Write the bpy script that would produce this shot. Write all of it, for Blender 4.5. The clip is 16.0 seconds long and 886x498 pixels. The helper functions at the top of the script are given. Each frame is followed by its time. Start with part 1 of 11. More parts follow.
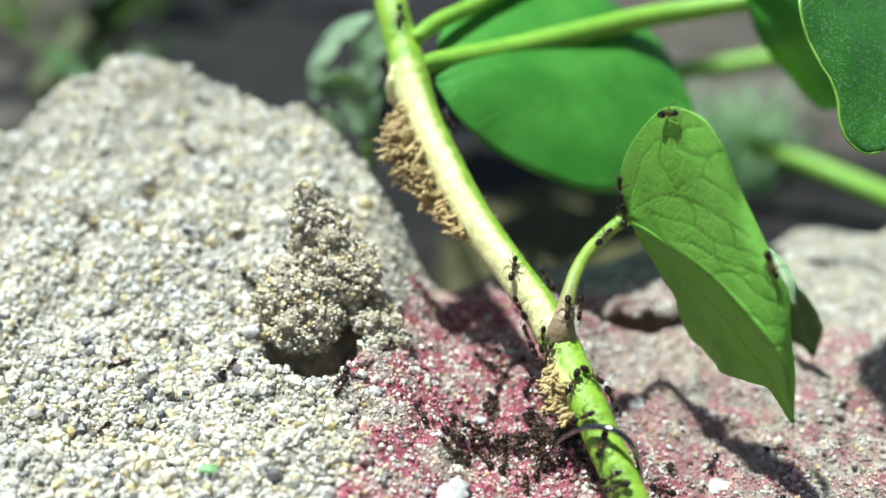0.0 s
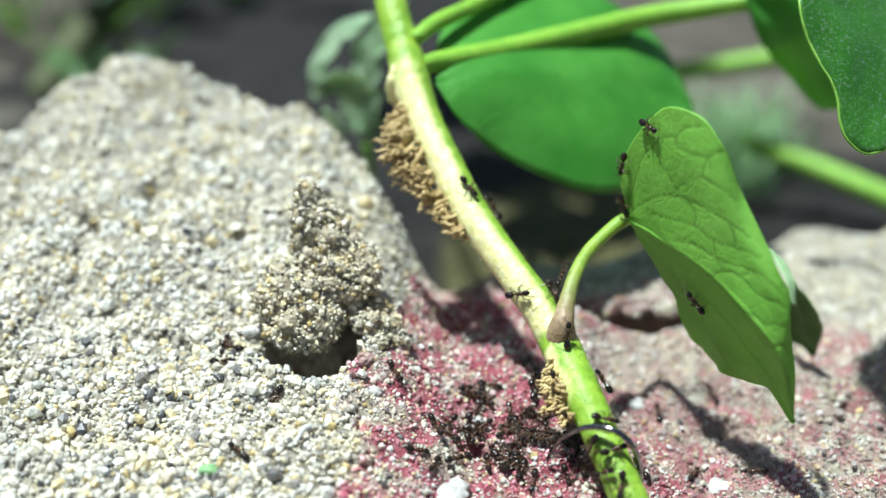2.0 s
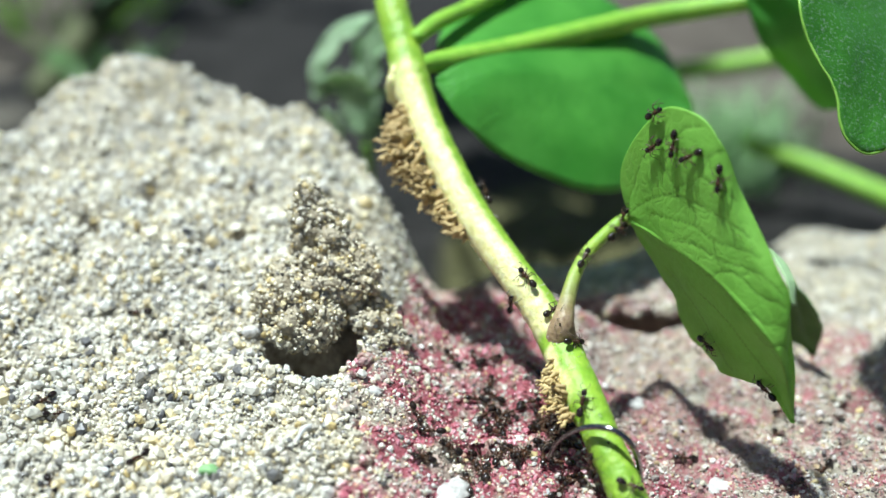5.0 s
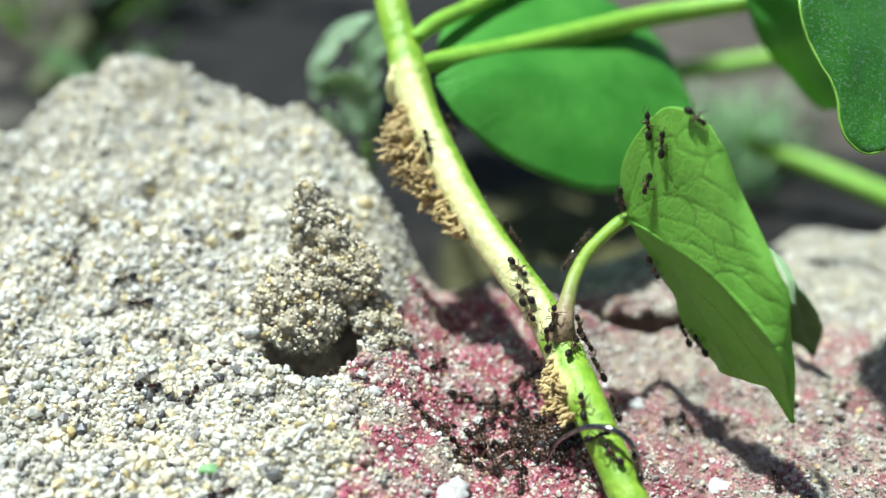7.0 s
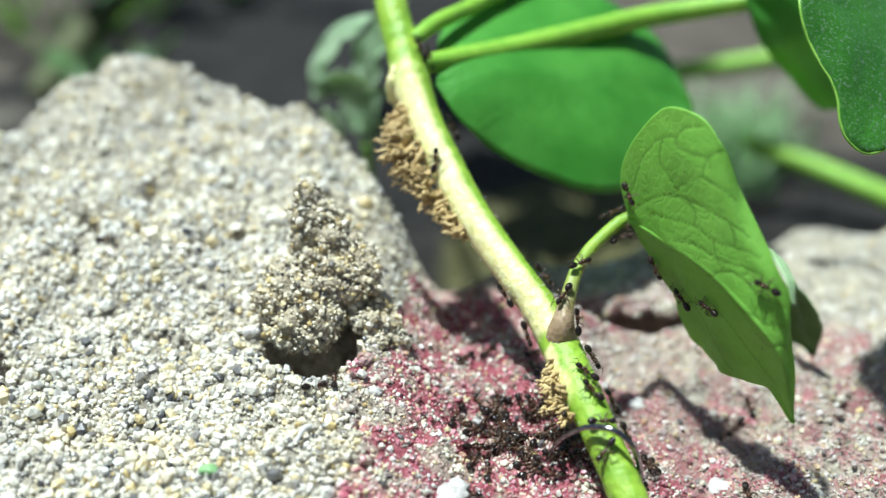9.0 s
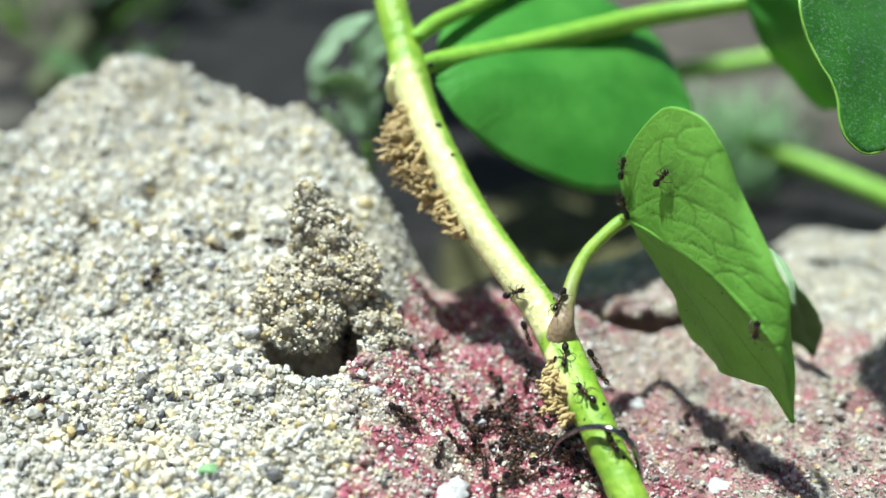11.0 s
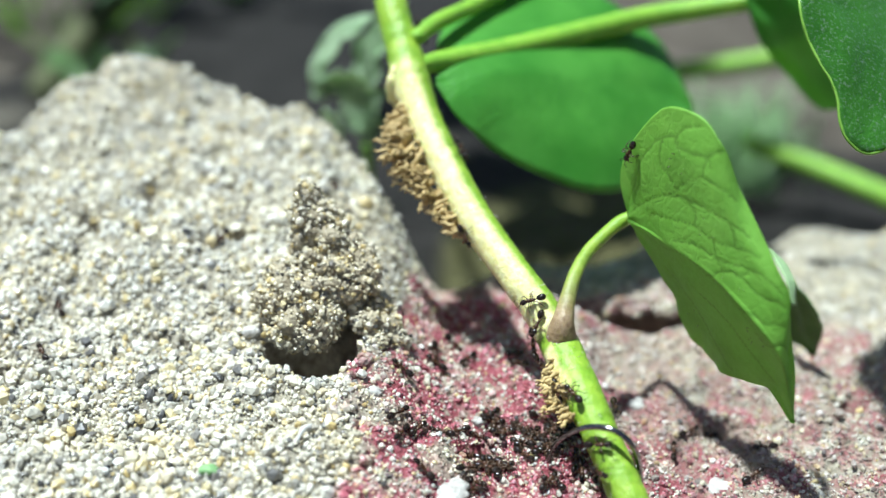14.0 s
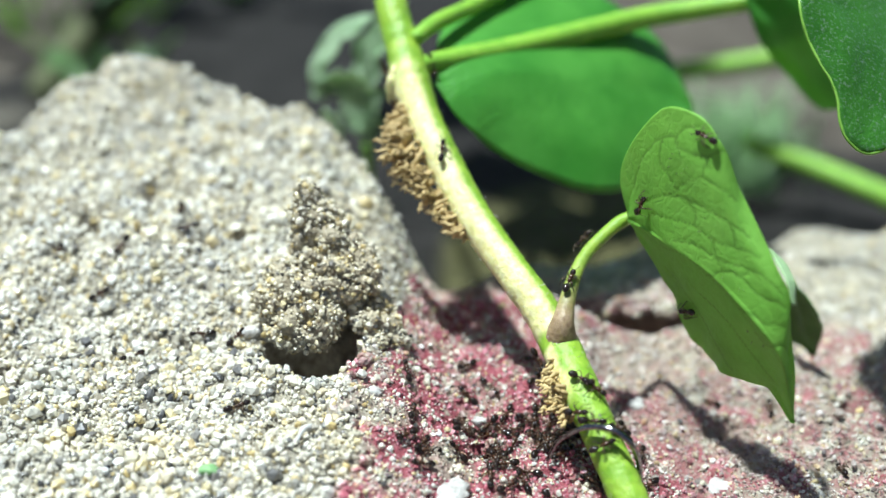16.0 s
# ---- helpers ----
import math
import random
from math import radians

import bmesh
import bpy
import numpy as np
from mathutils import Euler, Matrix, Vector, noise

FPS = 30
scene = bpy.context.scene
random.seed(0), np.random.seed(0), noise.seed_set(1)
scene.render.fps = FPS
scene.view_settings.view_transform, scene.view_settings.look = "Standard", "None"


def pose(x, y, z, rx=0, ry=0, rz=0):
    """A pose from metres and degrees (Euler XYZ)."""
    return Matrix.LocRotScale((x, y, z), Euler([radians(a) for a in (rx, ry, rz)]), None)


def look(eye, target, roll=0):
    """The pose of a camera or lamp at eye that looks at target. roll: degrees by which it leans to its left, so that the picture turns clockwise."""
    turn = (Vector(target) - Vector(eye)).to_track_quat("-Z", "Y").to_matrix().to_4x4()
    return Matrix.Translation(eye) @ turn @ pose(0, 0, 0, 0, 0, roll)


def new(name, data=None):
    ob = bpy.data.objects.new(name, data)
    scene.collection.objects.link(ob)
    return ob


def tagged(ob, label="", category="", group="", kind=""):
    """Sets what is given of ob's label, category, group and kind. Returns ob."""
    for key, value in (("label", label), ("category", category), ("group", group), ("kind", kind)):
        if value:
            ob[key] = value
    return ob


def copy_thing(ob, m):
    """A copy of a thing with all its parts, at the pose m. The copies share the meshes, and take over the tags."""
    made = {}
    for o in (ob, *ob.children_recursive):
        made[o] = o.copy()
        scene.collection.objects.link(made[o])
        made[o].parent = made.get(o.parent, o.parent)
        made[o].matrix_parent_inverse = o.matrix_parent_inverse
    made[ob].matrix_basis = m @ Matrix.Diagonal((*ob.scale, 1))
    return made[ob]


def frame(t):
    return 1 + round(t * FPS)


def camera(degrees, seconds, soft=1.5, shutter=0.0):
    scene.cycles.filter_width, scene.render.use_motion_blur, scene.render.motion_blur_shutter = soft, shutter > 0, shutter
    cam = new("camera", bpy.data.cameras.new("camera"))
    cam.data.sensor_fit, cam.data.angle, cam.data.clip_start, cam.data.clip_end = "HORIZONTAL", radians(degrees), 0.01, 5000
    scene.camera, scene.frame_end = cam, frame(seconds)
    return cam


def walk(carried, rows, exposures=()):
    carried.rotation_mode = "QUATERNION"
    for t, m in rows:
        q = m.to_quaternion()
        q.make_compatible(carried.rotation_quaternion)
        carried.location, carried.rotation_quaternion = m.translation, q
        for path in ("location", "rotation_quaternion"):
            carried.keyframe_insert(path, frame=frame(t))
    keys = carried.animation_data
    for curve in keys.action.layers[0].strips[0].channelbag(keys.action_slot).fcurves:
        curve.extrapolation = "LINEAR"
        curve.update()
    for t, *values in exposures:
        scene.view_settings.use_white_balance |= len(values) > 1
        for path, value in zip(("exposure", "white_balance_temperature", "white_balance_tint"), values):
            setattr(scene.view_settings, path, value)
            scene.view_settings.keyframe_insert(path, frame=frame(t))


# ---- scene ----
from mathutils.bvhtree import BVHTree

MM = 0.001
cam = camera(40, 16.0)
EYE = pose(0, 0, 0.090, 65, 0, 0)
walk(cam, [(0, EYE), (16.0, EYE)], exposures=[(0, 0.62), (16.0, 0.62)])
cam.data.dof.use_dof = True
cam.data.dof.focus_distance = 0.1445
cam.data.dof.aperture_fstop = 8.8

# ---- light ----
SUN_FROM = Vector((-0.26, 0.02, 0.96)).normalized()
world = bpy.data.worlds.new("sky")
scene.world = world
world.use_nodes = True
wn = world.node_tree.nodes
sky = wn.new("ShaderNodeTexSky")
sky.sky_type, sky.sun_disc = "NISHITA", False
sky.sun_elevation = math.asin(SUN_FROM.z)
sky.sun_rotation = math.atan2(SUN_FROM.x, SUN_FROM.y)
world.node_tree.links.new(sky.outputs["Color"], wn["Background"].inputs["Color"])
wn["Background"].inputs["Strength"].default_value = 0.050
sun = new("sun", bpy.data.lights.new("sun", "SUN"))
sun.data.energy, sun.data.angle, sun.data.color = 5.0, radians(2.2), (0.875, 1.0, 1.02)
sun.matrix_world = look(SUN_FROM, (0, 0, 0))


# ---- materials ----
def material(name):
    m = bpy.data.materials.new(name)
    m.use_nodes = True
    nt = m.node_tree
    return m, nt, nt.nodes["Principled BSDF"]


def add(nt, kind, **values):
    n = nt.nodes.new(kind)
    for k, v in values.items():
        n.inputs[k].default_value = v
    return n


def ramp(nt, fac, stops):
    r = nt.nodes.new("ShaderNodeValToRGB")
    e = r.color_ramp.elements
    while len(e) < len(stops):
        e.new(0.5)
    for el, (p, c) in zip(e, stops):
        el.position, el.color = p, (*c, 1)
    nt.links.new(fac, r.inputs["Fac"])
    return r.outputs["Color"]


def noise_tex(nt, scale, detail=4, rough=0.55, coord=None):
    n = add(nt, "ShaderNodeTexNoise", Scale=scale, Detail=detail, Roughness=rough)
    if coord is None:
        coord = nt.nodes.new("ShaderNodeNewGeometry").outputs["Position"]
    nt.links.new(coord, n.inputs["Vector"])
    return n.outputs["Fac"]


def mix(nt, fac, a, b, mode="MIX"):
    n = nt.nodes.new("ShaderNodeMix")
    n.data_type, n.blend_type = "RGBA", mode
    for sock, v in ((n.inputs[0], fac), (n.inputs[6], a), (n.inputs[7], b)):
        if isinstance(v, (int, float)):
            sock.default_value = v
        elif isinstance(v, tuple):
            sock.default_value = (*v, 1)
        else:
            nt.links.new(v, sock)
    return n.outputs[2]


def calc(nt, op, a, b=0.0, c=0.0):
    n = nt.nodes.new("ShaderNodeMath")
    n.operation = op
    for sock, v in zip(n.inputs, (a, b, c)):
        if isinstance(v, (int, float)):
            sock.default_value = v
        else:
            nt.links.new(v, sock)
    return n.outputs[0]


def smooth(nt, v, lo, hi):
    n = nt.nodes.new("ShaderNodeMapRange")
    n.interpolation_type = "SMOOTHSTEP"
    nt.links.new(v, n.inputs["Value"])
    n.inputs["From Min"].default_value, n.inputs["From Max"].default_value = lo, hi
    return n.outputs["Result"]


def bump(nt, bsdf, height, strength, distance):
    b = add(nt, "ShaderNodeBump", Strength=strength, Distance=distance)
    nt.links.new(height, b.inputs["Height"])
    nt.links.new(b.outputs["Normal"], bsdf.inputs["Normal"])
    return b


def paint_mask(nt):
    """Where the stone still carries its old red paint: a worn area with a ragged border."""
    pos = nt.nodes.new("ShaderNodeNewGeometry").outputs["Position"]
    sep = nt.nodes.new("ShaderNodeSeparateXYZ")
    nt.links.new(pos, sep.inputs[0])
    x, y = sep.outputs["X"], sep.outputs["Y"]
    wob = calc(nt, "MULTIPLY", calc(nt, "SUBTRACT", noise_tex(nt, 90, 5, 0.65, pos), 0.5), 0.034)
    xl = calc(nt, "ADD", x, wob)
    yl = calc(nt, "ADD", y, wob)
    slant = calc(nt, "MULTIPLY", calc(nt, "MAXIMUM", calc(nt, "SUBTRACT", y, 0.127), 0.0), 0.25)
    left = smooth(nt, calc(nt, "SUBTRACT", xl, slant), -0.0125, -0.0085)
    back = smooth(nt, yl, 0.164, 0.150)
    full = smooth(nt, xl, 0.042, 0.022)
    patch = smooth(nt, noise_tex(nt, 260, 8, 0.78, pos), 0.44, 0.59)
    chips = smooth(nt, noise_tex(nt, 520, 6, 0.75, pos), 0.66, 0.52)
    worn = smooth(nt, noise_tex(nt, 210, 6, 0.7, pos), 0.38, 0.49)
    some = calc(nt, "MAXIMUM", calc(nt, "MULTIPLY", full, worn), patch)
    for cx, cy, rx, ry, turn in ((0.0007, 0.1176, 0.0030, 0.0026, 10), (-0.0082, 0.1214, 0.0060, 0.0022, 0), (0.0255, 0.144, 0.009, 0.0060, 10)):
        # places where the paint has worn away altogether
        cs, sn = math.cos(radians(turn)), math.sin(radians(turn))
        dx, dy = calc(nt, "SUBTRACT", x, cx), calc(nt, "SUBTRACT", y, cy)
        u = calc(nt, "ADD", calc(nt, "MULTIPLY", dx, cs / rx), calc(nt, "MULTIPLY", dy, sn / rx))
        v = calc(nt, "ADD", calc(nt, "MULTIPLY", dx, -sn / ry), calc(nt, "MULTIPLY", dy, cs / ry))
        far = calc(nt, "SQRT", calc(nt, "ADD", calc(nt, "MULTIPLY", u, u), calc(nt, "MULTIPLY", v, v)))
        ragged = calc(nt, "ADD", far, calc(nt, "MULTIPLY", calc(nt, "SUBTRACT", noise_tex(nt, 330, 7, 0.75, pos), 0.5), 2.4))
        some = calc(nt, "MULTIPLY", some, calc(nt, "MULTIPLY_ADD", smooth(nt, ragged, 0.7, 1.2), 0.68, 0.32))
    return calc(nt, "MULTIPLY", calc(nt, "MULTIPLY", left, back), calc(nt, "MULTIPLY", some, chips))


def stone_material(name):
    m, nt, b = material(name)
    base = ramp(nt, noise_tex(nt, 700, 6, 0.7), [(0.3, (0.13, 0.11, 0.08)), (0.5, (0.36, 0.32, 0.25)), (0.7, (0.58, 0.53, 0.42))])
    red = ramp(nt, noise_tex(nt, 900, 5, 0.7), [(0.3, (0.14, 0.03, 0.035)), (0.55, (0.36, 0.09, 0.11)), (0.75, (0.55, 0.32, 0.35))])
    nt.links.new(mix(nt, paint_mask(nt), base, red), b.inputs["Base Color"])
    b.inputs["Roughness"].default_value = 0.75
    bump(nt, b, noise_tex(nt, 1500, 6, 0.7), 0.9, 0.0006)
    return m


def ground_material():
    """Sandy stone near by, dark soil round it, its colour also painted into pits as shade, patches of packed earth
    beyond; the borders are ragged.
    """
    m = stone_material("ground_stone")
    nt = m.node_tree
    b = nt.nodes["Principled BSDF"]
    stone = b.inputs["Base Color"].links[0].from_socket
    pos = nt.nodes.new("ShaderNodeNewGeometry").outputs["Position"]
    sep = nt.nodes.new("ShaderNodeSeparateXYZ")
    nt.links.new(pos, sep.inputs[0])
    rag = calc(nt, "MULTIPLY", calc(nt, "SUBTRACT", noise_tex(nt, 14, 5, 0.6, pos), 0.5), 0.12)

    def away(cx, cy, sx, sy):
        u = calc(nt, "DIVIDE", calc(nt, "SUBTRACT", sep.outputs["X"], cx), sx)
        v = calc(nt, "DIVIDE", calc(nt, "SUBTRACT", sep.outputs["Y"], cy), sy)
        return calc(nt, "ADD", calc(nt, "SQRT", calc(nt, "ADD", calc(nt, "MULTIPLY", u, u), calc(nt, "MULTIPLY", v, v))), rag)

    # low ground and deep pits take the soil colour, which paints their shade
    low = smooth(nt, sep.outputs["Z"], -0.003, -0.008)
    soil_or_shade_here = calc(nt, "MAXIMUM", low, smooth(nt, away(0.0, 0.12, 0.2, 0.2), 0.95, 1.05))
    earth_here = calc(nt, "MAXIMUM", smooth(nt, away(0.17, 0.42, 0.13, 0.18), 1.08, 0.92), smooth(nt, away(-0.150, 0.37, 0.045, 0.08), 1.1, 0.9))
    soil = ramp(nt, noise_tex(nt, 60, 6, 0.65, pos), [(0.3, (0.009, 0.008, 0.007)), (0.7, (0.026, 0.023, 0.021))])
    litter = ramp(nt, noise_tex(nt, 260, 6, 0.7, pos), [(0.3, (0.03, 0.03, 0.012)), (0.7, (0.13, 0.12, 0.05))])
    earth = ramp(nt, noise_tex(nt, 45, 6, 0.65, pos), [(0.3, (0.040, 0.032, 0.024)), (0.7, (0.15, 0.125, 0.10))])
    b.inputs["Specular IOR Level"].default_value = 0.2
    litter_here = smooth(nt, away(0.030, 0.212, 0.030, 0.046), 1.1, 0.9)
    litter_here = calc(nt, "MULTIPLY", litter_here, smooth(nt, sep.outputs["Z"], 0.004, 0.001))
    nt.links.new(mix(nt, litter_here, mix(nt, soil_or_shade_here, stone, mix(nt, earth_here, soil, earth)), litter), b.inputs["Base Color"])
    return m


def grain_material(name, painted):
    m, nt, b = material(name)
    isl = nt.nodes.new("ShaderNodeNewGeometry").outputs["Random Per Island"]
    col = ramp(nt, isl, [(0.0, (0.05, 0.05, 0.055)), (0.07, (0.22, 0.21, 0.20)), (0.13, (0.56, 0.53, 0.46)), (0.36, (0.74, 0.70, 0.58)),
                         (0.62, (0.78, 0.76, 0.71)), (0.80, (0.78, 0.71, 0.48)), (0.91, (0.62, 0.48, 0.22)), (1.0, (0.82, 0.82, 0.80))])
    col = mix(nt, 0.3, col, ramp(nt, noise_tex(nt, 2500, 3, 0.6), [(0.3, (0.45, 0.43, 0.40)), (0.7, (1, 1, 1))]), "MULTIPLY")
    red = ramp(nt, noise_tex(nt, 1300, 4, 0.7), [(0.3, (0.18, 0.04, 0.05)), (0.5, (0.50, 0.13, 0.17)), (0.72, (0.74, 0.50, 0.56))])
    keep = smooth(nt, calc(nt, "FRACT", calc(nt, "MULTIPLY", isl, 37.0)), 0.59, 0.51)
    col = mix(nt, 0.42, col, ramp(nt, noise_tex(nt, 140, 4, 0.6), [(0.34, (0.74, 0.78, 0.84)), (0.5, (1.0, 0.99, 0.97)), (0.66, (1.0, 0.91, 0.68))]), "MULTIPLY")
    if not painted:
        col = mix(nt, 0.6, col, (0.95, 0.86, 0.66), "MULTIPLY")
    if painted:
        col = mix(nt, calc(nt, "MULTIPLY", paint_mask(nt), keep), col, red)
        # brown dirt that has settled on the worn side
        sep = nt.nodes.new("ShaderNodeSeparateXYZ")
        nt.links.new(nt.nodes.new("ShaderNodeNewGeometry").outputs["Position"], sep.inputs[0])
        near = calc(nt, "MULTIPLY", smooth(nt, sep.outputs["X"], 0.008, 0.024), smooth(nt, sep.outputs["Y"], 0.152, 0.138))
        dirt = calc(nt, "MULTIPLY", near, smooth(nt, noise_tex(nt, 300, 7, 0.75), 0.42, 0.56))
        col = mix(nt, calc(nt, "MULTIPLY", dirt, 0.6), col, (0.15, 0.085, 0.075))
    nt.links.new(col, b.inputs["Base Color"])
    nt.links.new(calc(nt, "MULTIPLY_ADD", calc(nt, "FRACT", calc(nt, "MULTIPLY", isl, 53.0)), 0.45, 0.10), b.inputs["Roughness"])
    b.inputs["Specular IOR Level"].default_value = 0.65
    bump(nt, b, noise_tex(nt, 4000, 3, 0.6), 0.4, 0.0002)
    return m


def pebble_material():
    m, nt, b = material("sand_pebble")
    rnd = nt.nodes.new("ShaderNodeObjectInfo").outputs["Random"]
    col = ramp(nt, rnd, [(0.0, (0.22, 0.20, 0.18)), (0.15, (0.48, 0.44, 0.37)), (0.4, (0.70, 0.63, 0.46)), (0.65, (0.78, 0.74, 0.66)), (0.85, (0.66, 0.50, 0.24)), (1.0, (0.82, 0.80, 0.76))])
    col = mix(nt, 0.5, col, ramp(nt, noise_tex(nt, 1400, 5, 0.65), [(0.3, (0.5, 0.48, 0.45)), (0.7, (1, 1, 1))]), "MULTIPLY")
    nt.links.new(mix(nt, calc(nt, "MULTIPLY", paint_mask(nt), 0.7), col, (0.25, 0.05, 0.06)), b.inputs["Base Color"])
    b.inputs["Roughness"].default_value = 0.4
    bump(nt, b, noise_tex(nt, 2600, 4, 0.65), 0.6, 0.0003)
    return m


def leaf_material(name, dark, light, vein_scale, translucent=0.45, rough=0.42, speckle=0.0, pillow=0.10, relief=0.16):
    m, nt, b = material(name)
    pos = nt.nodes.new("ShaderNodeNewGeometry").outputs["Position"]
    n = noise_tex(nt, 130, 5, 0.6, pos)
    vor = nt.nodes.new("ShaderNodeTexVoronoi")
    vor.feature = "DISTANCE_TO_EDGE"
    vor.inputs["Scale"].default_value = vein_scale
    warp = mix(nt, 0.003, pos, noise_color(nt, 500, pos), "ADD")
    nt.links.new(warp, vor.inputs["Vector"])
    net = smooth(nt, vor.outputs["Distance"], 0.0, pillow)
    col = ramp(nt, n, [(0.35, dark), (0.65, light)])
    col = mix(nt, calc(nt, "MULTIPLY", calc(nt, "SUBTRACT", 1.0, net), 0.07), col, tuple(min(1, c * 1.7) for c in light))
    at = nt.nodes.new("ShaderNodeAttribute")
    at.attribute_name = "vein"
    col = mix(nt, calc(nt, "MULTIPLY", at.outputs["Fac"], 0.55), col, tuple(c * 0.45 for c in dark))
    if speckle:
        dots = smooth(nt, noise_tex(nt, 2600, 5, 0.7, pos), 0.52, 0.66)
        col = mix(nt, calc(nt, "MULTIPLY", dots, speckle), col, (0.55, 0.58, 0.56))
    nt.links.new(col, b.inputs["Base Color"])
    b.inputs["Roughness"].default_value = rough
    bp = bump(nt, b, calc(nt, "ADD", net, calc(nt, "MULTIPLY", noise_tex(nt, 2200, 3, 0.6, pos), 0.8)), relief, 0.0003)
    tr = nt.nodes.new("ShaderNodeBsdfTranslucent")
    nt.links.new(mix(nt, 0.5, col, (0.55, 0.85, 0.08), "MIX"), tr.inputs["Color"])
    nt.links.new(bp.outputs["Normal"], tr.inputs["Normal"])
    ms = nt.nodes.new("ShaderNodeMixShader")
    ms.inputs[0].default_value = translucent
    nt.links.new(b.outputs[0], ms.inputs[1])
    nt.links.new(tr.outputs[0], ms.inputs[2])
    nt.links.new(ms.outputs[0], nt.nodes["Material Output"].inputs["Surface"])
    return m


def noise_color(nt, scale, coord):
    n = add(nt, "ShaderNodeTexNoise", Scale=scale, Detail=2.0)
    nt.links.new(coord, n.inputs["Vector"])
    return n.outputs["Color"]


def stem_material(name, green_a, green_b, bark=0.0):
    """Green stem. The attribute bare (0 to 1) tells where the skin has worn to pale, corky tissue."""
    m, nt, b = material(name)
    pos = nt.nodes.new("ShaderNodeNewGeometry").outputs["Position"]
    col = ramp(nt, noise_tex(nt, 420, 4, 0.6, pos), [(0.3, green_a), (0.7, green_b)])
    if bark:
        at = nt.nodes.new("ShaderNodeAttribute")
        at.attribute_name = "bare"
        w = calc(nt, "ADD", at.outputs["Fac"], calc(nt, "MULTIPLY", calc(nt, "SUBTRACT", noise_tex(nt, 420, 6, 0.7, pos), 0.5), 1.1))
        pale = ramp(nt, noise_tex(nt, 1200, 4, 0.65, pos), [(0.25, (0.58, 0.46, 0.15)), (0.40, (0.76, 0.70, 0.30)), (0.7, (0.86, 0.83, 0.46))])
        col = mix(nt, smooth(nt, w, 0.15, 0.95), col, pale)
        spots = smooth(nt, noise_tex(nt, 650, 5, 0.7, pos), 0.60, 0.68)
        col = mix(nt, calc(nt, "MULTIPLY", calc(nt, "MULTIPLY", spots, at.outputs["Fac"]), 0.7), col, (0.30, 0.19, 0.08))
        br = nt.nodes.new("ShaderNodeAttribute")
        br.attribute_name = "brown"
        col = mix(nt, br.outputs["Fac"], col, ramp(nt, noise_tex(nt, 1500, 3, 0.6, pos), [(0.3, (0.22, 0.14, 0.07)), (0.7, (0.42, 0.30, 0.18))]))
    nt.links.new(col, b.inputs["Base Color"])
    b.inputs["Roughness"].default_value = 0.45
    b.inputs["Subsurface Weight"].default_value = 0.25
    b.inputs["Subsurface Radius"].default_value = (0.0012, 0.0016, 0.0005)
    b.inputs["Subsurface Scale"].default_value = 0.6
    bump(nt, b, noise_tex(nt, 1500, 5, 0.6, pos), 0.45, 0.0004)
    return m


def plain_material(name, a, b_, scale, rough=0.6, metal=0.0, height=0.3, dist=0.0002):
    m, nt, b = material(name)
    nt.links.new(ramp(nt, noise_tex(nt, scale, 5, 0.6), [(0.3, a), (0.7, b_)]), b.inputs["Base Color"])
    b.inputs["Roughness"].default_value, b.inputs["Metallic"].default_value = rough, metal
    bump(nt, b, noise_tex(nt, scale * 3, 4, 0.6), height, dist)
    return m


GROUND, CLUMP_STONE = ground_material(), plain_material("stuck_sand", (0.20, 0.16, 0.10), (0.58, 0.50, 0.36), 700, 0.85, 0, 0.9, 0.0006)
GRAIN, CLUMP_GRAIN = grain_material("sand_grain", True), grain_material("clump_grain", False)
LEAF_NEAR = leaf_material("leaf_underside", (0.20, 0.49, 0.065), (0.29, 0.63, 0.105), 520, 0.38, 0.5, 0.0, 0.2, 0.10)
LEAF_BIG = leaf_material("leaf_green", (0.055, 0.29, 0.035), (0.105, 0.40, 0.06), 420, 0.40, 0.38)
LEAF_TOP = leaf_material("leaf_glossy", (0.030, 0.14, 0.018), (0.055, 0.22, 0.03), 420, 0.35, 0.24, 0.24)
LEAF_DRY = leaf_material("leaf_withered", (0.24, 0.38, 0.21), (0.46, 0.58, 0.40), 300, 0.3, 0.6)
# low leaf: the shade it stands in is part of the colour
LEAF_LOW_SHADED = leaf_material("leaf_low_shaded", (0.022, 0.07, 0.012), (0.045, 0.12, 0.022), 300, 0.3, 0.5)
LEAF_PALE = leaf_material("weed_leaf_pale", (0.05, 0.12, 0.04), (0.12, 0.22, 0.08), 300, 0.3, 0.6)
# darker copy of the weed leaf, with shade put into its colour
LEAF_SHADE = leaf_material("weed_leaf_shade", (0.006, 0.035, 0.008), (0.014, 0.07, 0.016), 300, 0.2, 0.6)
LEAF_CURL = leaf_material("leaf_curl", (0.34, 0.50, 0.26), (0.50, 0.66, 0.42), 520, 0.4, 0.4)
VEIN = plain_material("leaf_vein", (0.15, 0.33, 0.035), (0.21, 0.42, 0.06), 500, 0.45)
STEM = stem_material("stem_skin", (0.17, 0.35, 0.025), (0.33, 0.50, 0.05), 1.0)
PETIOLE = stem_material("petiole_skin", (0.16, 0.38, 0.03), (0.27, 0.50, 0.05))
ROOT = plain_material("rootlet_bark", (0.25, 0.16, 0.055), (0.68, 0.51, 0.23), 420, 0.6)
ANT_DARK = plain_material("ant_shell", (0.006, 0.004, 0.003), (0.022, 0.012, 0.008), 2500, 0.13, 0, 0.15, 0.00005)
ANT_BROWN = plain_material("ant_thorax_shell", (0.025, 0.012, 0.006), (0.085, 0.034, 0.016), 2500, 0.25, 0, 0.15, 0.00005)
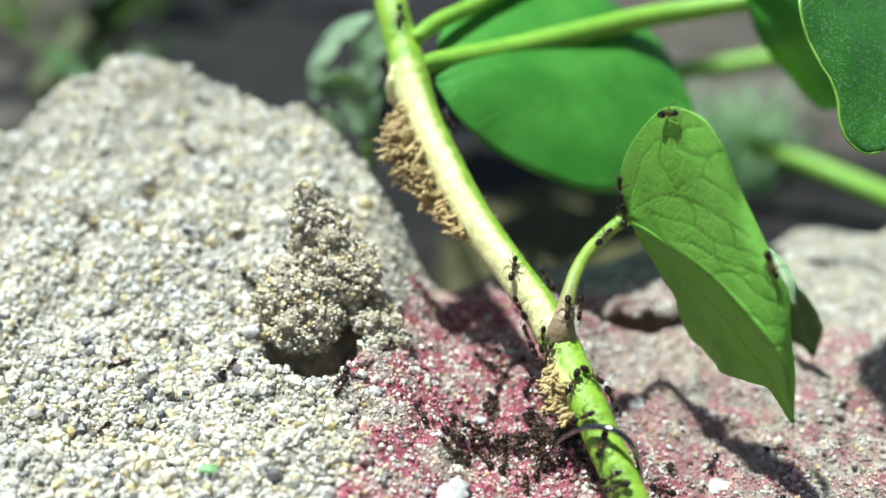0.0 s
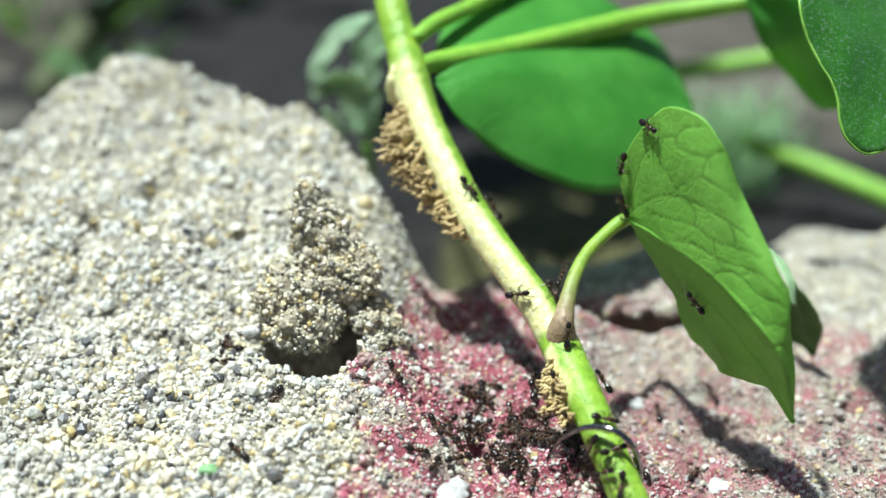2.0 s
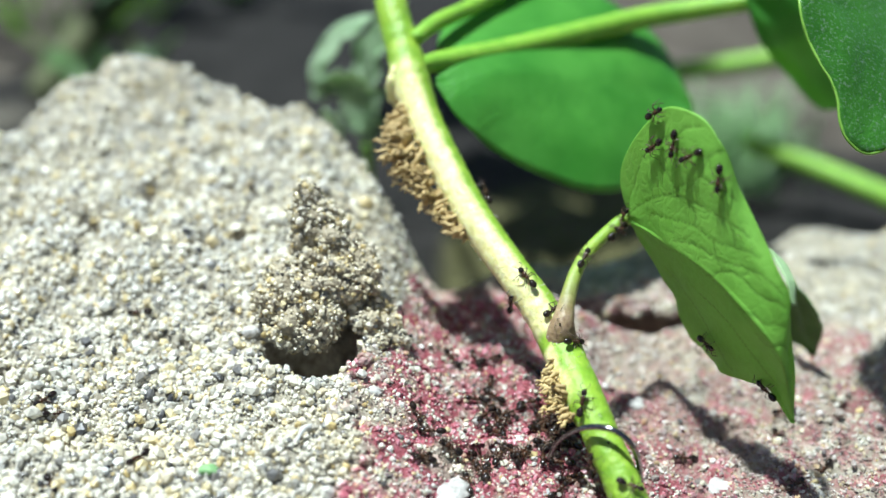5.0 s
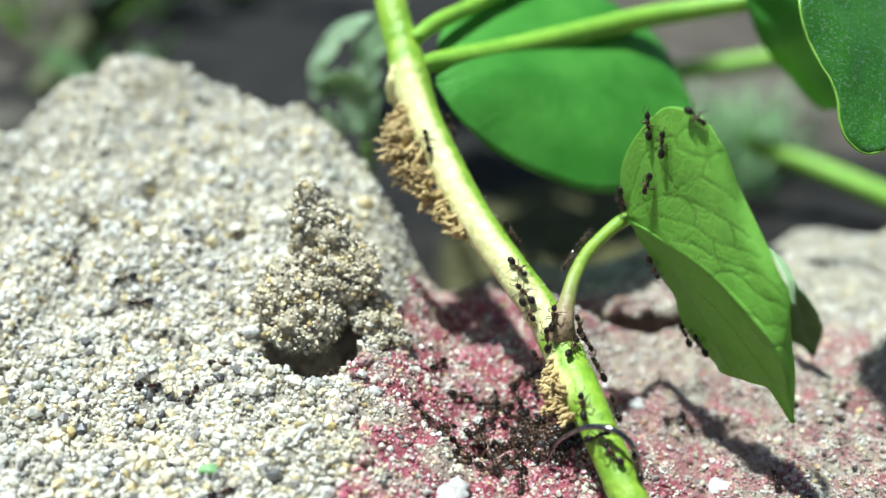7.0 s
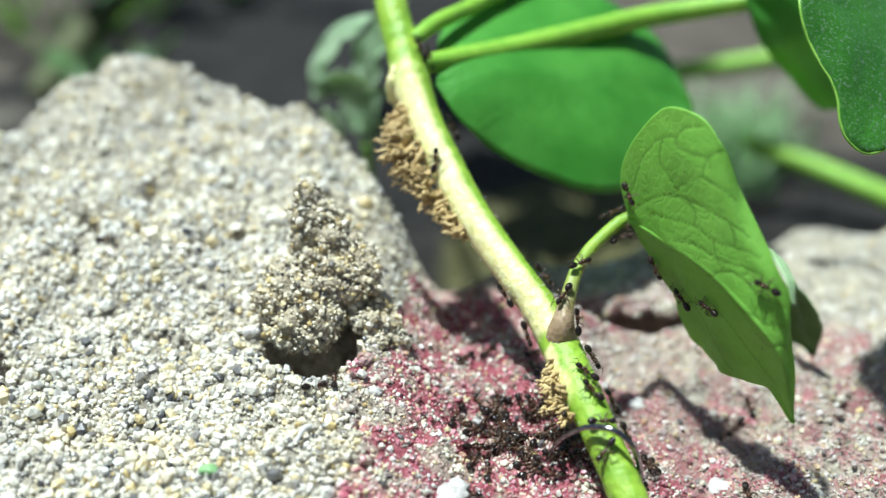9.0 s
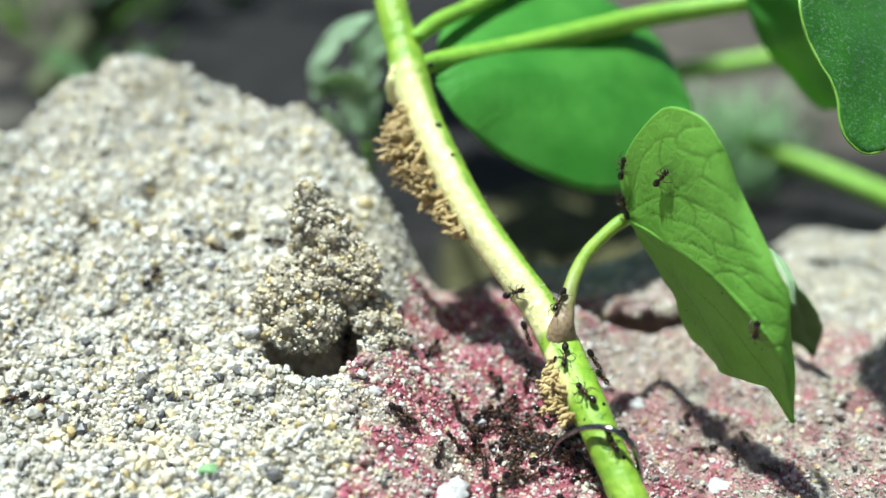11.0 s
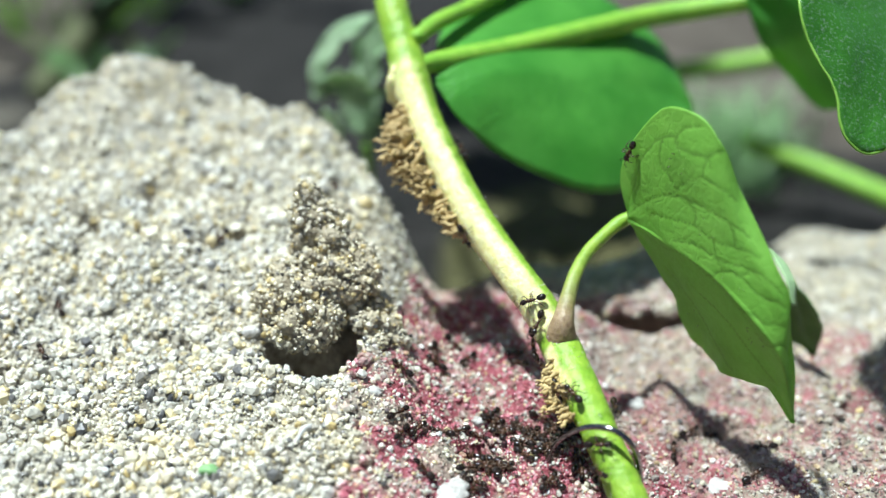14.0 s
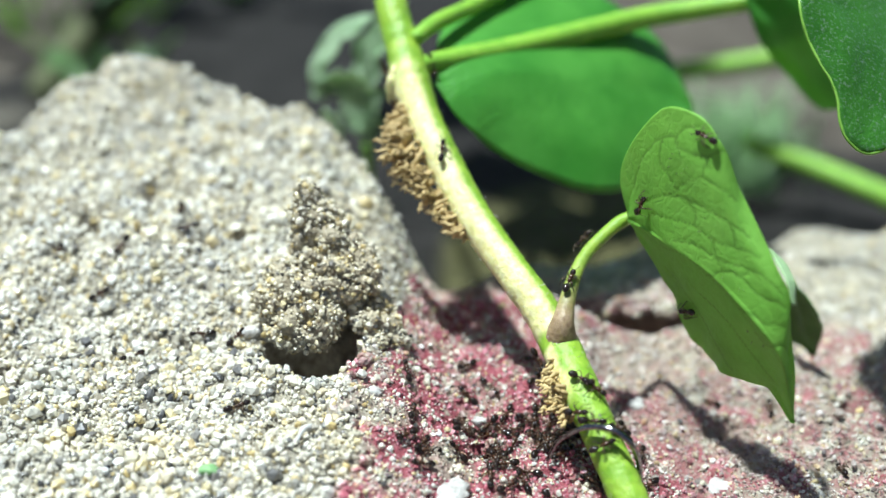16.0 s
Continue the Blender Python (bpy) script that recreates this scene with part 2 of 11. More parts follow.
ANT_LEG = plain_material("ant_leg_shell", (0.04, 0.022, 0.012), (0.10, 0.055, 0.03), 2500, 0.35, 0, 0.1, 0.00005)
WIRE = plain_material("wire_metal", (0.10, 0.10, 0.10), (0.32, 0.32, 0.33), 1800, 0.14, 1.0, 0.1, 0.0001)
FIBRE = plain_material("dry_fibre", (0.45, 0.44, 0.42), (0.7, 0.69, 0.66), 1500, 0.6)
PEBBLES = pebble_material()
MOSS = plain_material("green_flake", (0.10, 0.26, 0.08), (0.26, 0.46, 0.20), 900, 0.6)
GRASS = plain_material("grass_blade", (0.22, 0.44, 0.17), (0.50, 0.68, 0.40), 300, 0.5)
STALK = plain_material("dead_stalk", (0.04, 0.048, 0.018), (0.13, 0.14, 0.06), 200, 0.8)
PEBBLE = plain_material("quartz", (0.34, 0.31, 0.28), (0.70, 0.68, 0.64), 900, 0.5, 0, 0.6, 0.0005)

# ---- form helpers ----
rng = np.random.default_rng(7)


def hash2(ix, iy, seed):
    v = np.sin(ix * 127.1 + iy * 311.7 + seed * 74.7) * 43758.5453
    return v - np.floor(v)


def value_noise(x, y, seed=0):
    x, y = np.asarray(x, float), np.asarray(y, float)
    ix, iy = np.floor(x), np.floor(y)
    fx, fy = x - ix, y - iy
    fx, fy = fx * fx * (3 - 2 * fx), fy * fy * (3 - 2 * fy)
    a, b = hash2(ix, iy, seed), hash2(ix + 1, iy, seed)
    c, d = hash2(ix, iy + 1, seed), hash2(ix + 1, iy + 1, seed)
    return (a + (b - a) * fx) * (1 - fy) + (c + (d - c) * fx) * fy - 0.5


def step(v, lo, hi):
    u = np.clip((np.asarray(v, float) - lo) / (hi - lo), 0, 1)
    return u * u * (3 - 2 * u)


def pit(x, y, cx, cy, rx, ry, depth, turn=0.0):
    c, s = math.cos(radians(turn)), math.sin(radians(turn))
    u, v = (c * (x - cx) + s * (y - cy)) / rx, (-s * (x - cx) + c * (y - cy)) / ry
    return -depth * np.exp(-(u * u + v * v) ** 2)


def height(x, y):
    """Ground height in mm at x, y in mm: a boulder that rises to a hump on one side, flat painted stone on the other, soil behind."""
    x, y = np.asarray(x, float), np.asarray(y, float)
    xw = x + 5 * value_noise(x / 11, y / 11, 3)
    rise = 11 + 0.33 * (np.maximum(y, 60) - 118)
    ridge = np.interp(x, (-110, -66, -53, -40, -31, -20, -12, -2), (160, 168, 188, 186, 180, 174, 164, 152)) + 3 * value_noise(x / 5, 0.7, 6)
    top = 11 + 0.33 * np.maximum(0, ridge - 118)
    over = np.maximum(0, y - ridge)
    hump = np.where(y > ridge, top - over * over * 0.10 / (1 + over * 0.06) - over * 0.35, rise)
    edge = 4 - 0.10 * np.maximum(0, y - 135)
    wl = step(xw, edge, edge - 11)
    back = np.interp(x, (-10, 0, 8, 15, 26, 38, 60, 90), (158, 158, 157, 164, 175, 181, 186, 188)) + 6 * value_noise(x / 9, y / 14, 8)
    shelf = 8.5 + 0.17 * (np.clip(y, 70, 150) - 135) - 5.0 * step(x, 9, 30)
    flat = shelf + (-12 - shelf) * step(y, back, back + 7)
    z = np.maximum(hump, -10) * wl + flat * (1 - wl)
    near = step(y, 260, 200)
    z = z + near * (3.2 * value_noise(x / 17, y / 17, 1) + 2.7 * value_noise(x / 6, y / 6, 2) + 1.7 * value_noise(x / 2.4, y / 2.4, 4))
    z = z + (1 - near) * (9 * value_noise(x / 60, y / 60, 9) + 3 * value_noise(x / 17, y / 17, 10)) * step(y, 6000, 400)
    for p in PITS:
        z = z + pit(x, y, *p)
    reach = step(np.abs(x), 190, 95) * step(y, -70, 40)
    return -10 + (z + 10) * reach


# dents and cracks in the stone: x, y, half width, half depth, how deep, turn
PITS = ((25.4, 156.8, 7.8, 4.8, 17.0, 0), (19, 158, 2.6, 1.8, 5.0, 20), (4.6, 121.8, 2.7, 1.2, 5.0, 0), (-49, 127.5, 2.8, 1.0, 5.0, 8), (-34.5, 133, 3.2, 0.8, 3.5, -12),
        (-54.5, 129.5, 1.6, 0.9, 3.5, 0), (53, 136, 3.5, 1.2, 2.5, -8), (-48, 152, 1.8, 1.5, 3.0, 0), (-56, 152, 1.8, 1.5, 3.0, 0), (-41, 158, 1.5, 1.2, 3.0, 20),
        (-16.4, 131.2, 5.0, 4.7, 20.0, -4), (-12.0, 135.5, 1.7, 3.4, 9.0, 0), (-27, 150, 1.6, 1.0, 2.5, 0), (-20, 118, 1.2, 0.7, 2.5, 30), (36, 133, 2.4, 0.9, 3.0, 20))


def spline(points, n):
    """n points along a smooth curve through the given ones (any number of columns)."""
    p = np.asarray(points, float)
    p = np.vstack([2 * p[0] - p[1], p, 2 * p[-1] - p[-2]])
    out = []
    for u in np.linspace(0, len(p) - 3 - 1e-9, n):
        i, f = int(u), u - int(u)
        a, b, c, d = p[i:i + 4]
        out.append(0.5 * (2 * b + (c - a) * f + (2 * a - 5 * b + 4 * c - d) * f * f + (3 * b - a - 3 * c + d) * f ** 3))
    return np.array(out)


def mesh_object(name, verts, faces, mat, parent=None, label="", shade=True, attrs=None):
    me = bpy.data.meshes.new(name)
    me.from_pydata([tuple(v) for v in verts], [], [tuple(f) for f in faces])
    if shade:
        me.polygons.foreach_set("use_smooth", [True] * len(me.polygons))
    for key, values in (attrs or {}).items():
        me.attributes.new(key, "FLOAT", "POINT").data.foreach_set("value", values)
    me.materials.append(mat)
    ob = new(name, me)
    if parent:
        ob.parent = parent
    return tagged(ob, label) if label else ob


def tube_data(points, radii, sides=16, n=80, rough=0.0, seed=0, caps=True):
    """Verts (m) and faces of a tapered tube through points (mm); also, per vert, the place along it (0 to 1) and round it."""
    rows = spline([(*p, r) for p, r in zip(points, radii)], n)
    c, r = rows[:, :3], rows[:, 3]
    t = np.gradient(c, axis=0)
    t /= np.linalg.norm(t, axis=1)[:, None]
    ref = np.array([-1.0, -0.45, 0.2]) - t[0] * np.dot(t[0], [-1.0, -0.45, 0.2])
    verts, along, ang = [], [], []
    for i in range(n):
        ref = ref - t[i] * np.dot(ref, t[i])
        ref /= np.linalg.norm(ref)
        side = np.cross(t[i], ref)
        for k in range(sides):
            a = 2 * math.pi * k / sides
            rr = r[i] * (1 + rough * float(value_noise(i * 0.35 + seed, 3 * math.cos(a) + 9, seed) + value_noise(i * 1.1, 5 * math.sin(a) + 3, seed + 1)))
            verts.append(c[i] + rr * (math.cos(a) * ref + math.sin(a) * side))
            along.append(i / (n - 1))
            ang.append(a)
    faces = [(i * sides + k, i * sides + (k + 1) % sides, (i + 1) * sides + (k + 1) % sides, (i + 1) * sides + k) for i in range(n - 1) for k in range(sides)]
    if caps:
        faces += [tuple(range(sides))[::-1], tuple((n - 1) * sides + k for k in range(sides))]
    return np.array(verts) * MM, faces, np.array(along), np.array(ang)


SURFACES = []


def remember(ob):
    me = ob.data
    SURFACES.append((ob.name, BVHTree.FromPolygons([v.co[:] for v in me.vertices], [p.vertices[:] for p in me.polygons])))
    return ob


def tube(name, points, radii, mat, parent=None, label="", sides=16, n=80, rough=0.0, walkable=False, attrs=None):
    v, f, s, a = tube_data(points, radii, sides, n, rough, len(points))
    ob = mesh_object(name, v, f, mat, parent, label, attrs=attrs(s, a) if attrs else None)
    return remember(ob) if walkable else ob


def empty(name, label, category, group=""):
    return tagged(new(name), label, category, group)


def ball(centre, size, seed, n=10, rough=0.06):
    """Verts and faces of a slightly uneven ellipsoid, in mm."""
    v, f = [], []
    for i in range(n + 1):
        th = math.pi * i / n
        for k in range(2 * n):
            ph = math.pi * k / n
            d = np.array((math.cos(th), math.sin(th) * math.cos(ph), math.sin(th) * math.sin(ph)))
            v.append(np.array(centre) + d * size * (1 + rough * float(value_noise(d[0] * 3 + seed, d[1] * 3 + d[2], seed))))
    for i in range(n):
        for k in range(2 * n):
            f.append((i * 2 * n + k, (i + 1) * 2 * n + k, (i + 1) * 2 * n + (k + 1) % (2 * n), i * 2 * n + (k + 1) % (2 * n)))
    return np.array(v) * MM, f


def join(pieces):
    verts, faces, off = [], [], 0
    for v, f in pieces:
        verts.append(v)
        faces += [tuple(q + off for q in face) for face in f]
        off += len(v)
    return np.vstack(verts), faces


# ---- ground ----
def axis(lo, hi, fine, out, reach):
    mid = np.arange(lo, hi, fine)
    grow = np.geomspace(out, reach, 40)
    return np.concatenate([lo - grow[::-1], mid, hi + grow])


def build_ground():
    xs, ys = axis(-85, 85, 0.8, 2, 6.0e6), axis(70, 240, 0.8, 2, 6.0e6)
    gx, gy = np.meshgrid(xs, ys)
    gz = height(gx, gy)
    verts = np.stack([gx.ravel(), gy.ravel(), gz.ravel()], 1) * MM
    w, h = len(xs), len(ys)
    idx = np.arange(w * h).reshape(h, w)
    faces = np.stack([idx[:-1, :-1], idx[:-1, 1:], idx[1:, 1:], idx[1:, :-1]], -1).reshape(-1, 4)
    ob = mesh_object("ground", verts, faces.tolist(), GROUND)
    tagged(ob, "rough sandy stone with worn red paint, dark soil behind, shade painted in its pits", "ground", kind="structure")
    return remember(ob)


def ico():
    p = (1 + 5 ** 0.5) / 2
    v = np.array([(-1, p, 0), (1, p, 0), (-1, -p, 0), (1, -p, 0), (0, -1, p), (0, 1, p), (0, -1, -p), (0, 1, -p), (p, 0, -1), (p, 0, 1), (-p, 0, -1), (-p, 0, 1)])
    f = np.array([(0, 11, 5), (0, 5, 1), (0, 1, 7), (0, 7, 10), (0, 10, 11), (1, 5, 9), (5, 11, 4), (11, 10, 2), (10, 7, 6), (7, 1, 8),
                  (3, 9, 4), (3, 4, 2), (3, 2, 6), (3, 6, 8), (3, 8, 9), (4, 9, 5), (2, 4, 11), (6, 2, 10), (8, 6, 7), (9, 8, 1)])
    return v / np.linalg.norm(v[0]), f


def pebbles(centres, radii):
    """Verts and faces of many small uneven grains (mm in, m out)."""
    iv, jf = ico()
    n = len(centres)
    q = rng.normal(size=(n, 4))
    q /= np.linalg.norm(q, axis=1)[:, None]
    w, x, y, z = q.T
    rot = np.stack([1 - 2 * (y * y + z * z), 2 * (x * y - w * z), 2 * (x * z + w * y), 2 * (x * y + w * z), 1 - 2 * (x * x + z * z), 2 * (y * z - w * x),
                    2 * (x * z - w * y), 2 * (y * z + w * x), 1 - 2 * (x * x + y * y)], 1).reshape(n, 3, 3)
    shape = iv[None] * (1 + rng.uniform(-0.22, 0.22, (n, 12, 1))) * rng.uniform(0.6, 1.25, (n, 1, 3))
    v = np.einsum("nij,nkj->nki", rot, shape) * radii[:, None, None] + centres[:, None, :]
    f = jf[None] + (np.arange(n) * 12)[:, None, None]
    return v.reshape(-1, 3) * MM, f.reshape(-1, 3)


def build_grains():
    n = 112000
    y = 92 + 120 * rng.random(n) ** 1.2
    x = rng.uniform(-1, 1, n) * (y * 0.42 + 8)
    r = np.clip(rng.lognormal(-1.36, 0.48, n), 0.12, 1.0)
    r = r * (1 - 0.38 * step(x, -13, -6))
    z = height(x, y) + r * rng.uniform(-0.5, 0.9, n)
    hole = sum(pit(x, y, *p) for p in PITS)
    dirt = np.hypot(x - 6.5, y - 166.5) < 12
    keep = (z > -7) & (hole > -2.2) & ~(dirt & (rng.random(n) < 0.8))
    v, f = pebbles(np.stack([x, y, z], 1)[keep], r[keep])
    ob = mesh_object("sand_grains", v, f.tolist(), GRAIN, shade=False)
    tagged(ob, "loose cream, grey and ochre sand grains on the stone", "sand", kind="stuff")


def build_pebbles(ground):
    """Larger single pebbles among the grains, most of them on the near sand."""
    shapes = [ball((0, 0, 0), (1.0, 0.8, 0.65), 80 + k, 6, 0.7) for k in range(7)]
    meshes = []
    for v, f in shapes:
        me = bpy.data.meshes.new("pebble")
        me.from_pydata([tuple(q) for q in v], [], f)
        me.materials.append(PEBBLES)
        meshes.append(me)
    r = np.random.default_rng(31)
    for k in range(260):
        y = 96 + 52 * r.random() ** 1.3
        x = r.uniform(-0.40 * y, -7) if k % 5 else r.uniform(-7, 0.38 * y)
        size = r.uniform(0.45, 0.85) * (1.0 if x < -7 else 0.75)
        if float(sum(pit(x, y, *p) for p in PITS)) < -1.5:
            continue
        ob = new("pebble", meshes[k % 7])
        ob.parent = ground
        ob.matrix_basis = Matrix.LocRotScale(Vector((x, y, float(height(x, y)) + size * 0.2)) * MM, Euler(r.uniform(0, 6.28, 3).tolist()), (size, size, size))


def build_clump():
    """A crumbling lump of stuck sand on the slope of the boulder, undercut below."""
    base = empty("sand_clump", "crumbly upright turret of stuck pale sand on the stone slope", "sand clump")
    lumps = (((-17.1, 142.3, 31.2), 1.8), ((-17.8, 141.2, 28.9), 2.0), ((-15.4, 141.4, 29.2), 2.0), ((-13.4, 140.8, 28.0), 1.5), ((-17.1, 140.0, 26.4), 2.1), ((-14.3, 139.5, 25.7), 2.3), ((-11.7, 139.1, 25.2), 1.8), ((-16.8, 138.1, 23.7), 2.2), ((-13.3, 137.5, 23.0), 2.7), ((-10.2, 137.9, 23.4), 2.0), ((-20.3, 137.3, 22.8), 1.6), ((-18.5, 135.6, 21.1), 2.7), ((-15.1, 135.1, 20.6), 2.8), ((-11.7, 135.9, 21.3), 2.2), ((-9.5, 136.5, 21.9), 1.8), ((-21.4, 134.2, 19.8), 2.2), ((-17.8, 132.9, 18.6), 2.8), ((-14.7, 132.8, 18.5), 2.3), ((-19.8, 132.0, 17.7), 2.0), ((-17.0, 131.4, 17.2), 2.1), ((-18.6, 130.9, 16.6), 1.6), ((-15.6, 131.2, 16.9), 1.7), ((-16.4, 130.5, 16.2), 1.2), ((-9.4, 133.5, 17.3), 1.8), ((-7.1, 134.4, 16.6), 1.9), ((-5.8, 133.4, 15.2), 1.5), ((-8.7, 136.1, 18.1), 1.8), ((-8.1, 132.2, 16.0), 1.5))
    cores, spots = [], []
    for k, (c, r) in enumerate(lumps):
        v, f = ball(c, (r, r * 0.95, r * 0.9), 70 + k, 14)
        w = v / MM
        d = (w - np.array(c)) / r
        w = w + d * (r * (0.7 * value_noise(w[:, 0] * 0.5 + w[:, 2] * 0.4, w[:, 1] * 0.5 + w[:, 2] * 0.3 + k, 22) + 0.55 * value_noise(w[:, 0] * 1.3 + w[:, 2], w[:, 1] * 1.3 + w[:, 2] * 0.8, 23)))[:, None]
        cores.append((w * MM, f))
        n = int(r * r * 105)
        spots.append(w[rng.choice(len(w), n)] + rng.normal(0, 0.22, (n, 3)))
    for v, f in cores:
        mesh_object("lump", v, f, CLUMP_STONE, base)
    SURFACES.append(("clump_core", BVHTree.FromPolygons(*[q.tolist() if isinstance(q, np.ndarray) else q for q in join(cores)])))
    spots = np.vstack(spots)
    r = np.clip(rng.lognormal(-1.50, 0.38, len(spots)), 0.12, 0.6)
    v, f = pebbles(spots, r)
    tagged(mesh_object("sand_crust", v, f.tolist(), CLUMP_GRAIN, base, shade=False), kind="stuff")


def build_ledge():
    """The lip of a stone slab that overhangs a dark slot."""
    ledge = empty("stone_ledge", "rough red-stained stone lip over a dark slot", "stone")
    spots = []
    for k, (c, size) in enumerate((((22.9, 160.0, 7.2), (3.6, 3.6, 1.4)), ((25.9, 159.3, 7.8), (3.2, 3.8, 1.3)), ((29.2, 159.6, 8.0), (3.6, 4.0, 1.5)), ((32.2, 159.2, 8.1), (3.2, 3.8, 1.4)), ((35.8, 160.0, 7.2), (3.4, 3.6, 1.4)))):
        v, f = ball(c, size, 90 + k, 18, 0.9)
        mesh_object("block", v, f, GROUND, ledge)
        top = v[v[:, 2] > c[2] * MM - 0.0006] / MM
        spots.append(top[rng.choice(len(top), 700)] + rng.normal(0, 0.22, (700, 3)))
    spots = np.vstack(spots)
    v, f = pebbles(spots, np.clip(rng.lognormal(-1.5, 0.4, len(spots)), 0.12, 0.6))
    tagged(mesh_object("sand_crust", v, f.tolist(), GRAIN, ledge, shade=False), kind="stuff")


# ---- vine ----
def loft_leaf(name, mid, upper, lower, mat, parent, bulge=0.0, n=46, m=12, thick=0.22, label="", ripple=0.25, seed=0, rim=0.0, grooves=()):
    """A leaf blade spanned from its midrib to its two margins (points in mm from stalk to tip), with sunken veins along the given ways."""
    a, b, c = spline(mid, n), spline(upper, n), spline(lower, n)
    rows = []
    for i in range(n):
        row = []
        for k in range(-m, m + 1):
            e = b[i] if k > 0 else c[i]
            u = abs(k) / m
            row.append(a[i] + (e - a[i]) * u)
        rows.append(row)
    g = np.array(rows)
    du, dv = np.gradient(g, axis=0), np.gradient(g, axis=1)
    nor = np.cross(du, dv)
    ln = np.linalg.norm(nor, axis=2)
    nor = nor / np.maximum(ln, 1e-6)[..., None]
    k = np.abs(np.arange(-m, m + 1)) / m
    s = np.linspace(0, 1, n)
    arch = bulge * np.sin(np.pi * k)[None, :] * np.sin(np.pi * s)[:, None] ** 0.6
    wave = ripple * value_noise(s[:, None] * 9 + seed, k[None, :] * 3 + np.where(np.arange(-m, m + 1) > 0, 5, 0)[None, :], 31 + seed)
    wave = wave + ripple * 1.6 * (k[None, :] ** 3) * value_noise(s[:, None] * 14, np.sign(np.arange(-m, m + 1))[None, :] * 3.0 + seed, 37)
    g = g + nor * (arch + wave)[..., None]
    w = 2 * m + 1
    marks = None
    if grooves:
        # sunken veins with the blade swelling between them
        kk = np.arange(-m, m + 1) / m
        fine = np.vstack([spline([(s0, k0, 0) for s0, k0 in way], 60) for way in grooves])
        fi, fj = np.clip(fine[:, 0], 0, 1) * (n - 1), (fine[:, 1] + 1) * m
        spots = g[np.round(fi).astype(int), np.clip(np.round(fj).astype(int), 0, w - 1)]
        d = np.full((n, w), 9.0)
        for q in spots:
            d = np.minimum(d, np.linalg.norm(g - q, axis=2))
        soft = 0.16 * value_noise(g[..., 0] / 1.1, g[..., 2] / 1.1, 51) + 0.07 * value_noise(g[..., 0] / 0.45, g[..., 2] / 0.45, 52)
        fade = np.where(kk > 0, 1.0, 0.45)[None, :]
        g = g + nor * (fade * (0.03 * (1 - np.exp(-d / 0.7)) - 0.045 * np.exp(-(d / 0.16) ** 2) + soft * 0.15))[..., None]
        marks = {"vein": np.exp(-(d / 0.15) ** 2).ravel().tolist()}
    faces = [(i * w + j, i * w + j + 1, (i + 1) * w + j + 1, (i + 1) * w + j) for i in range(n - 1) for j in range(w - 1)]
    ob = mesh_object(name, g.reshape(-1, 3) * MM, faces, mat, parent, label, attrs=marks)
    remember(ob)
    sol = ob.modifiers.new("thickness", "SOLIDIFY")
    sol.thickness, sol.offset = thick * MM, 0

    if rim:
        edge = [g[i, 0] for i in range(0, n, 3)]
        tube("leaf_rim", edge, [rim] * len(edge), VEIN, ob, "pale green thickened rim", 8, 80, 0.2)
    return ob


# veins of the near leaf: places along the midrib and across from it (1 = margin)
VEIN_WAYS = (((0.006, 0.4), (0.101, 0.383), (0.162, 0.383), (0.223, 0.383), (0.268, 0.433), (0.296, 0.5), (0.374, 0.633), (0.413, 0.667), (0.48, 0.75), (0.525, 0.833)),
             ((0.223, 0.383), (0.302, 0.4), (0.385, 0.433), (0.492, 0.55), (0.592, 0.75)),
             ((0.006, 0.667), (0.112, 0.633), (0.156, 0.75), (0.184, 0.783), (0.229, 0.8), (0.274, 0.8), (0.296, 0.867), (0.346, 0.933)),
             ((0.274, 0.8), (0.285, 0.733), (0.33, 0.733), (0.385, 0.783), (0.402, 0.75)),
             ((0.006, 0.317), (0.112, -0.217), (0.257, -0.017), (0.397, -0.033), (0.531, -0.033), (0.676, -0.083), (0.827, -0.017), (0.966, 0.417)),
             ((0.408, -0.05), (0.464, 0.083), (0.514, 0.183), (0.559, 0.25), (0.615, 0.483), (0.693, 0.7), (0.737, 0.8)),
             ((0.145, 0.233), (0.24, 0.217), (0.341, 0.25), (0.425, 0.267), (0.525, 0.417), (0.637, 0.733)),
             ((0.246, 0.067), (0.341, 0.117), (0.43, 0.15), (0.525, 0.267), (0.615, 0.483)),
             ((0.559, 0.25), (0.62, 0.283), (0.687, 0.433), (0.765, 0.75)),
             ((0.564, -0.05), (0.631, 0.033), (0.693, 0.1), (0.788, 0.533)),
             ((0.665, -0.117), (0.732, -0.117), (0.782, 0.15), (0.877, 0.617)),
             ((0.425, 0.267), (0.441, 0.167), (0.475, 0.1)),
             ((0.302, 0.4), (0.341, 0.333), (0.341, 0.25)),
             ((0.492, 0.55), (0.52, 0.517), (0.525, 0.417)),
             ((0.229, 0.8), (0.218, 0.633), (0.251, 0.517), (0.268, 0.433)),
             ((0.374, 0.633), (0.385, 0.783), (0.453, 1.0)),
             ((0.408, -0.35), (0.553, -0.317), (0.709, -0.467), (0.849, -0.583)),
             ((0.218, -0.583), (0.397, -0.583), (0.536, -0.667), (0.67, -0.867)))


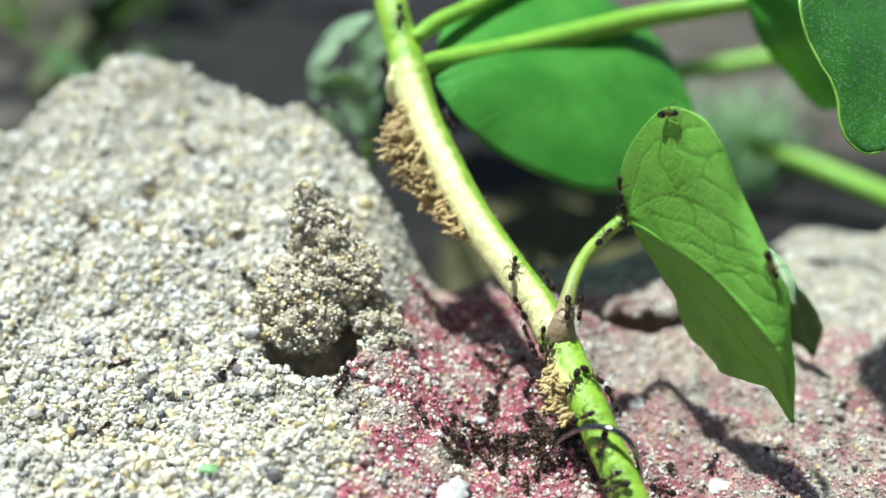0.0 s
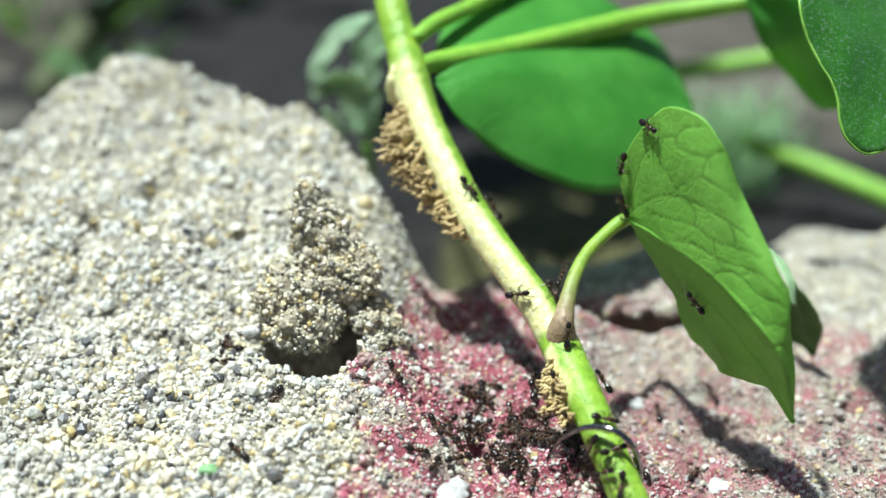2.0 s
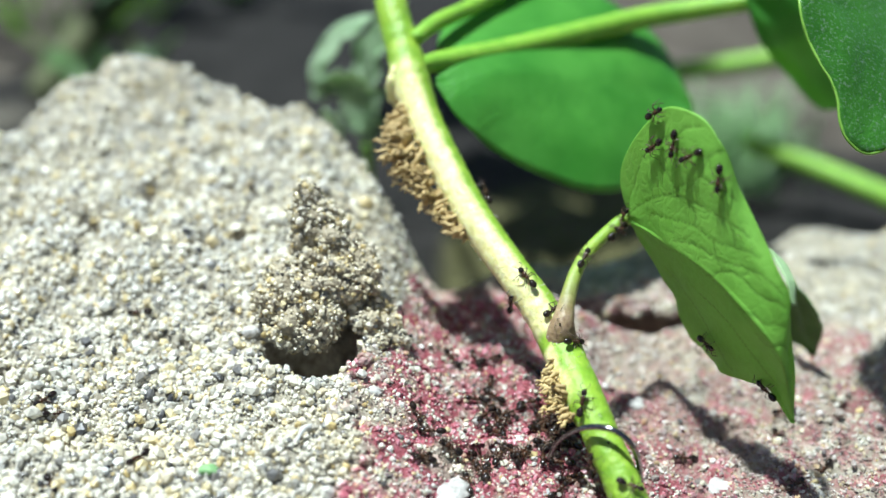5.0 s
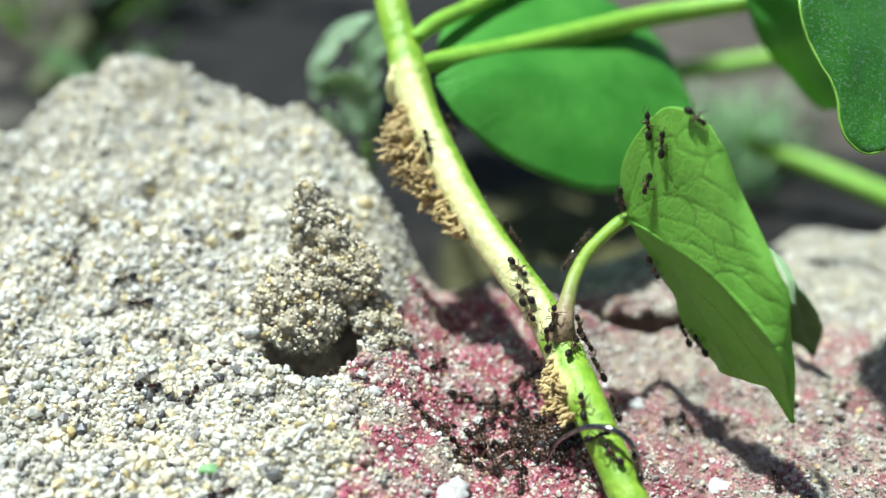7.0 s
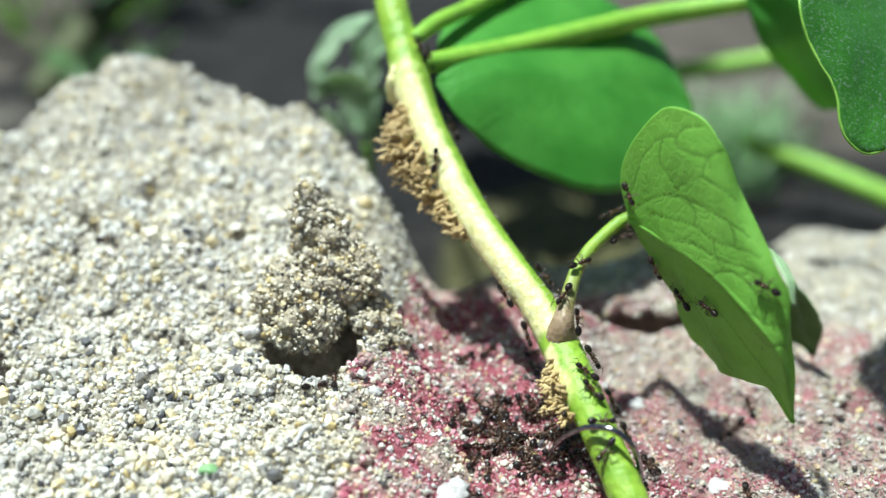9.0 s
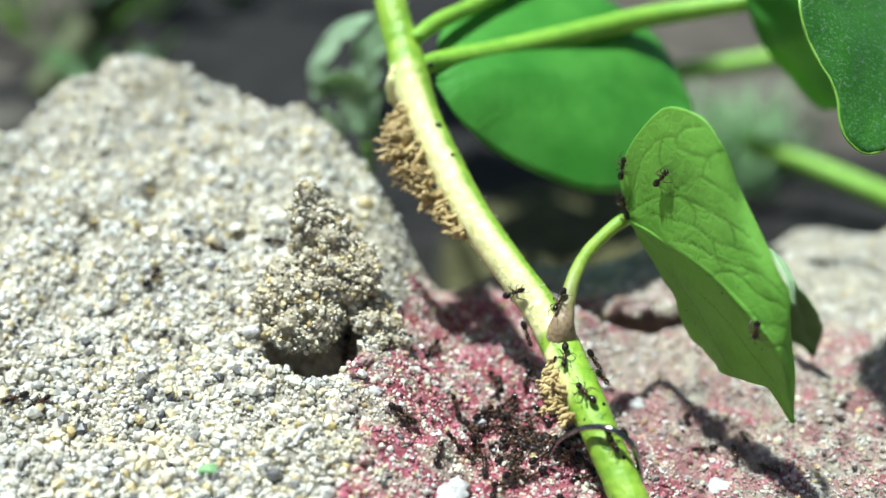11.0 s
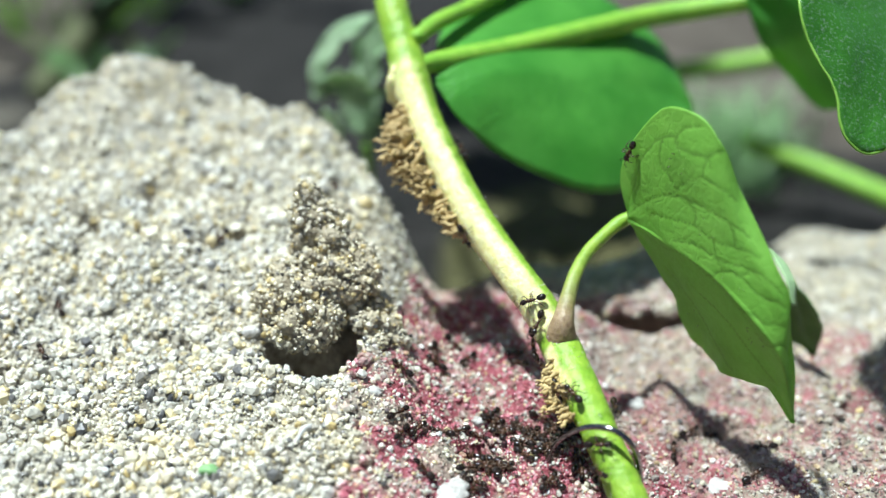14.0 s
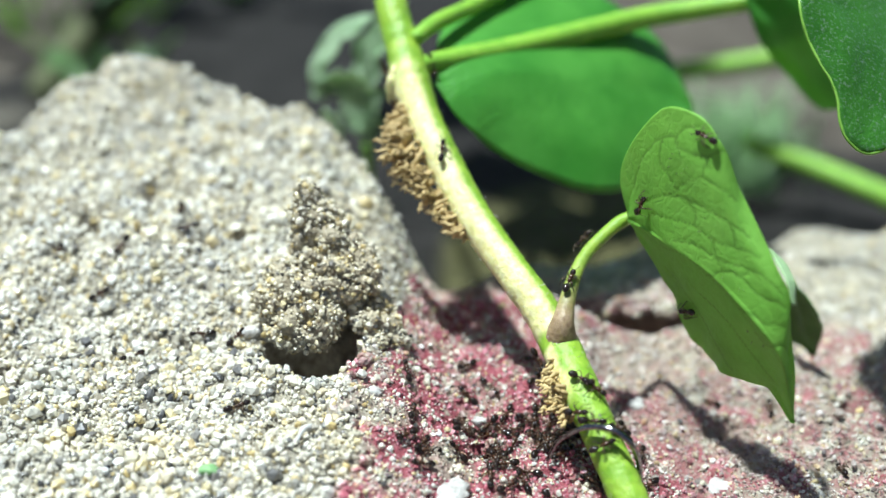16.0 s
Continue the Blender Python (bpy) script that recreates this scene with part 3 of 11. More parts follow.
def rootlets(tufts, parent):
    """Short, gnarled clinging roots, one by one: (place, way, count, spread, length) per tuft."""
    for place, way, count, spread, length in tufts:
        for _ in range(count):
            p = np.array(place) + rng.normal(0, 1, 3) * spread
            d = np.array(way) / np.linalg.norm(way) + rng.normal(0, 0.42, 3)
            d /= np.linalg.norm(d)
            l = length * rng.uniform(0.7, 1.5)
            side = np.cross(d, rng.normal(0, 1, 3))
            side /= np.linalg.norm(side)
            pts = [p - d * 0.4, p + d * l * 0.3 + side * l * 0.10, p + d * l * 0.6 - side * l * 0.10, p + d * l * 0.85 + side * l * 0.08, p + d * l - side * l * 0.06]
            w = rng.uniform(0.14, 0.30)
            v, f, _, _ = tube_data(pts, (w, w * 1.05, w * 0.85, w * 0.8, w * 0.3), 6, 9, 0.35, rng.integers(1, 99))
            mesh_object("rootlet", v, f, ROOT, parent)


def build_vine():
    vine = empty("ivy_vine", "green climbing vine with pale worn bark and clinging roots", "vine")

    def skin(s, a):
        side, under = np.cos(a + 0.30), np.cos(a - 0.35)
        band = step(s, 0.10, 0.27) * step(s, 0.685, 0.64)
        low = step(s, 0.69, 0.705) * step(s, 0.83, 0.77)
        bare = band * step(side, -0.25, 0.85) + low * step(under, 0.30, 0.80) * 0.8
        return {"bare": bare.tolist(), "brown": (0 * a).tolist()}

    main = tube("stem", [(-7.8, 169.1, 52.8), (-6.9, 165.1, 49.0), (-5.5, 161.2, 45.3), (-4.3, 157.4, 41.8), (-2.7, 153.4, 37.9), (-0.1, 148.7, 33.8), (2.5, 144.2, 30.0), (5.6, 139.8, 26.5),
                  (9.0, 135.5, 23.2), (11.7, 132.5, 20.4), (13.7, 129.6, 17.8), (15.0, 126.0, 16.0), (16.5, 121.3, 14.2), (18.1, 117.4, 11.7), (19.7, 114.0, 9.1), (21.3, 110.5, 6.3)],
         (2.2, 2.2, 2.3, 2.55, 2.35, 2.3, 2.3, 2.2, 2.2, 2.25, 2.35, 2.4, 2.3, 2.1, 2.1, 2.1), STEM, vine, sides=28, n=190, rough=0.055, walkable=True, attrs=skin)

    def cap(s, a):
        return {"bare": (0 * a).tolist(), "brown": (step(s, 0.60, 0.33) * 0.75 + 0.25 * step(s, 0.95, 0.5)).tolist()}

    tube("petiole", [(14.9, 126.3, 16.2), (14.3, 128.2, 17.5), (14.2, 128.1, 19.5), (14.4, 128.4, 20.8), (15.0, 130.3, 22.5), (16.1, 133.1, 24.5), (17.9, 136.3, 26.0), (20.3, 138.8, 27.3), (22.3, 140.1, 28.4), (23.5, 140.4, 28.9)],
         (1.2, 1.98, 1.72, 1.35, 1.0, 0.85, 0.8, 0.82, 0.85, 0.8), STEM, vine, "curved leaf stalk with a brown swollen base", 16, 60, 0.05, True, cap)
    loft_leaf("leaf", [(23.2, 139.5, 29.1), (26.8, 132.2, 29.1), (30.4, 126.2, 28.4), (34.5, 121.2, 25.6), (37.9, 118.8, 21.1), (40.8, 119.6, 11.9)],
              [(23.0, 139.7, 29.3), (22.2, 140.3, 36.2), (25.0, 134.9, 44.8), (28.4, 130.0, 46.0), (31.1, 126.7, 43.3), (33.2, 125.1, 38.3), (36.0, 122.2, 33.1), (38.4, 119.5, 28.1), (39.1, 119.7, 22.2), (40.8, 119.6, 11.9)],
              [(23.2, 139.5, 28.8), (25.8, 137.4, 25.2), (28.3, 135.7, 21.3), (30.4, 134.7, 17.1), (32.2, 133.2, 13.8), (34.4, 130.2, 13.0), (36.7, 125.8, 14.1), (38.6, 122.6, 14.6), (40.8, 119.6, 11.9)],
              LEAF_NEAR, vine, 0.15, n=180, m=60, thick=0.11, label="folded heart-shaped leaf, light green veined underside", seed=2, ripple=0.5, grooves=VEIN_WAYS)
    loft_leaf("curled_margin", [(37.4, 126.0, 31.3), (38.1, 123.6, 30.5), (38.5, 121.0, 29.5), (38.8, 119.3, 27.5)], [(37.5, 126.8, 30.9), (38.8, 124.4, 30.1), (39.3, 121.8, 29.1), (39.2, 120.1, 27.1)], [(37.1, 125.5, 31.5), (37.5, 123.1, 30.7), (38.0, 120.5, 29.7), (38.5, 118.8, 27.8)],
              LEAF_CURL, vine, 0.2, n=24, m=6, thick=0.15, label="pale curled edge of the folded leaf", ripple=0.1)
    # the large leaf behind
    tube("petiole", [(-3.5, 158.1, 43.3), (0.5, 161.8, 43.0), (9.3, 167.8, 42.9), (18.6, 173.6, 43.4), (30.2, 180.5, 44.2), (39.7, 181.7, 45.4), (46.1, 180.6, 46.7)],
         (1.15, 1.5, 1.65, 1.65, 1.65, 1.55, 1.5), PETIOLE, vine, "", 14, 60, 0.03, True)
    tube("petiole", [(-3.9, 160.1, 46.4), (-1.1, 164.4, 47.5), (3.7, 170.3, 48.2), (9.6, 177.4, 49.3), (18.7, 186.9, 50.6)], (1.0, 1.15, 1.15, 1.1, 1.0), PETIOLE, vine, "", 14, 40, 0.03, True)
    loft_leaf("leaf", [(-1.1, 157.5, 41.0), (6.6, 161.0, 41.5), (15.6, 165.5, 40.1), (25.0, 170.0, 37.4), (31.6, 173.8, 34.5), (38.0, 176.8, 31.4)],
              [(-0.9, 157.5, 41.1), (-0.3, 168.0, 45.1), (6.4, 181.8, 49.2), (15.3, 187.5, 49.6), (26.7, 186.3, 44.6), (34.6, 183.3, 38.3), (38.0, 176.8, 31.4)],
              [(-0.9, 157.4, 40.8), (2.1, 155.0, 37.0), (6.6, 155.0, 32.6), (13.6, 155.5, 28.5), (21.7, 157.0, 25.4), (29.7, 162.7, 24.8), (35.2, 169.2, 26.9), (38.0, 176.8, 31.4)],
              LEAF_BIG, vine, 0.8, label="broad smooth dark green leaf", seed=5)
    tube("petiole", [(43.5, 242.5, 16.9), (46.0, 242.0, 17.2), (56.3, 242.0, 18.4), (66.3, 241.0, 20.4), (72.4, 239.0, 22.4)], (1.9, 1.9, 1.9, 1.9, 1.9), PETIOLE, vine, "", 12, 24, 0.03)
    # leaves at the right
    loft_leaf("leaf", [(44.8, 178.9, 47.7), (50.4, 176.0, 43.8), (56.0, 175.8, 38.7), (60.5, 173.9, 32.3)],
              [(45.0, 179.0, 47.9), (50.3, 175.8, 50.5), (58.5, 174.0, 46.8), (61.6, 172.5, 38.8), (60.5, 173.9, 32.3)],
              [(44.8, 178.7, 47.3), (47.4, 178.2, 41.5), (53.2, 179.6, 34.9), (57.5, 177.7, 31.0), (60.5, 173.8, 32.2)],
              LEAF_BIG, vine, 0.6, label="dark green leaf turned on edge", seed=7)
    loft_leaf("leaf", [(43.7, 147.5, 58.9), (47.4, 146.2, 55.2), (50.8, 143.9, 51.2), (54.4, 142.1, 47.2), (56.8, 138.0, 41.8)],
              [(43.8, 147.4, 59.2), (54.7, 156.4, 57.1), (64.7, 161.7, 51.4), (66.2, 154.7, 44.8), (56.7, 137.3, 41.8)],
              [(43.2, 147.2, 59.0), (42.0, 142.5, 55.2), (43.5, 139.5, 50.7), (45.8, 136.6, 46.7), (46.4, 134.4, 43.0), (48.1, 133.3, 40.8), (50.9, 133.6, 40.1), (56.6, 137.3, 41.8)],
              LEAF_TOP, vine, 0.8, label="glossy dark green leaf with a pale rim", seed=9, thick=0.35, rim=0.19)
    # the shoot goes on above: broad unseen leaves, added to shade the hollow behind the stem
    r = np.random.default_rng(12)
    for k, (x, y, z) in enumerate(((4, 232, 60), (25, 238, 60), (-10, 262, 70), (13, 266, 66), (-24, 296, 60), (2, 296, 64), (18, 302, 58), (-18, 322, 62), (16, 330, 60))):
        a = np.array((r.normal(0, 1), r.normal(0, 1), r.normal(0, 0.15)))
        a *= 19 / np.linalg.norm(a)
        b = np.cross(a, (r.normal(0, 0.12), r.normal(0, 0.12), 1)) * 0.85
        c, lift = np.array((x, y, z), float), np.array((0, 0, 1.5))
        loft_leaf("leaf", [c - a, c - a * 0.3 + lift, c + a * 0.4 + lift, c + a], [c - a, c - a * 0.5 + b, c + a * 0.3 + b * 0.8, c + a], [c - a, c - a * 0.5 - b, c + a * 0.3 - b * 0.8, c + a],
                  LEAF_BIG, vine, 0.8, n=24, m=8, seed=19 + k)
        tube("petiole", [c - a, c - a * 1.1 + (0, -4, 3), (c - a + np.array((-1.9, 174.5, 57.2))) / 2 + (0, 0, 6), np.array((-6.7, 174.5, 57.2))], (0.8, 0.9, 1.0, 1.1), PETIOLE, vine, "", 8, 24)
    tube("stem", [(-7.8, 168.9, 52.4), (-7.4, 171.6, 54.6), (-6.3, 175.8, 57.7), (-5.3, 183.4, 62.0)], (2.2, 2.2, 2.1, 1.9), PETIOLE, vine, "", 16, 24)
    tube("stem", [(64.5, 244.0, 1.2), (67.5, 242.0, 0.7), (75.0, 238.0, -0.9), (82.9, 232.0, -2.7), (90.2, 227.0, -4.6), (97.0, 222.0, -6.8)], (1.9, 2.1, 2.2, 2.25, 2.3, 2.3), PETIOLE, vine, "", 14, 40, 0.05)
    left = (-1.0, -0.25, -0.25)
    rootlets((((-5.1, 152.5, 38.2), left, 22, 0.55, 1.2), ((-5.3, 151.0, 37.0), left, 26, 0.60, 1.9), ((-4.9, 149.5, 35.6), left, 32, 0.65, 2.4), ((-4.0, 148.3, 34.3), left, 34, 0.65, 2.7), ((-3.1, 146.8, 32.9), left, 32, 0.65, 2.5), ((-2.3, 145.6, 31.7), left, 28, 0.60, 2.0), ((-1.2, 144.3, 30.4), left, 24, 0.55, 1.7), ((0.0, 143.0, 29.1), left, 20, 0.50, 1.4), ((1.3, 141.6, 28.0), left, 20, 0.50, 1.2), ((2.7, 140.3, 27.2), left, 18, 0.45, 1.0)), main)
    rootlets((((13.2, 125.2, 16.5), left, 10, 0.30, 0.8), ((13.0, 123.6, 15.9), left, 18, 0.40, 1.3), ((13.5, 122.0, 15.0), left, 22, 0.45, 1.6), ((13.9, 120.8, 14.0), left, 22, 0.45, 1.6), ((14.6, 119.3, 13.2), left, 12, 0.40, 1.1)), main)
    scar = {"bare": [0.9] * 220, "brown": [0.15] * 220}
    mesh_object("node_scar", *ball((-6.5, 157.0, 40.8), (1.0, 1.1, 2.5), 77, 10, 0.8), STEM, main, "pale corky swelling", attrs=scar)
    # fine pale hairs that stand off the skin
    hairs, v, nor = [], [q.co for q in main.data.vertices], [q.normal for q in main.data.vertices]
    for k in rng.choice(len(v), 420):
        q, n = np.array(v[k]) / MM, np.array(nor[k])
        d = n + rng.normal(0, 0.45, 3)
        l = rng.uniform(0.2, 0.5)
        hv, hf, _, _ = tube_data([q, q + d * l * 0.5, q + d * l + rng.normal(0, 0.1, 3)], (0.028, 0.024, 0.012), 3, 4)
        hairs.append((hv, hf))
    tagged(mesh_object("skin_fuzz", *join(hairs), FIBRE, main), kind="stuff")


def build_wire():
    tube("wire_loop", [(12.2, 118.5, 7.5), (13.1, 117.6, 10.5), (14.4, 116.8, 12.3), (16.0, 115.8, 13.8), (17.6, 115.0, 14.4), (19.2, 114.2, 14.4), (20.6, 113.6, 13.5), (21.7, 113.8, 11.5), (22.4, 114.6, 8.3), (22.8, 115.5, 4.1)],
         (0.24, 0.26, 0.30, 0.34, 0.36, 0.36, 0.36, 0.36, 0.34, 0.32), WIRE, None, "thin shiny wire looped over the vine stem", 10, 70)
    tagged(bpy.data.objects["wire_loop"], category="wire")


# ---- background plants ----
def build_background():
    dry = empty("withered_leaf", "crumpled grey-green withered leaf behind the stone", "leaf")
    loft_leaf("blade", [(-10.1, 192.0, 42.3), (-13.0, 192.0, 40.9), (-16.5, 192.0, 38.8), (-19.4, 192.0, 35.1), (-20.8, 192.0, 31.6), (-20.4, 192.0, 29.2), (-18.5, 192.0, 28.1)], [(-10.1, 192.0, 42.3), (-13.7, 194.0, 41.4), (-17.5, 194.0, 39.2), (-20.7, 194.0, 35.2), (-22.3, 194.0, 31.2), (-21.5, 194.0, 27.9), (-18.5, 192.0, 28.1)],
              [(-10.1, 192.0, 42.3), (-12.4, 190.0, 40.3), (-15.6, 190.0, 38.5), (-18.1, 190.0, 35.0), (-19.4, 190.0, 32.1), (-19.3, 190.0, 30.5), (-18.5, 192.0, 28.1)], LEAF_DRY, dry, 0.4, ripple=0.8, seed=11)
    loft_leaf("blade", [(-10.1, 197.0, 40.2), (-12.1, 197.0, 35.9), (-13.1, 197.0, 31.1), (-13.7, 197.0, 26.6), (-13.9, 197.0, 22.1), (-13.0, 197.0, 18.0)], [(-10.1, 197.0, 40.2), (-13.9, 200.0, 35.6), (-15.8, 200.0, 30.6), (-17.2, 200.0, 25.9), (-17.2, 200.0, 20.7), (-13.0, 197.0, 18.0)],
              [(-10.1, 197.0, 40.2), (-10.3, 194.0, 36.2), (-10.5, 194.0, 31.6), (-10.3, 194.0, 27.4), (-10.6, 194.0, 23.5), (-13.0, 197.0, 18.0)], LEAF_DRY, dry, 0.8, ripple=1.6, seed=13)
    loft_leaf("blade", [(-20.3, 190.0, 31.7), (-18.2, 190.0, 30.8), (-15.7, 190.0, 30.8), (-13.2, 190.0, 29.4), (-11.4, 190.0, 27.9)], [(-20.3, 190.0, 31.7), (-18.9, 193.0, 28.3), (-16.6, 193.0, 27.8), (-14.6, 193.0, 26.6), (-11.4, 190.0, 27.9)],
              [(-20.3, 190.0, 31.7), (-17.6, 187.0, 33.2), (-14.9, 187.0, 33.7), (-11.9, 187.0, 32.1), (-11.4, 190.0, 27.9)], LEAF_DRY, dry, 0.6, ripple=1.2, seed=15)
    loft_leaf("blade", [(-19.3, 186.0, 28.3), (-18.1, 186.0, 25.4), (-17.4, 186.0, 22.5), (-16.9, 186.0, 20.1)], [(-19.3, 186.0, 28.3), (-19.5, 188.0, 24.2), (-19.0, 188.0, 21.4), (-16.9, 186.0, 20.1)],
              [(-19.3, 186.0, 28.3), (-16.7, 184.0, 26.6), (-15.8, 184.0, 23.7), (-16.9, 186.0, 20.1)], LEAF_DRY, dry, 0.4, ripple=0.6, seed=18)
    tube("leaf_stalk", [(-13.0, 197.0, 18.0), (-13.0, 198.0, 13.0), (-13.0, 199.0, 5.1)], (0.8, 0.8, 0.8), PETIOLE, dry, "", 8, 20)
    # a small leaf in the shade of the folded one, its colour darkened to match
    low = empty("low_leaf", "small dark green leaf close to the stone, shade in its colour", "leaf")
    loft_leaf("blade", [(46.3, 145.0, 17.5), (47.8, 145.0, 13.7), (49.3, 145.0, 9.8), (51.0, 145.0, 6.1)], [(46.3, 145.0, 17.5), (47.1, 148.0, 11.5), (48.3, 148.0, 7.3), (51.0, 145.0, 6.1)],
              [(46.3, 145.0, 17.5), (48.5, 142.0, 15.8), (50.2, 142.0, 12.2), (51.0, 145.0, 6.1)], LEAF_LOW_SHADED, low, 0.6, ripple=0.3, seed=17)
    tube("leaf_stalk", [(46.4, 145.0, 17.3), (47.4, 148.0, 12.5), (48.4, 149.0, 4.8)], (0.5, 0.5, 0.5), PETIOLE, low, "", 8, 20)
    # tuft of fine grass behind the folded leaf
    tuft = empty("grass_tuft", "fuzzy tuft of fine pale green grass", "grass")
    foot = np.array((68.9, 261.7, -16.0))
    for k in range(220):
        d = np.array((rng.normal(-2, 5.5), rng.normal(0, 6), 0))
        tall = rng.uniform(8, 25)
        lean = np.array((rng.normal(0, 4.5), rng.normal(0, 4), 0))
        v, f, _, _ = tube_data([foot + d, foot + d + lean * 0.4 + (0, 0, tall * 0.6), foot + d + lean * 1.2 + (0, 0, tall)], (0.45, 0.5, 0.10), 4, 6)
        mesh_object("blade", v, f, GRASS, tuft)
    # weeds at the far side of the hump, all but one in the shade-dark leaf colour
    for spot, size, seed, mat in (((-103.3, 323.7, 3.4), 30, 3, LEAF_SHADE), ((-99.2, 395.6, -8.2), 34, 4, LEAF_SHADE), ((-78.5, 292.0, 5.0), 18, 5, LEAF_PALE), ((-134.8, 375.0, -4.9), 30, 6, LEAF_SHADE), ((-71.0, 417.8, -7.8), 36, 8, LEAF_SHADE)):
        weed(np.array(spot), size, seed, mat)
    stick = empty("bent_stalk", "bent dead olive-green stalk behind the hump", "stalk")
    tube("stalk", [(-97.5, 285.0, -2.4), (-95.5, 290.0, 2.5), (-91.7, 297.0, 7.0), (-87.2, 304.0, 12.4), (-83.6, 314.0, 18.7)], (4.2, 4.6, 5.0, 5.0, 4.6), STALK, stick, "", 10, 40, 0.15)
    tube("stalk", [(-85.5, 305.3, 11.3), (-79.4, 300.2, 9.7), (-76.8, 296.2, 5.8), (-72.7, 290.2, 2.5)], (2.0, 2.0, 1.8, 1.4), STALK, stick, "", 10, 30, 0.15)


def weed(at, size, seed, mat):
    """A low weed: stalks from one foot, each with a few leaves."""
    r = np.random.default_rng(seed)
    foot = np.array((at[0], at[1] + 4, float(height(at[0], at[1] + 4)) - 1))
    plant = empty("weed", "low leafy dark green weed on the soil", "weed", "weeds behind the stone")
    for k in range(7):
        d = np.array((r.normal(0, 0.5), r.normal(0, 0.5), 0.9))
        tip = foot + d * size * r.uniform(0.7, 1.3)
        mid = (foot + tip) / 2 + r.normal(0, 0.08, 3) * size
        tube("stalk", [foot, mid, tip], (0.7, 0.6, 0.4), PETIOLE, plant, "", 6, 10)
        a = r.normal(0, 1, 3) * (1, 1, 0.4)
        a = a / np.linalg.norm(a) * size * r.uniform(0.45, 0.7)
        b = np.cross(a, (r.normal(0, 0.3), r.normal(0, 0.3), 1)) * 0.42
        up = np.array((0, 0, size * 0.08))
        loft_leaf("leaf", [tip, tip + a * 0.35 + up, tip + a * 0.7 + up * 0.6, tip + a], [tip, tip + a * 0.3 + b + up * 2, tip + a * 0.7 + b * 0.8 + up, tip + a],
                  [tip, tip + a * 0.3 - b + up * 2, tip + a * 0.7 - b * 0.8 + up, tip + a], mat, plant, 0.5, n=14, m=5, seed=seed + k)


def build_bits():
    """Small things lying on the stone."""
    lay = [(x, y, float(height(x, y)) + 1.35) for x, y, _ in ((-16.3, 114.3, 9.8), (-15.8, 115.5, 11.1), (-15.3, 116.6, 12.3), (-15.0, 117.5, 13.1))]
    fibre = tube("plant_fibre", lay, (0.15, 0.34, 0.38, 0.12), FIBRE, None, "short pale dry fibre lying on the sand", 8, 24, 0.2)
    tagged(fibre, category="fibre")
    x, y, _ = (-26.1, 113.0, 9.3)
    flake = mesh_object("leaf_scrap", *ball((x, y, float(height(x, y)) + 0.45), (1.1, 0.8, 0.5), 51, 10, 0.9), MOSS)
    tagged(flake, "small bright green scrap of leaf on the sand", "leaf scrap")
    for k, (spot, size) in enumerate((((0.8, 114.6, 9.2), (2.3, 2.6, 1.0)), ((34.0, 122.8, 0.9), (1.9, 2.0, 0.9)), ((4.5, 126.8, 14.1), (0.9, 0.7, 0.6)), ((25.4, 136.4, 8.7), (1.1, 1.2, 0.9)), ((-24.0, 133.6, 21.5), (1.2, 0.9, 0.8)), ((-8.3, 124.0, 16.4), (1.1, 0.8, 0.7)))):
        x, y, _ = spot
        z = float(height(x, y)) - 0.1
        stone = mesh_object("pebble", *ball((x, y, z), size, 60 + k, 12, 0.4), PEBBLE, shade=True)
        tagged(stone, "rough whitish quartz pebble set in the stone", "pebble", "pale pebbles")


def build_scene():
    ground = build_ground()
    build_grains()
    build_pebbles(ground)
    build_clump()
    build_ledge()
    build_vine()
    build_wire()
    build_background()
    build_bits()


build_scene()


# ---- ants ----
LEGS = [(x, s, w) for s in (-1, 1) for x, w in ((0.42, 0.75), (0.18, 0.05), (-0.05, -0.80))]


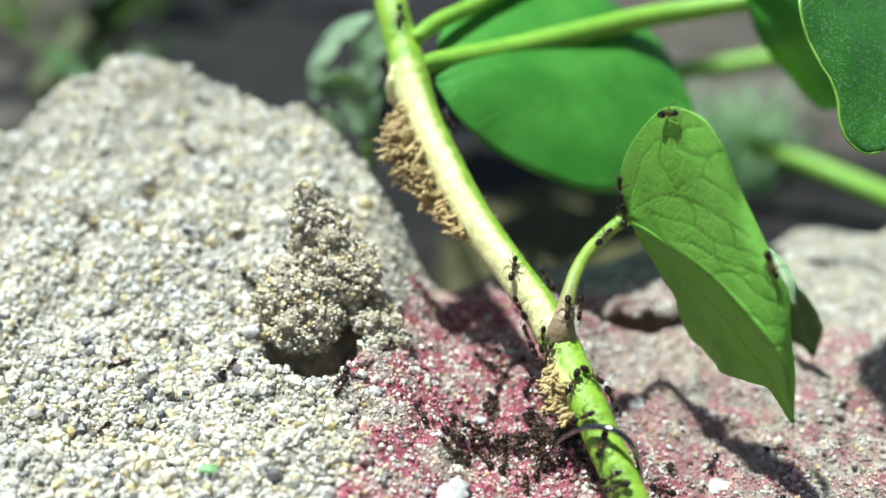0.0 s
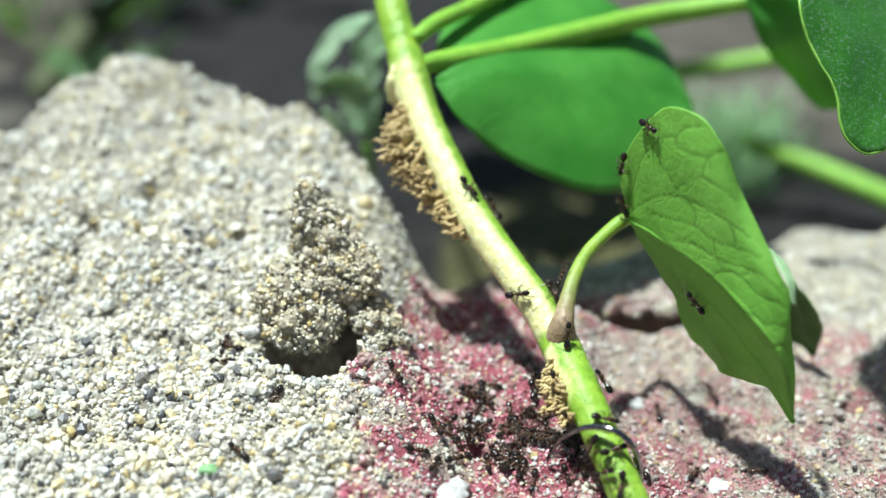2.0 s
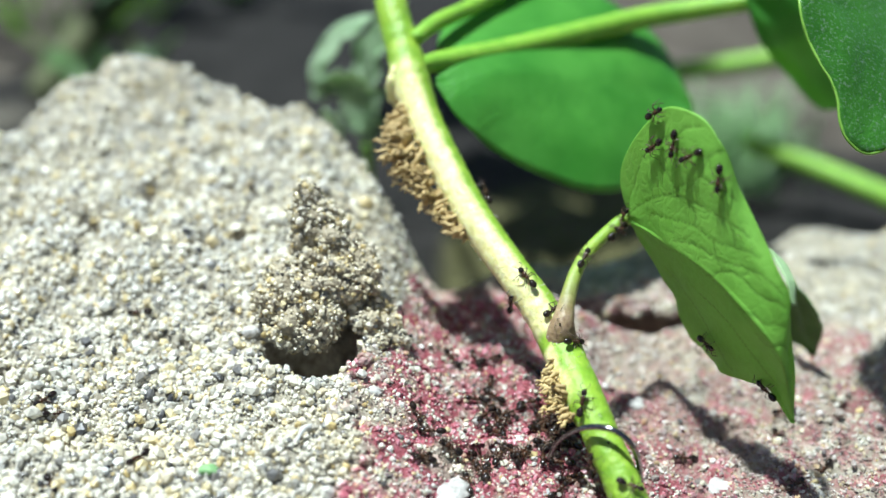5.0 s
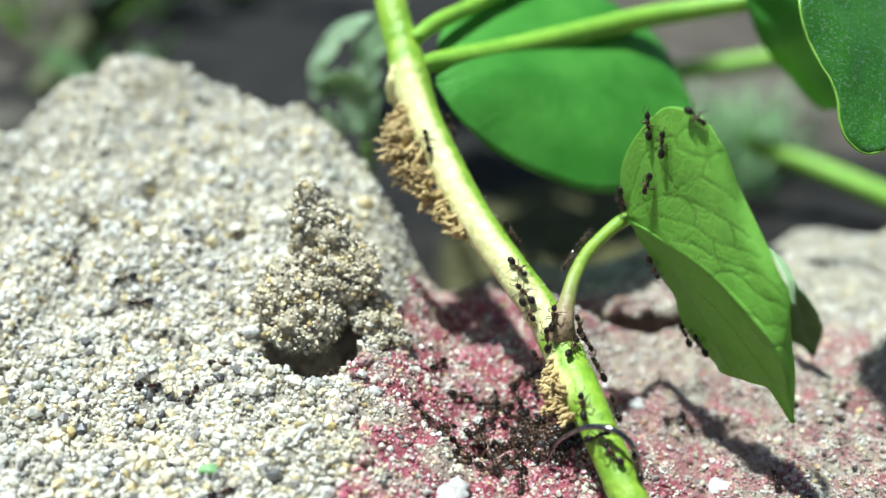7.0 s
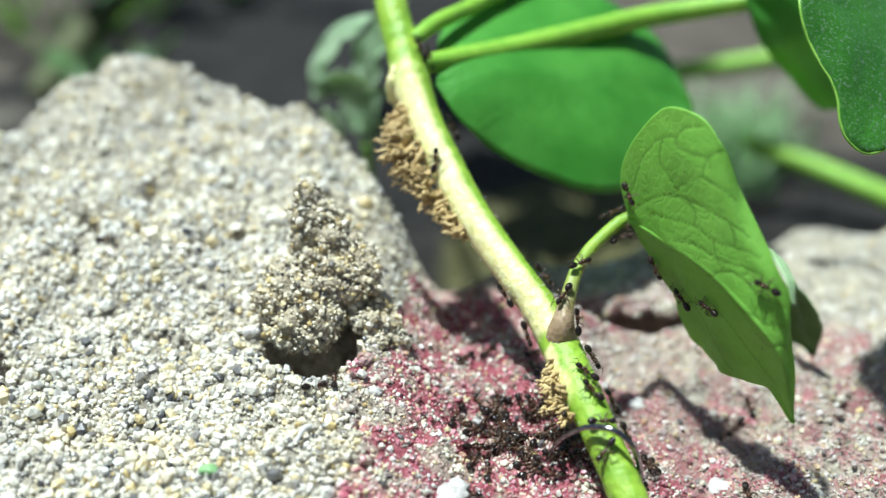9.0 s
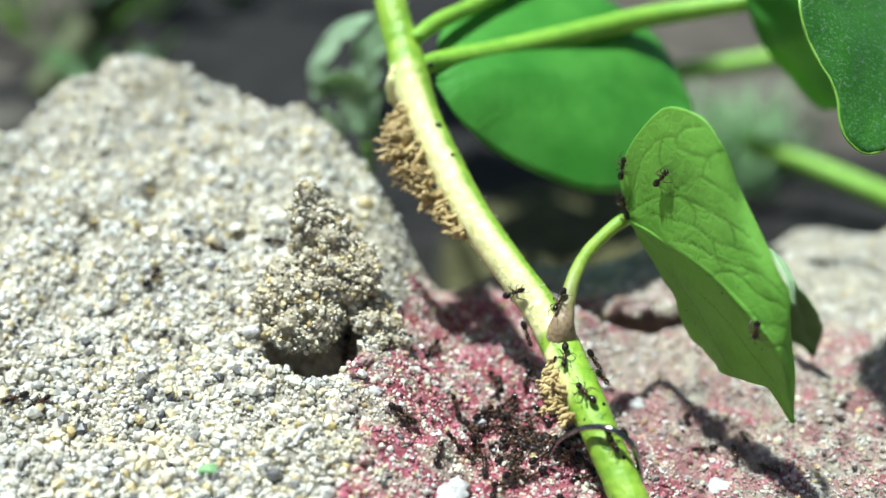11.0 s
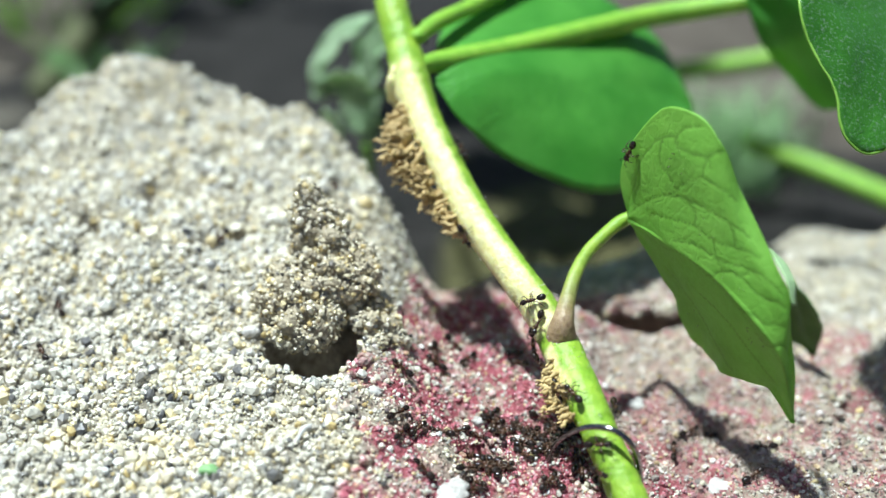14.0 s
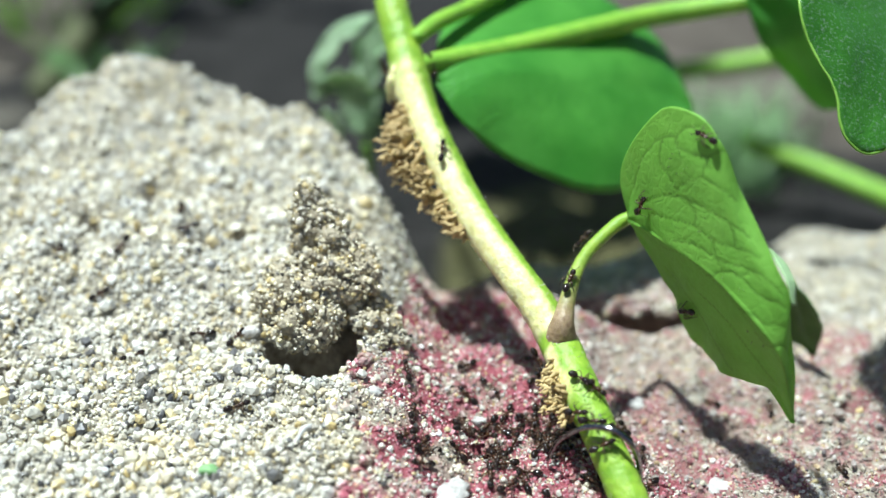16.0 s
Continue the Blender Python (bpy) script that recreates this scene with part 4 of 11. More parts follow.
def build_ant():
    """A worker ant, 3.4 mm long, head towards +x, feet at z = 0."""
    ant = tagged(new("ant"), "small glossy black-brown ant crawling about the vine", "ant", "ants")
    ant.scale = (1.06, 1.06, 1.06)
    mesh_object("head", *join([ball((1.08, 0, 0.72), (0.42, 0.34, 0.30), 1), ball((1.40, 0, 0.62), (0.16, 0.20, 0.10), 2, 6),
                               ball((1.15, 0.29, 0.80), (0.07, 0.04, 0.07), 3, 5), ball((1.15, -0.29, 0.80), (0.07, 0.04, 0.07), 4, 5)]), ANT_DARK, ant)
    mesh_object("thorax", *join([ball((0.46, 0, 0.74), (0.36, 0.27, 0.27), 5), ball((0.08, 0, 0.66), (0.40, 0.21, 0.23), 6)]), ANT_BROWN, ant)
    mesh_object("waist", *join([ball((-0.33, 0, 0.62), (0.13, 0.09, 0.15), 7, 6), ball((-0.52, 0, 0.60), (0.11, 0.10, 0.13), 8, 6)]), ANT_BROWN, ant)
    mesh_object("gaster", *ball((-1.06, 0, 0.68), (0.58, 0.40, 0.38), 9, 12), ANT_DARK, ant)
    for s in (-1, 1):
        v, f, _, _ = tube_data([(1.30, 0.14 * s, 0.78), (1.62, 0.42 * s, 1.02), (1.86, 0.50 * s, 0.86), (2.12, 0.46 * s, 0.66)], (0.035, 0.04, 0.035, 0.05), 5, 9)
        mesh_object("antenna", v, f, ANT_LEG, ant)
    for x, s, w in LEGS:
        v, f, _, _ = tube_data([(0, 0, 0), (0.34 * w, 0.52 * s, 0.42), (0.62 * w, 0.76 * s, 0.10), (0.86 * w, 0.94 * s, -0.55), (1.02 * w, 1.02 * s, -0.58)], (0.06, 0.058, 0.04, 0.026, 0.02), 5, 13)
        leg = mesh_object("leg", v, f, ANT_LEG, ant)
        leg.location = (x * MM, 0.13 * s * MM, 0.56 * MM)
    return ant


def footing(p):
    """The surface point nearest to p and the normal on p's side."""
    best = None
    for _, tree in SURFACES:
        h = tree.find_nearest(p)
        if h[0] is not None and (best is None or h[3] < best[3]):
            best = h
    n = best[1] if (p - best[0]).dot(best[1]) >= 0 else -best[1]
    return best[0], n


def crawl_rows(trail):
    """Poses along a trail of (seconds, place in mm, heading): feet on the surface, body along the heading."""
    rows, last = [], None
    for t, x, y, z, hx, hy, hz in trail:
        p = Vector((x, y, z)) * MM
        q, n = footing(p)
        f = Vector((hx, hy, hz))
        f = f - n * f.dot(n)
        if f.length < 0.5:
            f = n.orthogonal()
        f.normalize()
        turn = Matrix((f, n.cross(f), n)).transposed().to_quaternion()
        at = q - n * 0.08 * MM
        rows.append((t, at, turn))
    full = [rows[0]]
    for row in rows[1:]:
        a = full[-1]
        bend = a[2].rotation_difference(row[2]).angle
        bend = min(bend, 2 * math.pi - bend)
        parts = 1 + int(bend / radians(70))
        for k in range(1, parts):
            u = k / parts
            full.append((a[0] + (row[0] - a[0]) * u, a[1].lerp(row[1], u), a[2].slerp(row[2], u)))
        full.append(row)
    return [(t, Matrix.Translation(p) @ q.to_matrix().to_4x4()) for t, p, q in full]


def roam(seed, centre, spread, box, speed):
    """A trail on the ground: short straight runs and turns round a centre (mm), inside a box."""
    r = np.random.default_rng(seed)
    p = np.clip(r.normal(centre, spread), box[:2], box[2:])
    a, pts = r.uniform(0, 6.28), []
    for k in range(33):
        pts.append(p)
        v = speed * r.choice((0.2, 0.6, 1.0, 1.5)) * 0.5
        for _ in range(20):
            home = (np.array(centre) - p) / spread
            if np.hypot(*home) > 1.6:
                a = math.atan2(home[1], home[0])
            a += r.normal(0, 0.7)
            q = p + v * np.array((math.cos(a), math.sin(a)))
            if box[0] < q[0] < box[2] and box[1] < q[1] < box[3]:
                p = q
                break
    xy = np.array(pts)
    z = height(xy[:, 0], xy[:, 1]) + 0.4
    way = np.gradient(np.column_stack([xy, z]), axis=0)
    way = 9 * way / np.maximum(np.linalg.norm(way, axis=1), 1e-3)[:, None]
    return [(k * 0.5, *xy[k], z[k], *way[k]) for k in range(33)]


# crowds on the ground: how many, centre, spread and bounds in mm, speed in mm/s
CROWDS = ((25, (11, 123.5), (4.5, 3.4), (-8, 112, 21, 133), 11), (16, (4, 122.0), (5.0, 2.6), (-7, 114, 15, 129), 11), (18, (13, 124), (3.2, 3), (6, 116, 20, 131), 7), (6, (8, 133), (3.5, 3.5), (-3, 126, 12, 141), 9),
          (9, (-31, 135), (16, 17), (-56, 104, -12, 166), 14), (5, (36, 128), (8, 7), (24, 112, 52, 142), 10), (5, (21.5, 118), (2.5, 3), (18, 110, 26, 126), 6))


def step_rows(leg, side, order, phase):
    """The swing of one leg, three legs and three in turn."""
    base, rows, k = leg.matrix_basis.copy(), [], 0
    for k in range(81):
        s = 1 if (k + order + phase) % 2 else -1
        rows.append((k * 0.2, base @ pose(0, 0, 0, 7 * s * side, 0, 16 * s * side)))
    return rows


def motions():
    first = build_ant()
    ants = [first] + [copy_thing(first, Matrix()) for _ in range(32 - 1 + sum(c[0] for c in CROWDS))]
    walk(ants[0], crawl_rows(((0, 26.0, 132.7, 45.2, 5, -7, 3), (0.25, 25.7, 133.1, 44.7, -4, 7, -3), (0.5, 25.4, 133.7, 44.6, -4, 7, -5), (0.75, 24.6, 135.1, 43.6, -3, 6, -6), (1, 23.8, 136.4, 42.5, -2, 4, -8), (1.25, 23.6, 136.8, 42.0, -2, 5, -7), (1.5, 23.5, 137.1, 41.6, -2, 4, -7), (1.75, 22.7, 138.6, 39.1, -2, 3, -8), (2, 22.3, 139.5, 36.5, -1, 2, -9), (2.25, 23.9, 136.5, 37.6, 4, -7, 3), (2.5, 25.5, 133.6, 38.9, -2, 3, -8), (2.75, 24.6, 135.3, 37.6, -3, 6, -5), (3, 23.5, 137.3, 35.8, 4, -7, 3), (3.125, 25.3, 133.9, 37.8, 4, -7, 4), (3.25, 26.7, 131.6, 39.0, 5, -7, 4), (3.375, 28.2, 129.4, 40.2, 5, -6, 4), (3.5, 29.8, 127.3, 41.5, -3, 5, 7), (3.75, 29.6, 127.6, 42.1, -5, 7, 4), (4, 29.0, 128.3, 42.5, 0, 1, 9), (4.25, 28.9, 128.5, 42.3, -4, 6, -6), (4.5, 28.7, 128.8, 41.8, -4, 6, -5), (4.75, 28.5, 129.0, 41.6, -4, 6, -5), (5, 28.3, 129.3, 41.3, -4, 6, -6), (5.25, 28.1, 129.5, 41.1, -4, 6, -6), (5.5, 27.7, 130.1, 40.6, -4, 6, -5), (5.75, 27.6, 130.2, 40.3, -4, 6, -5), (6, 27.4, 130.5, 40.3, -4, 6, -5), (6.25, 27.2, 130.9, 40.0, -4, 6, -5), (6.5, 27.1, 131.0, 39.7, -3, 6, -6), (6.75, 26.0, 132.8, 37.7, -3, 6, -6), (7, 24.8, 135.0, 35.7, -1, 3, -8), (7.25, 23.8, 136.8, 34.9, -4, 8, -3), (7.5, 22.7, 138.9, 34.2, -3, 7, -4), (7.75, 22.4, 139.3, 35.2, 0, 0, 9), (8, 22.3, 139.5, 36.5, -1, 3, -8), (8.25, 22.2, 139.9, 34.7, 1, 0, -9), (8.5, 22.3, 140.0, 33.1, 2, -2, -9), (8.6, 22.5, 139.7, 31.8, 2, -2, -8), (8.7, 22.7, 139.4, 30.8, 3, -2, -8), (8.8, 23.0, 139.6, 29.3, -5, -4, -6), (8.9, 22.3, 139.8, 29.4, -6, 6, 0), (9, 21.9, 140.7, 29.3, -8, -4, -2), (9.25, 17.4, 133.4, 24.9, -5, -7, -4), (9.5, 14.1, 129.8, 22.2, -7, 5, -1), (9.75, 10.3, 135.6, 25.3, -4, 7, 4), (10, 6.8, 141.4, 28.8, -4, 7, 4), (10.25, 3.3, 147.6, 32.9, -4, 7, 5), (10.5, 0.2, 153.5, 36.8, -2, 8, 4), (10.75, -0.5, 161.4, 39.3, 6, 7, 0), (11, 6.5, 161.5, 36.6, 8, 0, -3), (11.25, 13.9, 161.8, 33.9, 8, 1, -3), (11.5, 21.1, 162.6, 30.9, 8, 1, -3), (12, 21.1, 162.6, 30.9, 8, 1, -3), (12.5, 21.1, 162.6, 30.9, -8, -1, 3), (12.6, 6.9, 161.6, 36.4, -8, -3, 2), (12.7, -0.3, 154.5, 36.9, 0, -8, -3), (12.8, 6.3, 142.8, 29.2, 4, -7, -4), (12.9, 14.0, 131.3, 22.8, 7, -5, 1), (13, 19.8, 139.2, 28.3, 6, 6, 4), (13.125, 19.2, 137.9, 27.2, -2, -7, -5), (13.25, 18.5, 136.3, 26.1, -2, -7, -6), (13.375, 18.0, 134.8, 24.9, -3, -7, -5), (13.5, 17.2, 133.3, 24.0, -4, -6, -5), (13.6, 15.7, 130.2, 22.8, -4, -7, -3), (13.7, 14.6, 127.9, 21.6, -6, 3, -6), (13.8, 13.3, 130.7, 21.0, -2, 9, -1), (13.9, 13.1, 133.8, 20.8, -4, 8, -1), (14, 11.0, 135.7, 20.2, -4, 4, 7), (14.25, 12.4, 134.5, 21.8, 3, -6, 6), (14.5, 12.6, 132.6, 23.0, -8, -2, 4), (14.6, 13.1, 131.3, 22.2, 3, -8, -2), (14.7, 13.8, 130.6, 21.9, 2, -9, 1), (14.8, 14.0, 128.8, 21.9, 3, -9, 0), (14.9, 14.6, 128.2, 21.9, 0, 2, 9), (15, 14.0, 129.1, 22.9, 1, 8, 4), (15.125, 15.4, 131.3, 24.6, 5, 6, 4), (15.25, 17.2, 134.0, 25.9, 5, 7, 3), (15.375, 18.7, 136.8, 27.3, 4, 7, 3), (15.5, 20.5, 139.7, 28.6, 6, 6, 3), (15.75, 19.1, 138.8, 27.8, -6, -5, -4), (16, 17.9, 137.7, 27.0, -6, -6, -3))))
    walk(ants[1], crawl_rows(((0, 22.3, 140.0, 33.1, -1, 0, 9), (0.25, 22.2, 139.8, 34.9, 1, -3, 8), (0.5, 22.7, 138.6, 37.4, 1, -2, 9), (0.625, 23.8, 136.7, 38.2, 4, -8, 2), (0.75, 25.0, 134.5, 38.7, 4, -7, 2), (0.875, 25.9, 132.9, 39.1, 5, -7, 2), (1, 27.1, 131.0, 39.7, 3, -4, 7), (1.125, 26.8, 131.5, 41.1, 0, 0, 9), (1.25, 26.6, 131.7, 42.8, -1, 1, 9), (1.375, 26.4, 132.1, 44.8, -2, 3, 8), (1.5, 26.1, 132.5, 46.1, -4, 7, -4), (1.75, 25.2, 133.9, 44.4, -3, 6, -6), (2, 24.3, 135.6, 42.7, 5, -8, -1), (2.25, 25.1, 134.1, 43.7, 4, -6, 5), (2.5, 26.1, 132.6, 44.9, -4, 7, -4), (2.75, 24.9, 134.5, 42.7, -3, 6, -6), (3, 23.9, 136.3, 40.8, 3, -5, 7), (3.25, 24.9, 134.4, 42.4, 4, -6, 6), (3.5, 26.1, 132.5, 44.3, 5, -7, 2), (3.75, 26.2, 132.4, 43.8, 2, -3, -8), (4, 26.3, 132.3, 42.9, -4, 7, -5), (4.25, 26.5, 132.0, 42.7, 2, -2, -9), (4.5, 26.5, 131.9, 42.5, 1, -1, -9), (4.75, 26.5, 131.9, 42.2, 2, -3, -8), (5, 26.7, 131.6, 41.9, 0, -1, -9), (5.25, 26.6, 131.8, 41.3, 1, -1, -9), (5.5, 26.8, 131.5, 41.1, 1, -2, -9), (5.75, 26.8, 131.4, 40.8, 1, -2, -9), (6, 26.9, 131.3, 40.2, 1, -2, -9), (6.25, 27.0, 131.1, 40.0, 1, -2, -9), (6.5, 27.1, 131.0, 39.7, -4, 7, 4), (6.75, 26.4, 132.1, 40.4, -3, 5, 7), (7, 25.8, 133.0, 41.4, 0, 1, 9), (7.25, 25.2, 134.1, 40.9, -4, 7, -4), (7.5, 24.7, 135.0, 40.3, -1, 3, -8), (7.625, 25.6, 133.4, 40.3, 5, -8, 0), (7.75, 26.7, 131.6, 40.2, 5, -7, -1), (7.875, 27.8, 130.0, 40.0, 5, -7, -2), (8, 28.7, 128.6, 39.8, 4, -6, -5), (8.25, 29.2, 128.1, 41.5, 2, -2, 9), (8.5, 29.7, 127.6, 43.1, -5, 7, 1), (8.75, 28.3, 129.3, 41.3, -4, 6, -5), (9, 27.1, 131.0, 39.7, -4, 6, -5), (9.25, 27.1, 131.0, 39.7, -4, 6, -5), (9.5, 27.1, 131.0, 39.7, -4, 6, -5), (9.75, 27.1, 131.0, 39.7, -4, 6, -5), (10, 27.1, 131.0, 39.7, -4, 6, -5), (10.25, 27.1, 131.0, 39.7, -4, 6, -5), (10.5, 27.1, 131.0, 39.7, -4, 6, -5), (10.75, 27.1, 131.0, 39.7, -4, 6, -5), (11, 27.1, 131.0, 39.7, -4, 6, -5), (11.25, 27.1, 131.0, 39.7, -4, 6, -5), (11.5, 27.1, 131.0, 39.7, 4, -6, 6), (11.625, 28.0, 129.7, 41.1, 5, -6, 5), (11.75, 28.8, 128.6, 42.0, 5, -5, 5), (11.875, 29.8, 127.4, 43.2, 6, -5, 5), (12, 30.5, 126.7, 44.1, -5, 6, 5), (12.125, 30.0, 127.3, 44.8, 7, 5, 1), (12.25, 47.1, 137.7, 47.4, 6, 6, 2), (12.375, 47.3, 139.3, 49.1, 3, 7, 5), (12.5, 48.8, 142.0, 50.9, 6, -2, -6), (12.625, 46.9, 138.9, 48.9, -7, -6, -2), (12.75, 29.7, 128.9, 45.1, -5, 5, -5), (12.875, 29.9, 127.5, 45.0, -3, 4, -8), (13, 27.1, 131.0, 39.7, -4, 6, -5), (13.125, 27.2, 130.8, 41.2, 1, -1, 9), (13.25, 27.4, 130.6, 42.9, 2, -2, 9), (13.375, 27.6, 130.3, 44.6, 1, -1, 9), (13.5, 27.9, 130.1, 46.0, 5, -7, -1), (13.625, 27.6, 130.3, 44.6, -1, 1, -9), (13.75, 27.4, 130.6, 42.9, -1, 1, -9), (13.875, 27.2, 130.8, 41.2, -1, 2, -9), (14, 27.1, 131.0, 39.7, -3, 4, -8), (14.125, 26.0, 132.7, 37.4, -3, 5, -7), (14.25, 24.9, 134.7, 35.1, -3, 5, -7), (14.375, 24.2, 137.6, 32.0, -2, 6, -7), (14.5, 23.0, 139.6, 29.4, 2, -8, -4), (14.6, 23.4, 139.6, 29.3, 2, -8, -4), (14.7, 22.6, 139.6, 29.2, -9, -1, 2), (14.8, 22.4, 139.7, 29.3, -7, 5, 3), (14.9, 22.2, 139.9, 29.5, -6, 7, 1), (15, 22.1, 140.2, 29.4, -7, -4, -3), (15.25, 22.1, 140.6, 29.4, 1, 9, -2), (15.5, 22.2, 140.9, 29.2, 8, 4, 1), (15.6, 22.2, 140.2, 29.6, 4, -8, -1), (15.7, 22.8, 139.5, 29.2, 8, -3, 0), (15.8, 23.4, 139.5, 29.6, 7, 4, 4), (15.9, 23.7, 137.5, 31.0, 3, -6, 6), (16, 24.2, 136.3, 32.3, 2, -4, 8))))
    walk(ants[2], crawl_rows(((0, 36.6, 120.8, 31.9, 4, -4, -7), (0.125, 35.9, 121.2, 31.3, -7, 3, -5), (0.25, 35.0, 121.6, 30.4, -6, 3, -6), (0.375, 34.0, 123.0, 29.0, -5, 4, -6), (0.5, 33.0, 123.6, 28.1, -3, 6, -5), (0.625, 31.4, 126.4, 26.2, -2, 7, -5), (0.75, 30.3, 130.1, 24.1, -2, 8, -4), (0.875, 29.3, 132.9, 22.7, -2, 8, -4), (1, 28.1, 135.3, 21.7, -4, 3, 7), (1.125, 27.2, 135.9, 23.3, -5, 3, 7), (1.25, 26.2, 136.6, 24.8, -5, 4, 7), (1.375, 25.2, 137.3, 26.2, -5, 4, 6), (1.5, 24.2, 138.2, 27.6, -5, 4, 7), (1.75, 23.1, 140.2, 28.5, -3, 2, 8), (2, 22.7, 139.5, 31.1, -2, 2, 9), (2.125, 23.5, 139.8, 29.2, 5, -2, -7), (2.25, 24.3, 138.2, 28.3, 5, -5, -6), (2.375, 25.0, 136.9, 27.1, 5, -5, -6), (2.5, 26.0, 135.9, 25.9, 5, -4, -7), (2.75, 26.6, 135.2, 25.5, 5, -7, -3), (3, 27.1, 134.3, 25.4, 3, -8, 3), (3.25, 27.7, 133.6, 24.8, 5, -7, -4), (3.5, 28.3, 132.9, 24.3, 5, -5, -6), (3.625, 29.2, 132.4, 22.7, 4, -2, -8), (3.75, 29.9, 132.4, 20.8, 3, 0, -8), (3.875, 30.7, 132.2, 18.8, 3, -1, -8), (4, 31.4, 132.1, 17.0, 2, 2, -8), (4.25, 31.7, 131.3, 17.1, 4, -8, 1), (4.5, 32.0, 130.8, 17.0, 5, -8, -1), (4.75, 32.3, 130.3, 17.0, 5, -7, -1), (5, 32.5, 130.1, 16.8, 5, -8, 0), (5.25, 32.8, 129.6, 16.9, 5, -8, 0), (5.5, 33.2, 128.7, 17.1, 5, -8, 0), (5.75, 33.5, 128.3, 16.9, 5, -8, 0), (6, 33.8, 127.8, 17.0, 5, -8, 0), (6.25, 34.1, 127.3, 16.9, 4, -8, 1), (6.5, 34.4, 126.8, 17.1, -5, 4, 6), (6.625, 33.5, 128.5, 16.7, -4, 8, -1), (6.75, 32.6, 130.2, 16.6, -4, 8, -1), (6.875, 31.7, 132.0, 16.4, -4, 8, 1), (7, 30.9, 133.8, 16.0, -4, 2, 8), (7.25, 30.7, 133.1, 17.6, 0, -6, 7), (7.5, 31.2, 131.5, 19.6, -2, -3, 8), (7.75, 30.0, 132.2, 20.6, -5, 4, 7), (8, 29.2, 132.7, 22.2, 4, -3, -7), (8.25, 30.0, 132.2, 20.6, 5, -5, -5), (8.5, 31.2, 131.5, 19.6, 5, -7, -3), (8.75, 30.2, 131.8, 20.7, -5, 5, 6), (9, 29.6, 132.3, 21.8, -5, 5, 5), (9.25, 29.7, 132.1, 21.5, 4, -2, -8), (9.5, 29.8, 132.2, 21.2, 4, -2, -8), (9.75, 29.9, 132.1, 21.1, 4, -3, -8), (10, 30.0, 132.1, 20.7, 4, -3, -7), (10.25, 30.2, 131.8, 20.7, 4, -8, 1), (10.5, 30.7, 131.9, 20.6, 3, -8, 2), (10.75, 30.7, 131.8, 20.5, 5, -5, -6), (11, 30.9, 131.8, 20.0, 4, -3, -7), (11.25, 31.0, 131.7, 19.9, 4, -2, -8), (11.5, 31.2, 131.5, 19.6, 4, -2, -8), (12, 31.2, 131.5, 19.6, 4, -2, -8), (12.5, 31.2, 131.5, 19.6, 4, -2, -8), (13, 31.2, 131.5, 19.6, 4, -2, -8), (13.5, 31.2, 131.5, 19.6, 4, -2, -8), (14, 31.2, 131.5, 19.6, -5, 7, 3), (14.125, 30.0, 133.4, 20.5, -5, 7, 3), (14.25, 28.5, 134.6, 21.6, -5, 5, 6), (14.375, 27.4, 135.8, 22.9, -5, 3, 7), (14.5, 26.3, 136.5, 24.7, -5, 4, 7), (14.75, 26.4, 136.5, 24.5, 3, -8, 1), (15, 26.4, 136.5, 24.5, 5, -3, -7), (15.125, 27.5, 135.6, 22.9, 5, -5, -6), (15.25, 28.7, 134.0, 21.8, 5, -7, -4), (15.375, 30.0, 133.0, 20.8, 5, -7, -3), (15.5, 31.2, 131.5, 19.6, 4, -2, -8), (15.75, 30.6, 131.8, 19.7, -4, 8, 0), (16, 30.2, 132.2, 20.1, -2, 8, -3))))
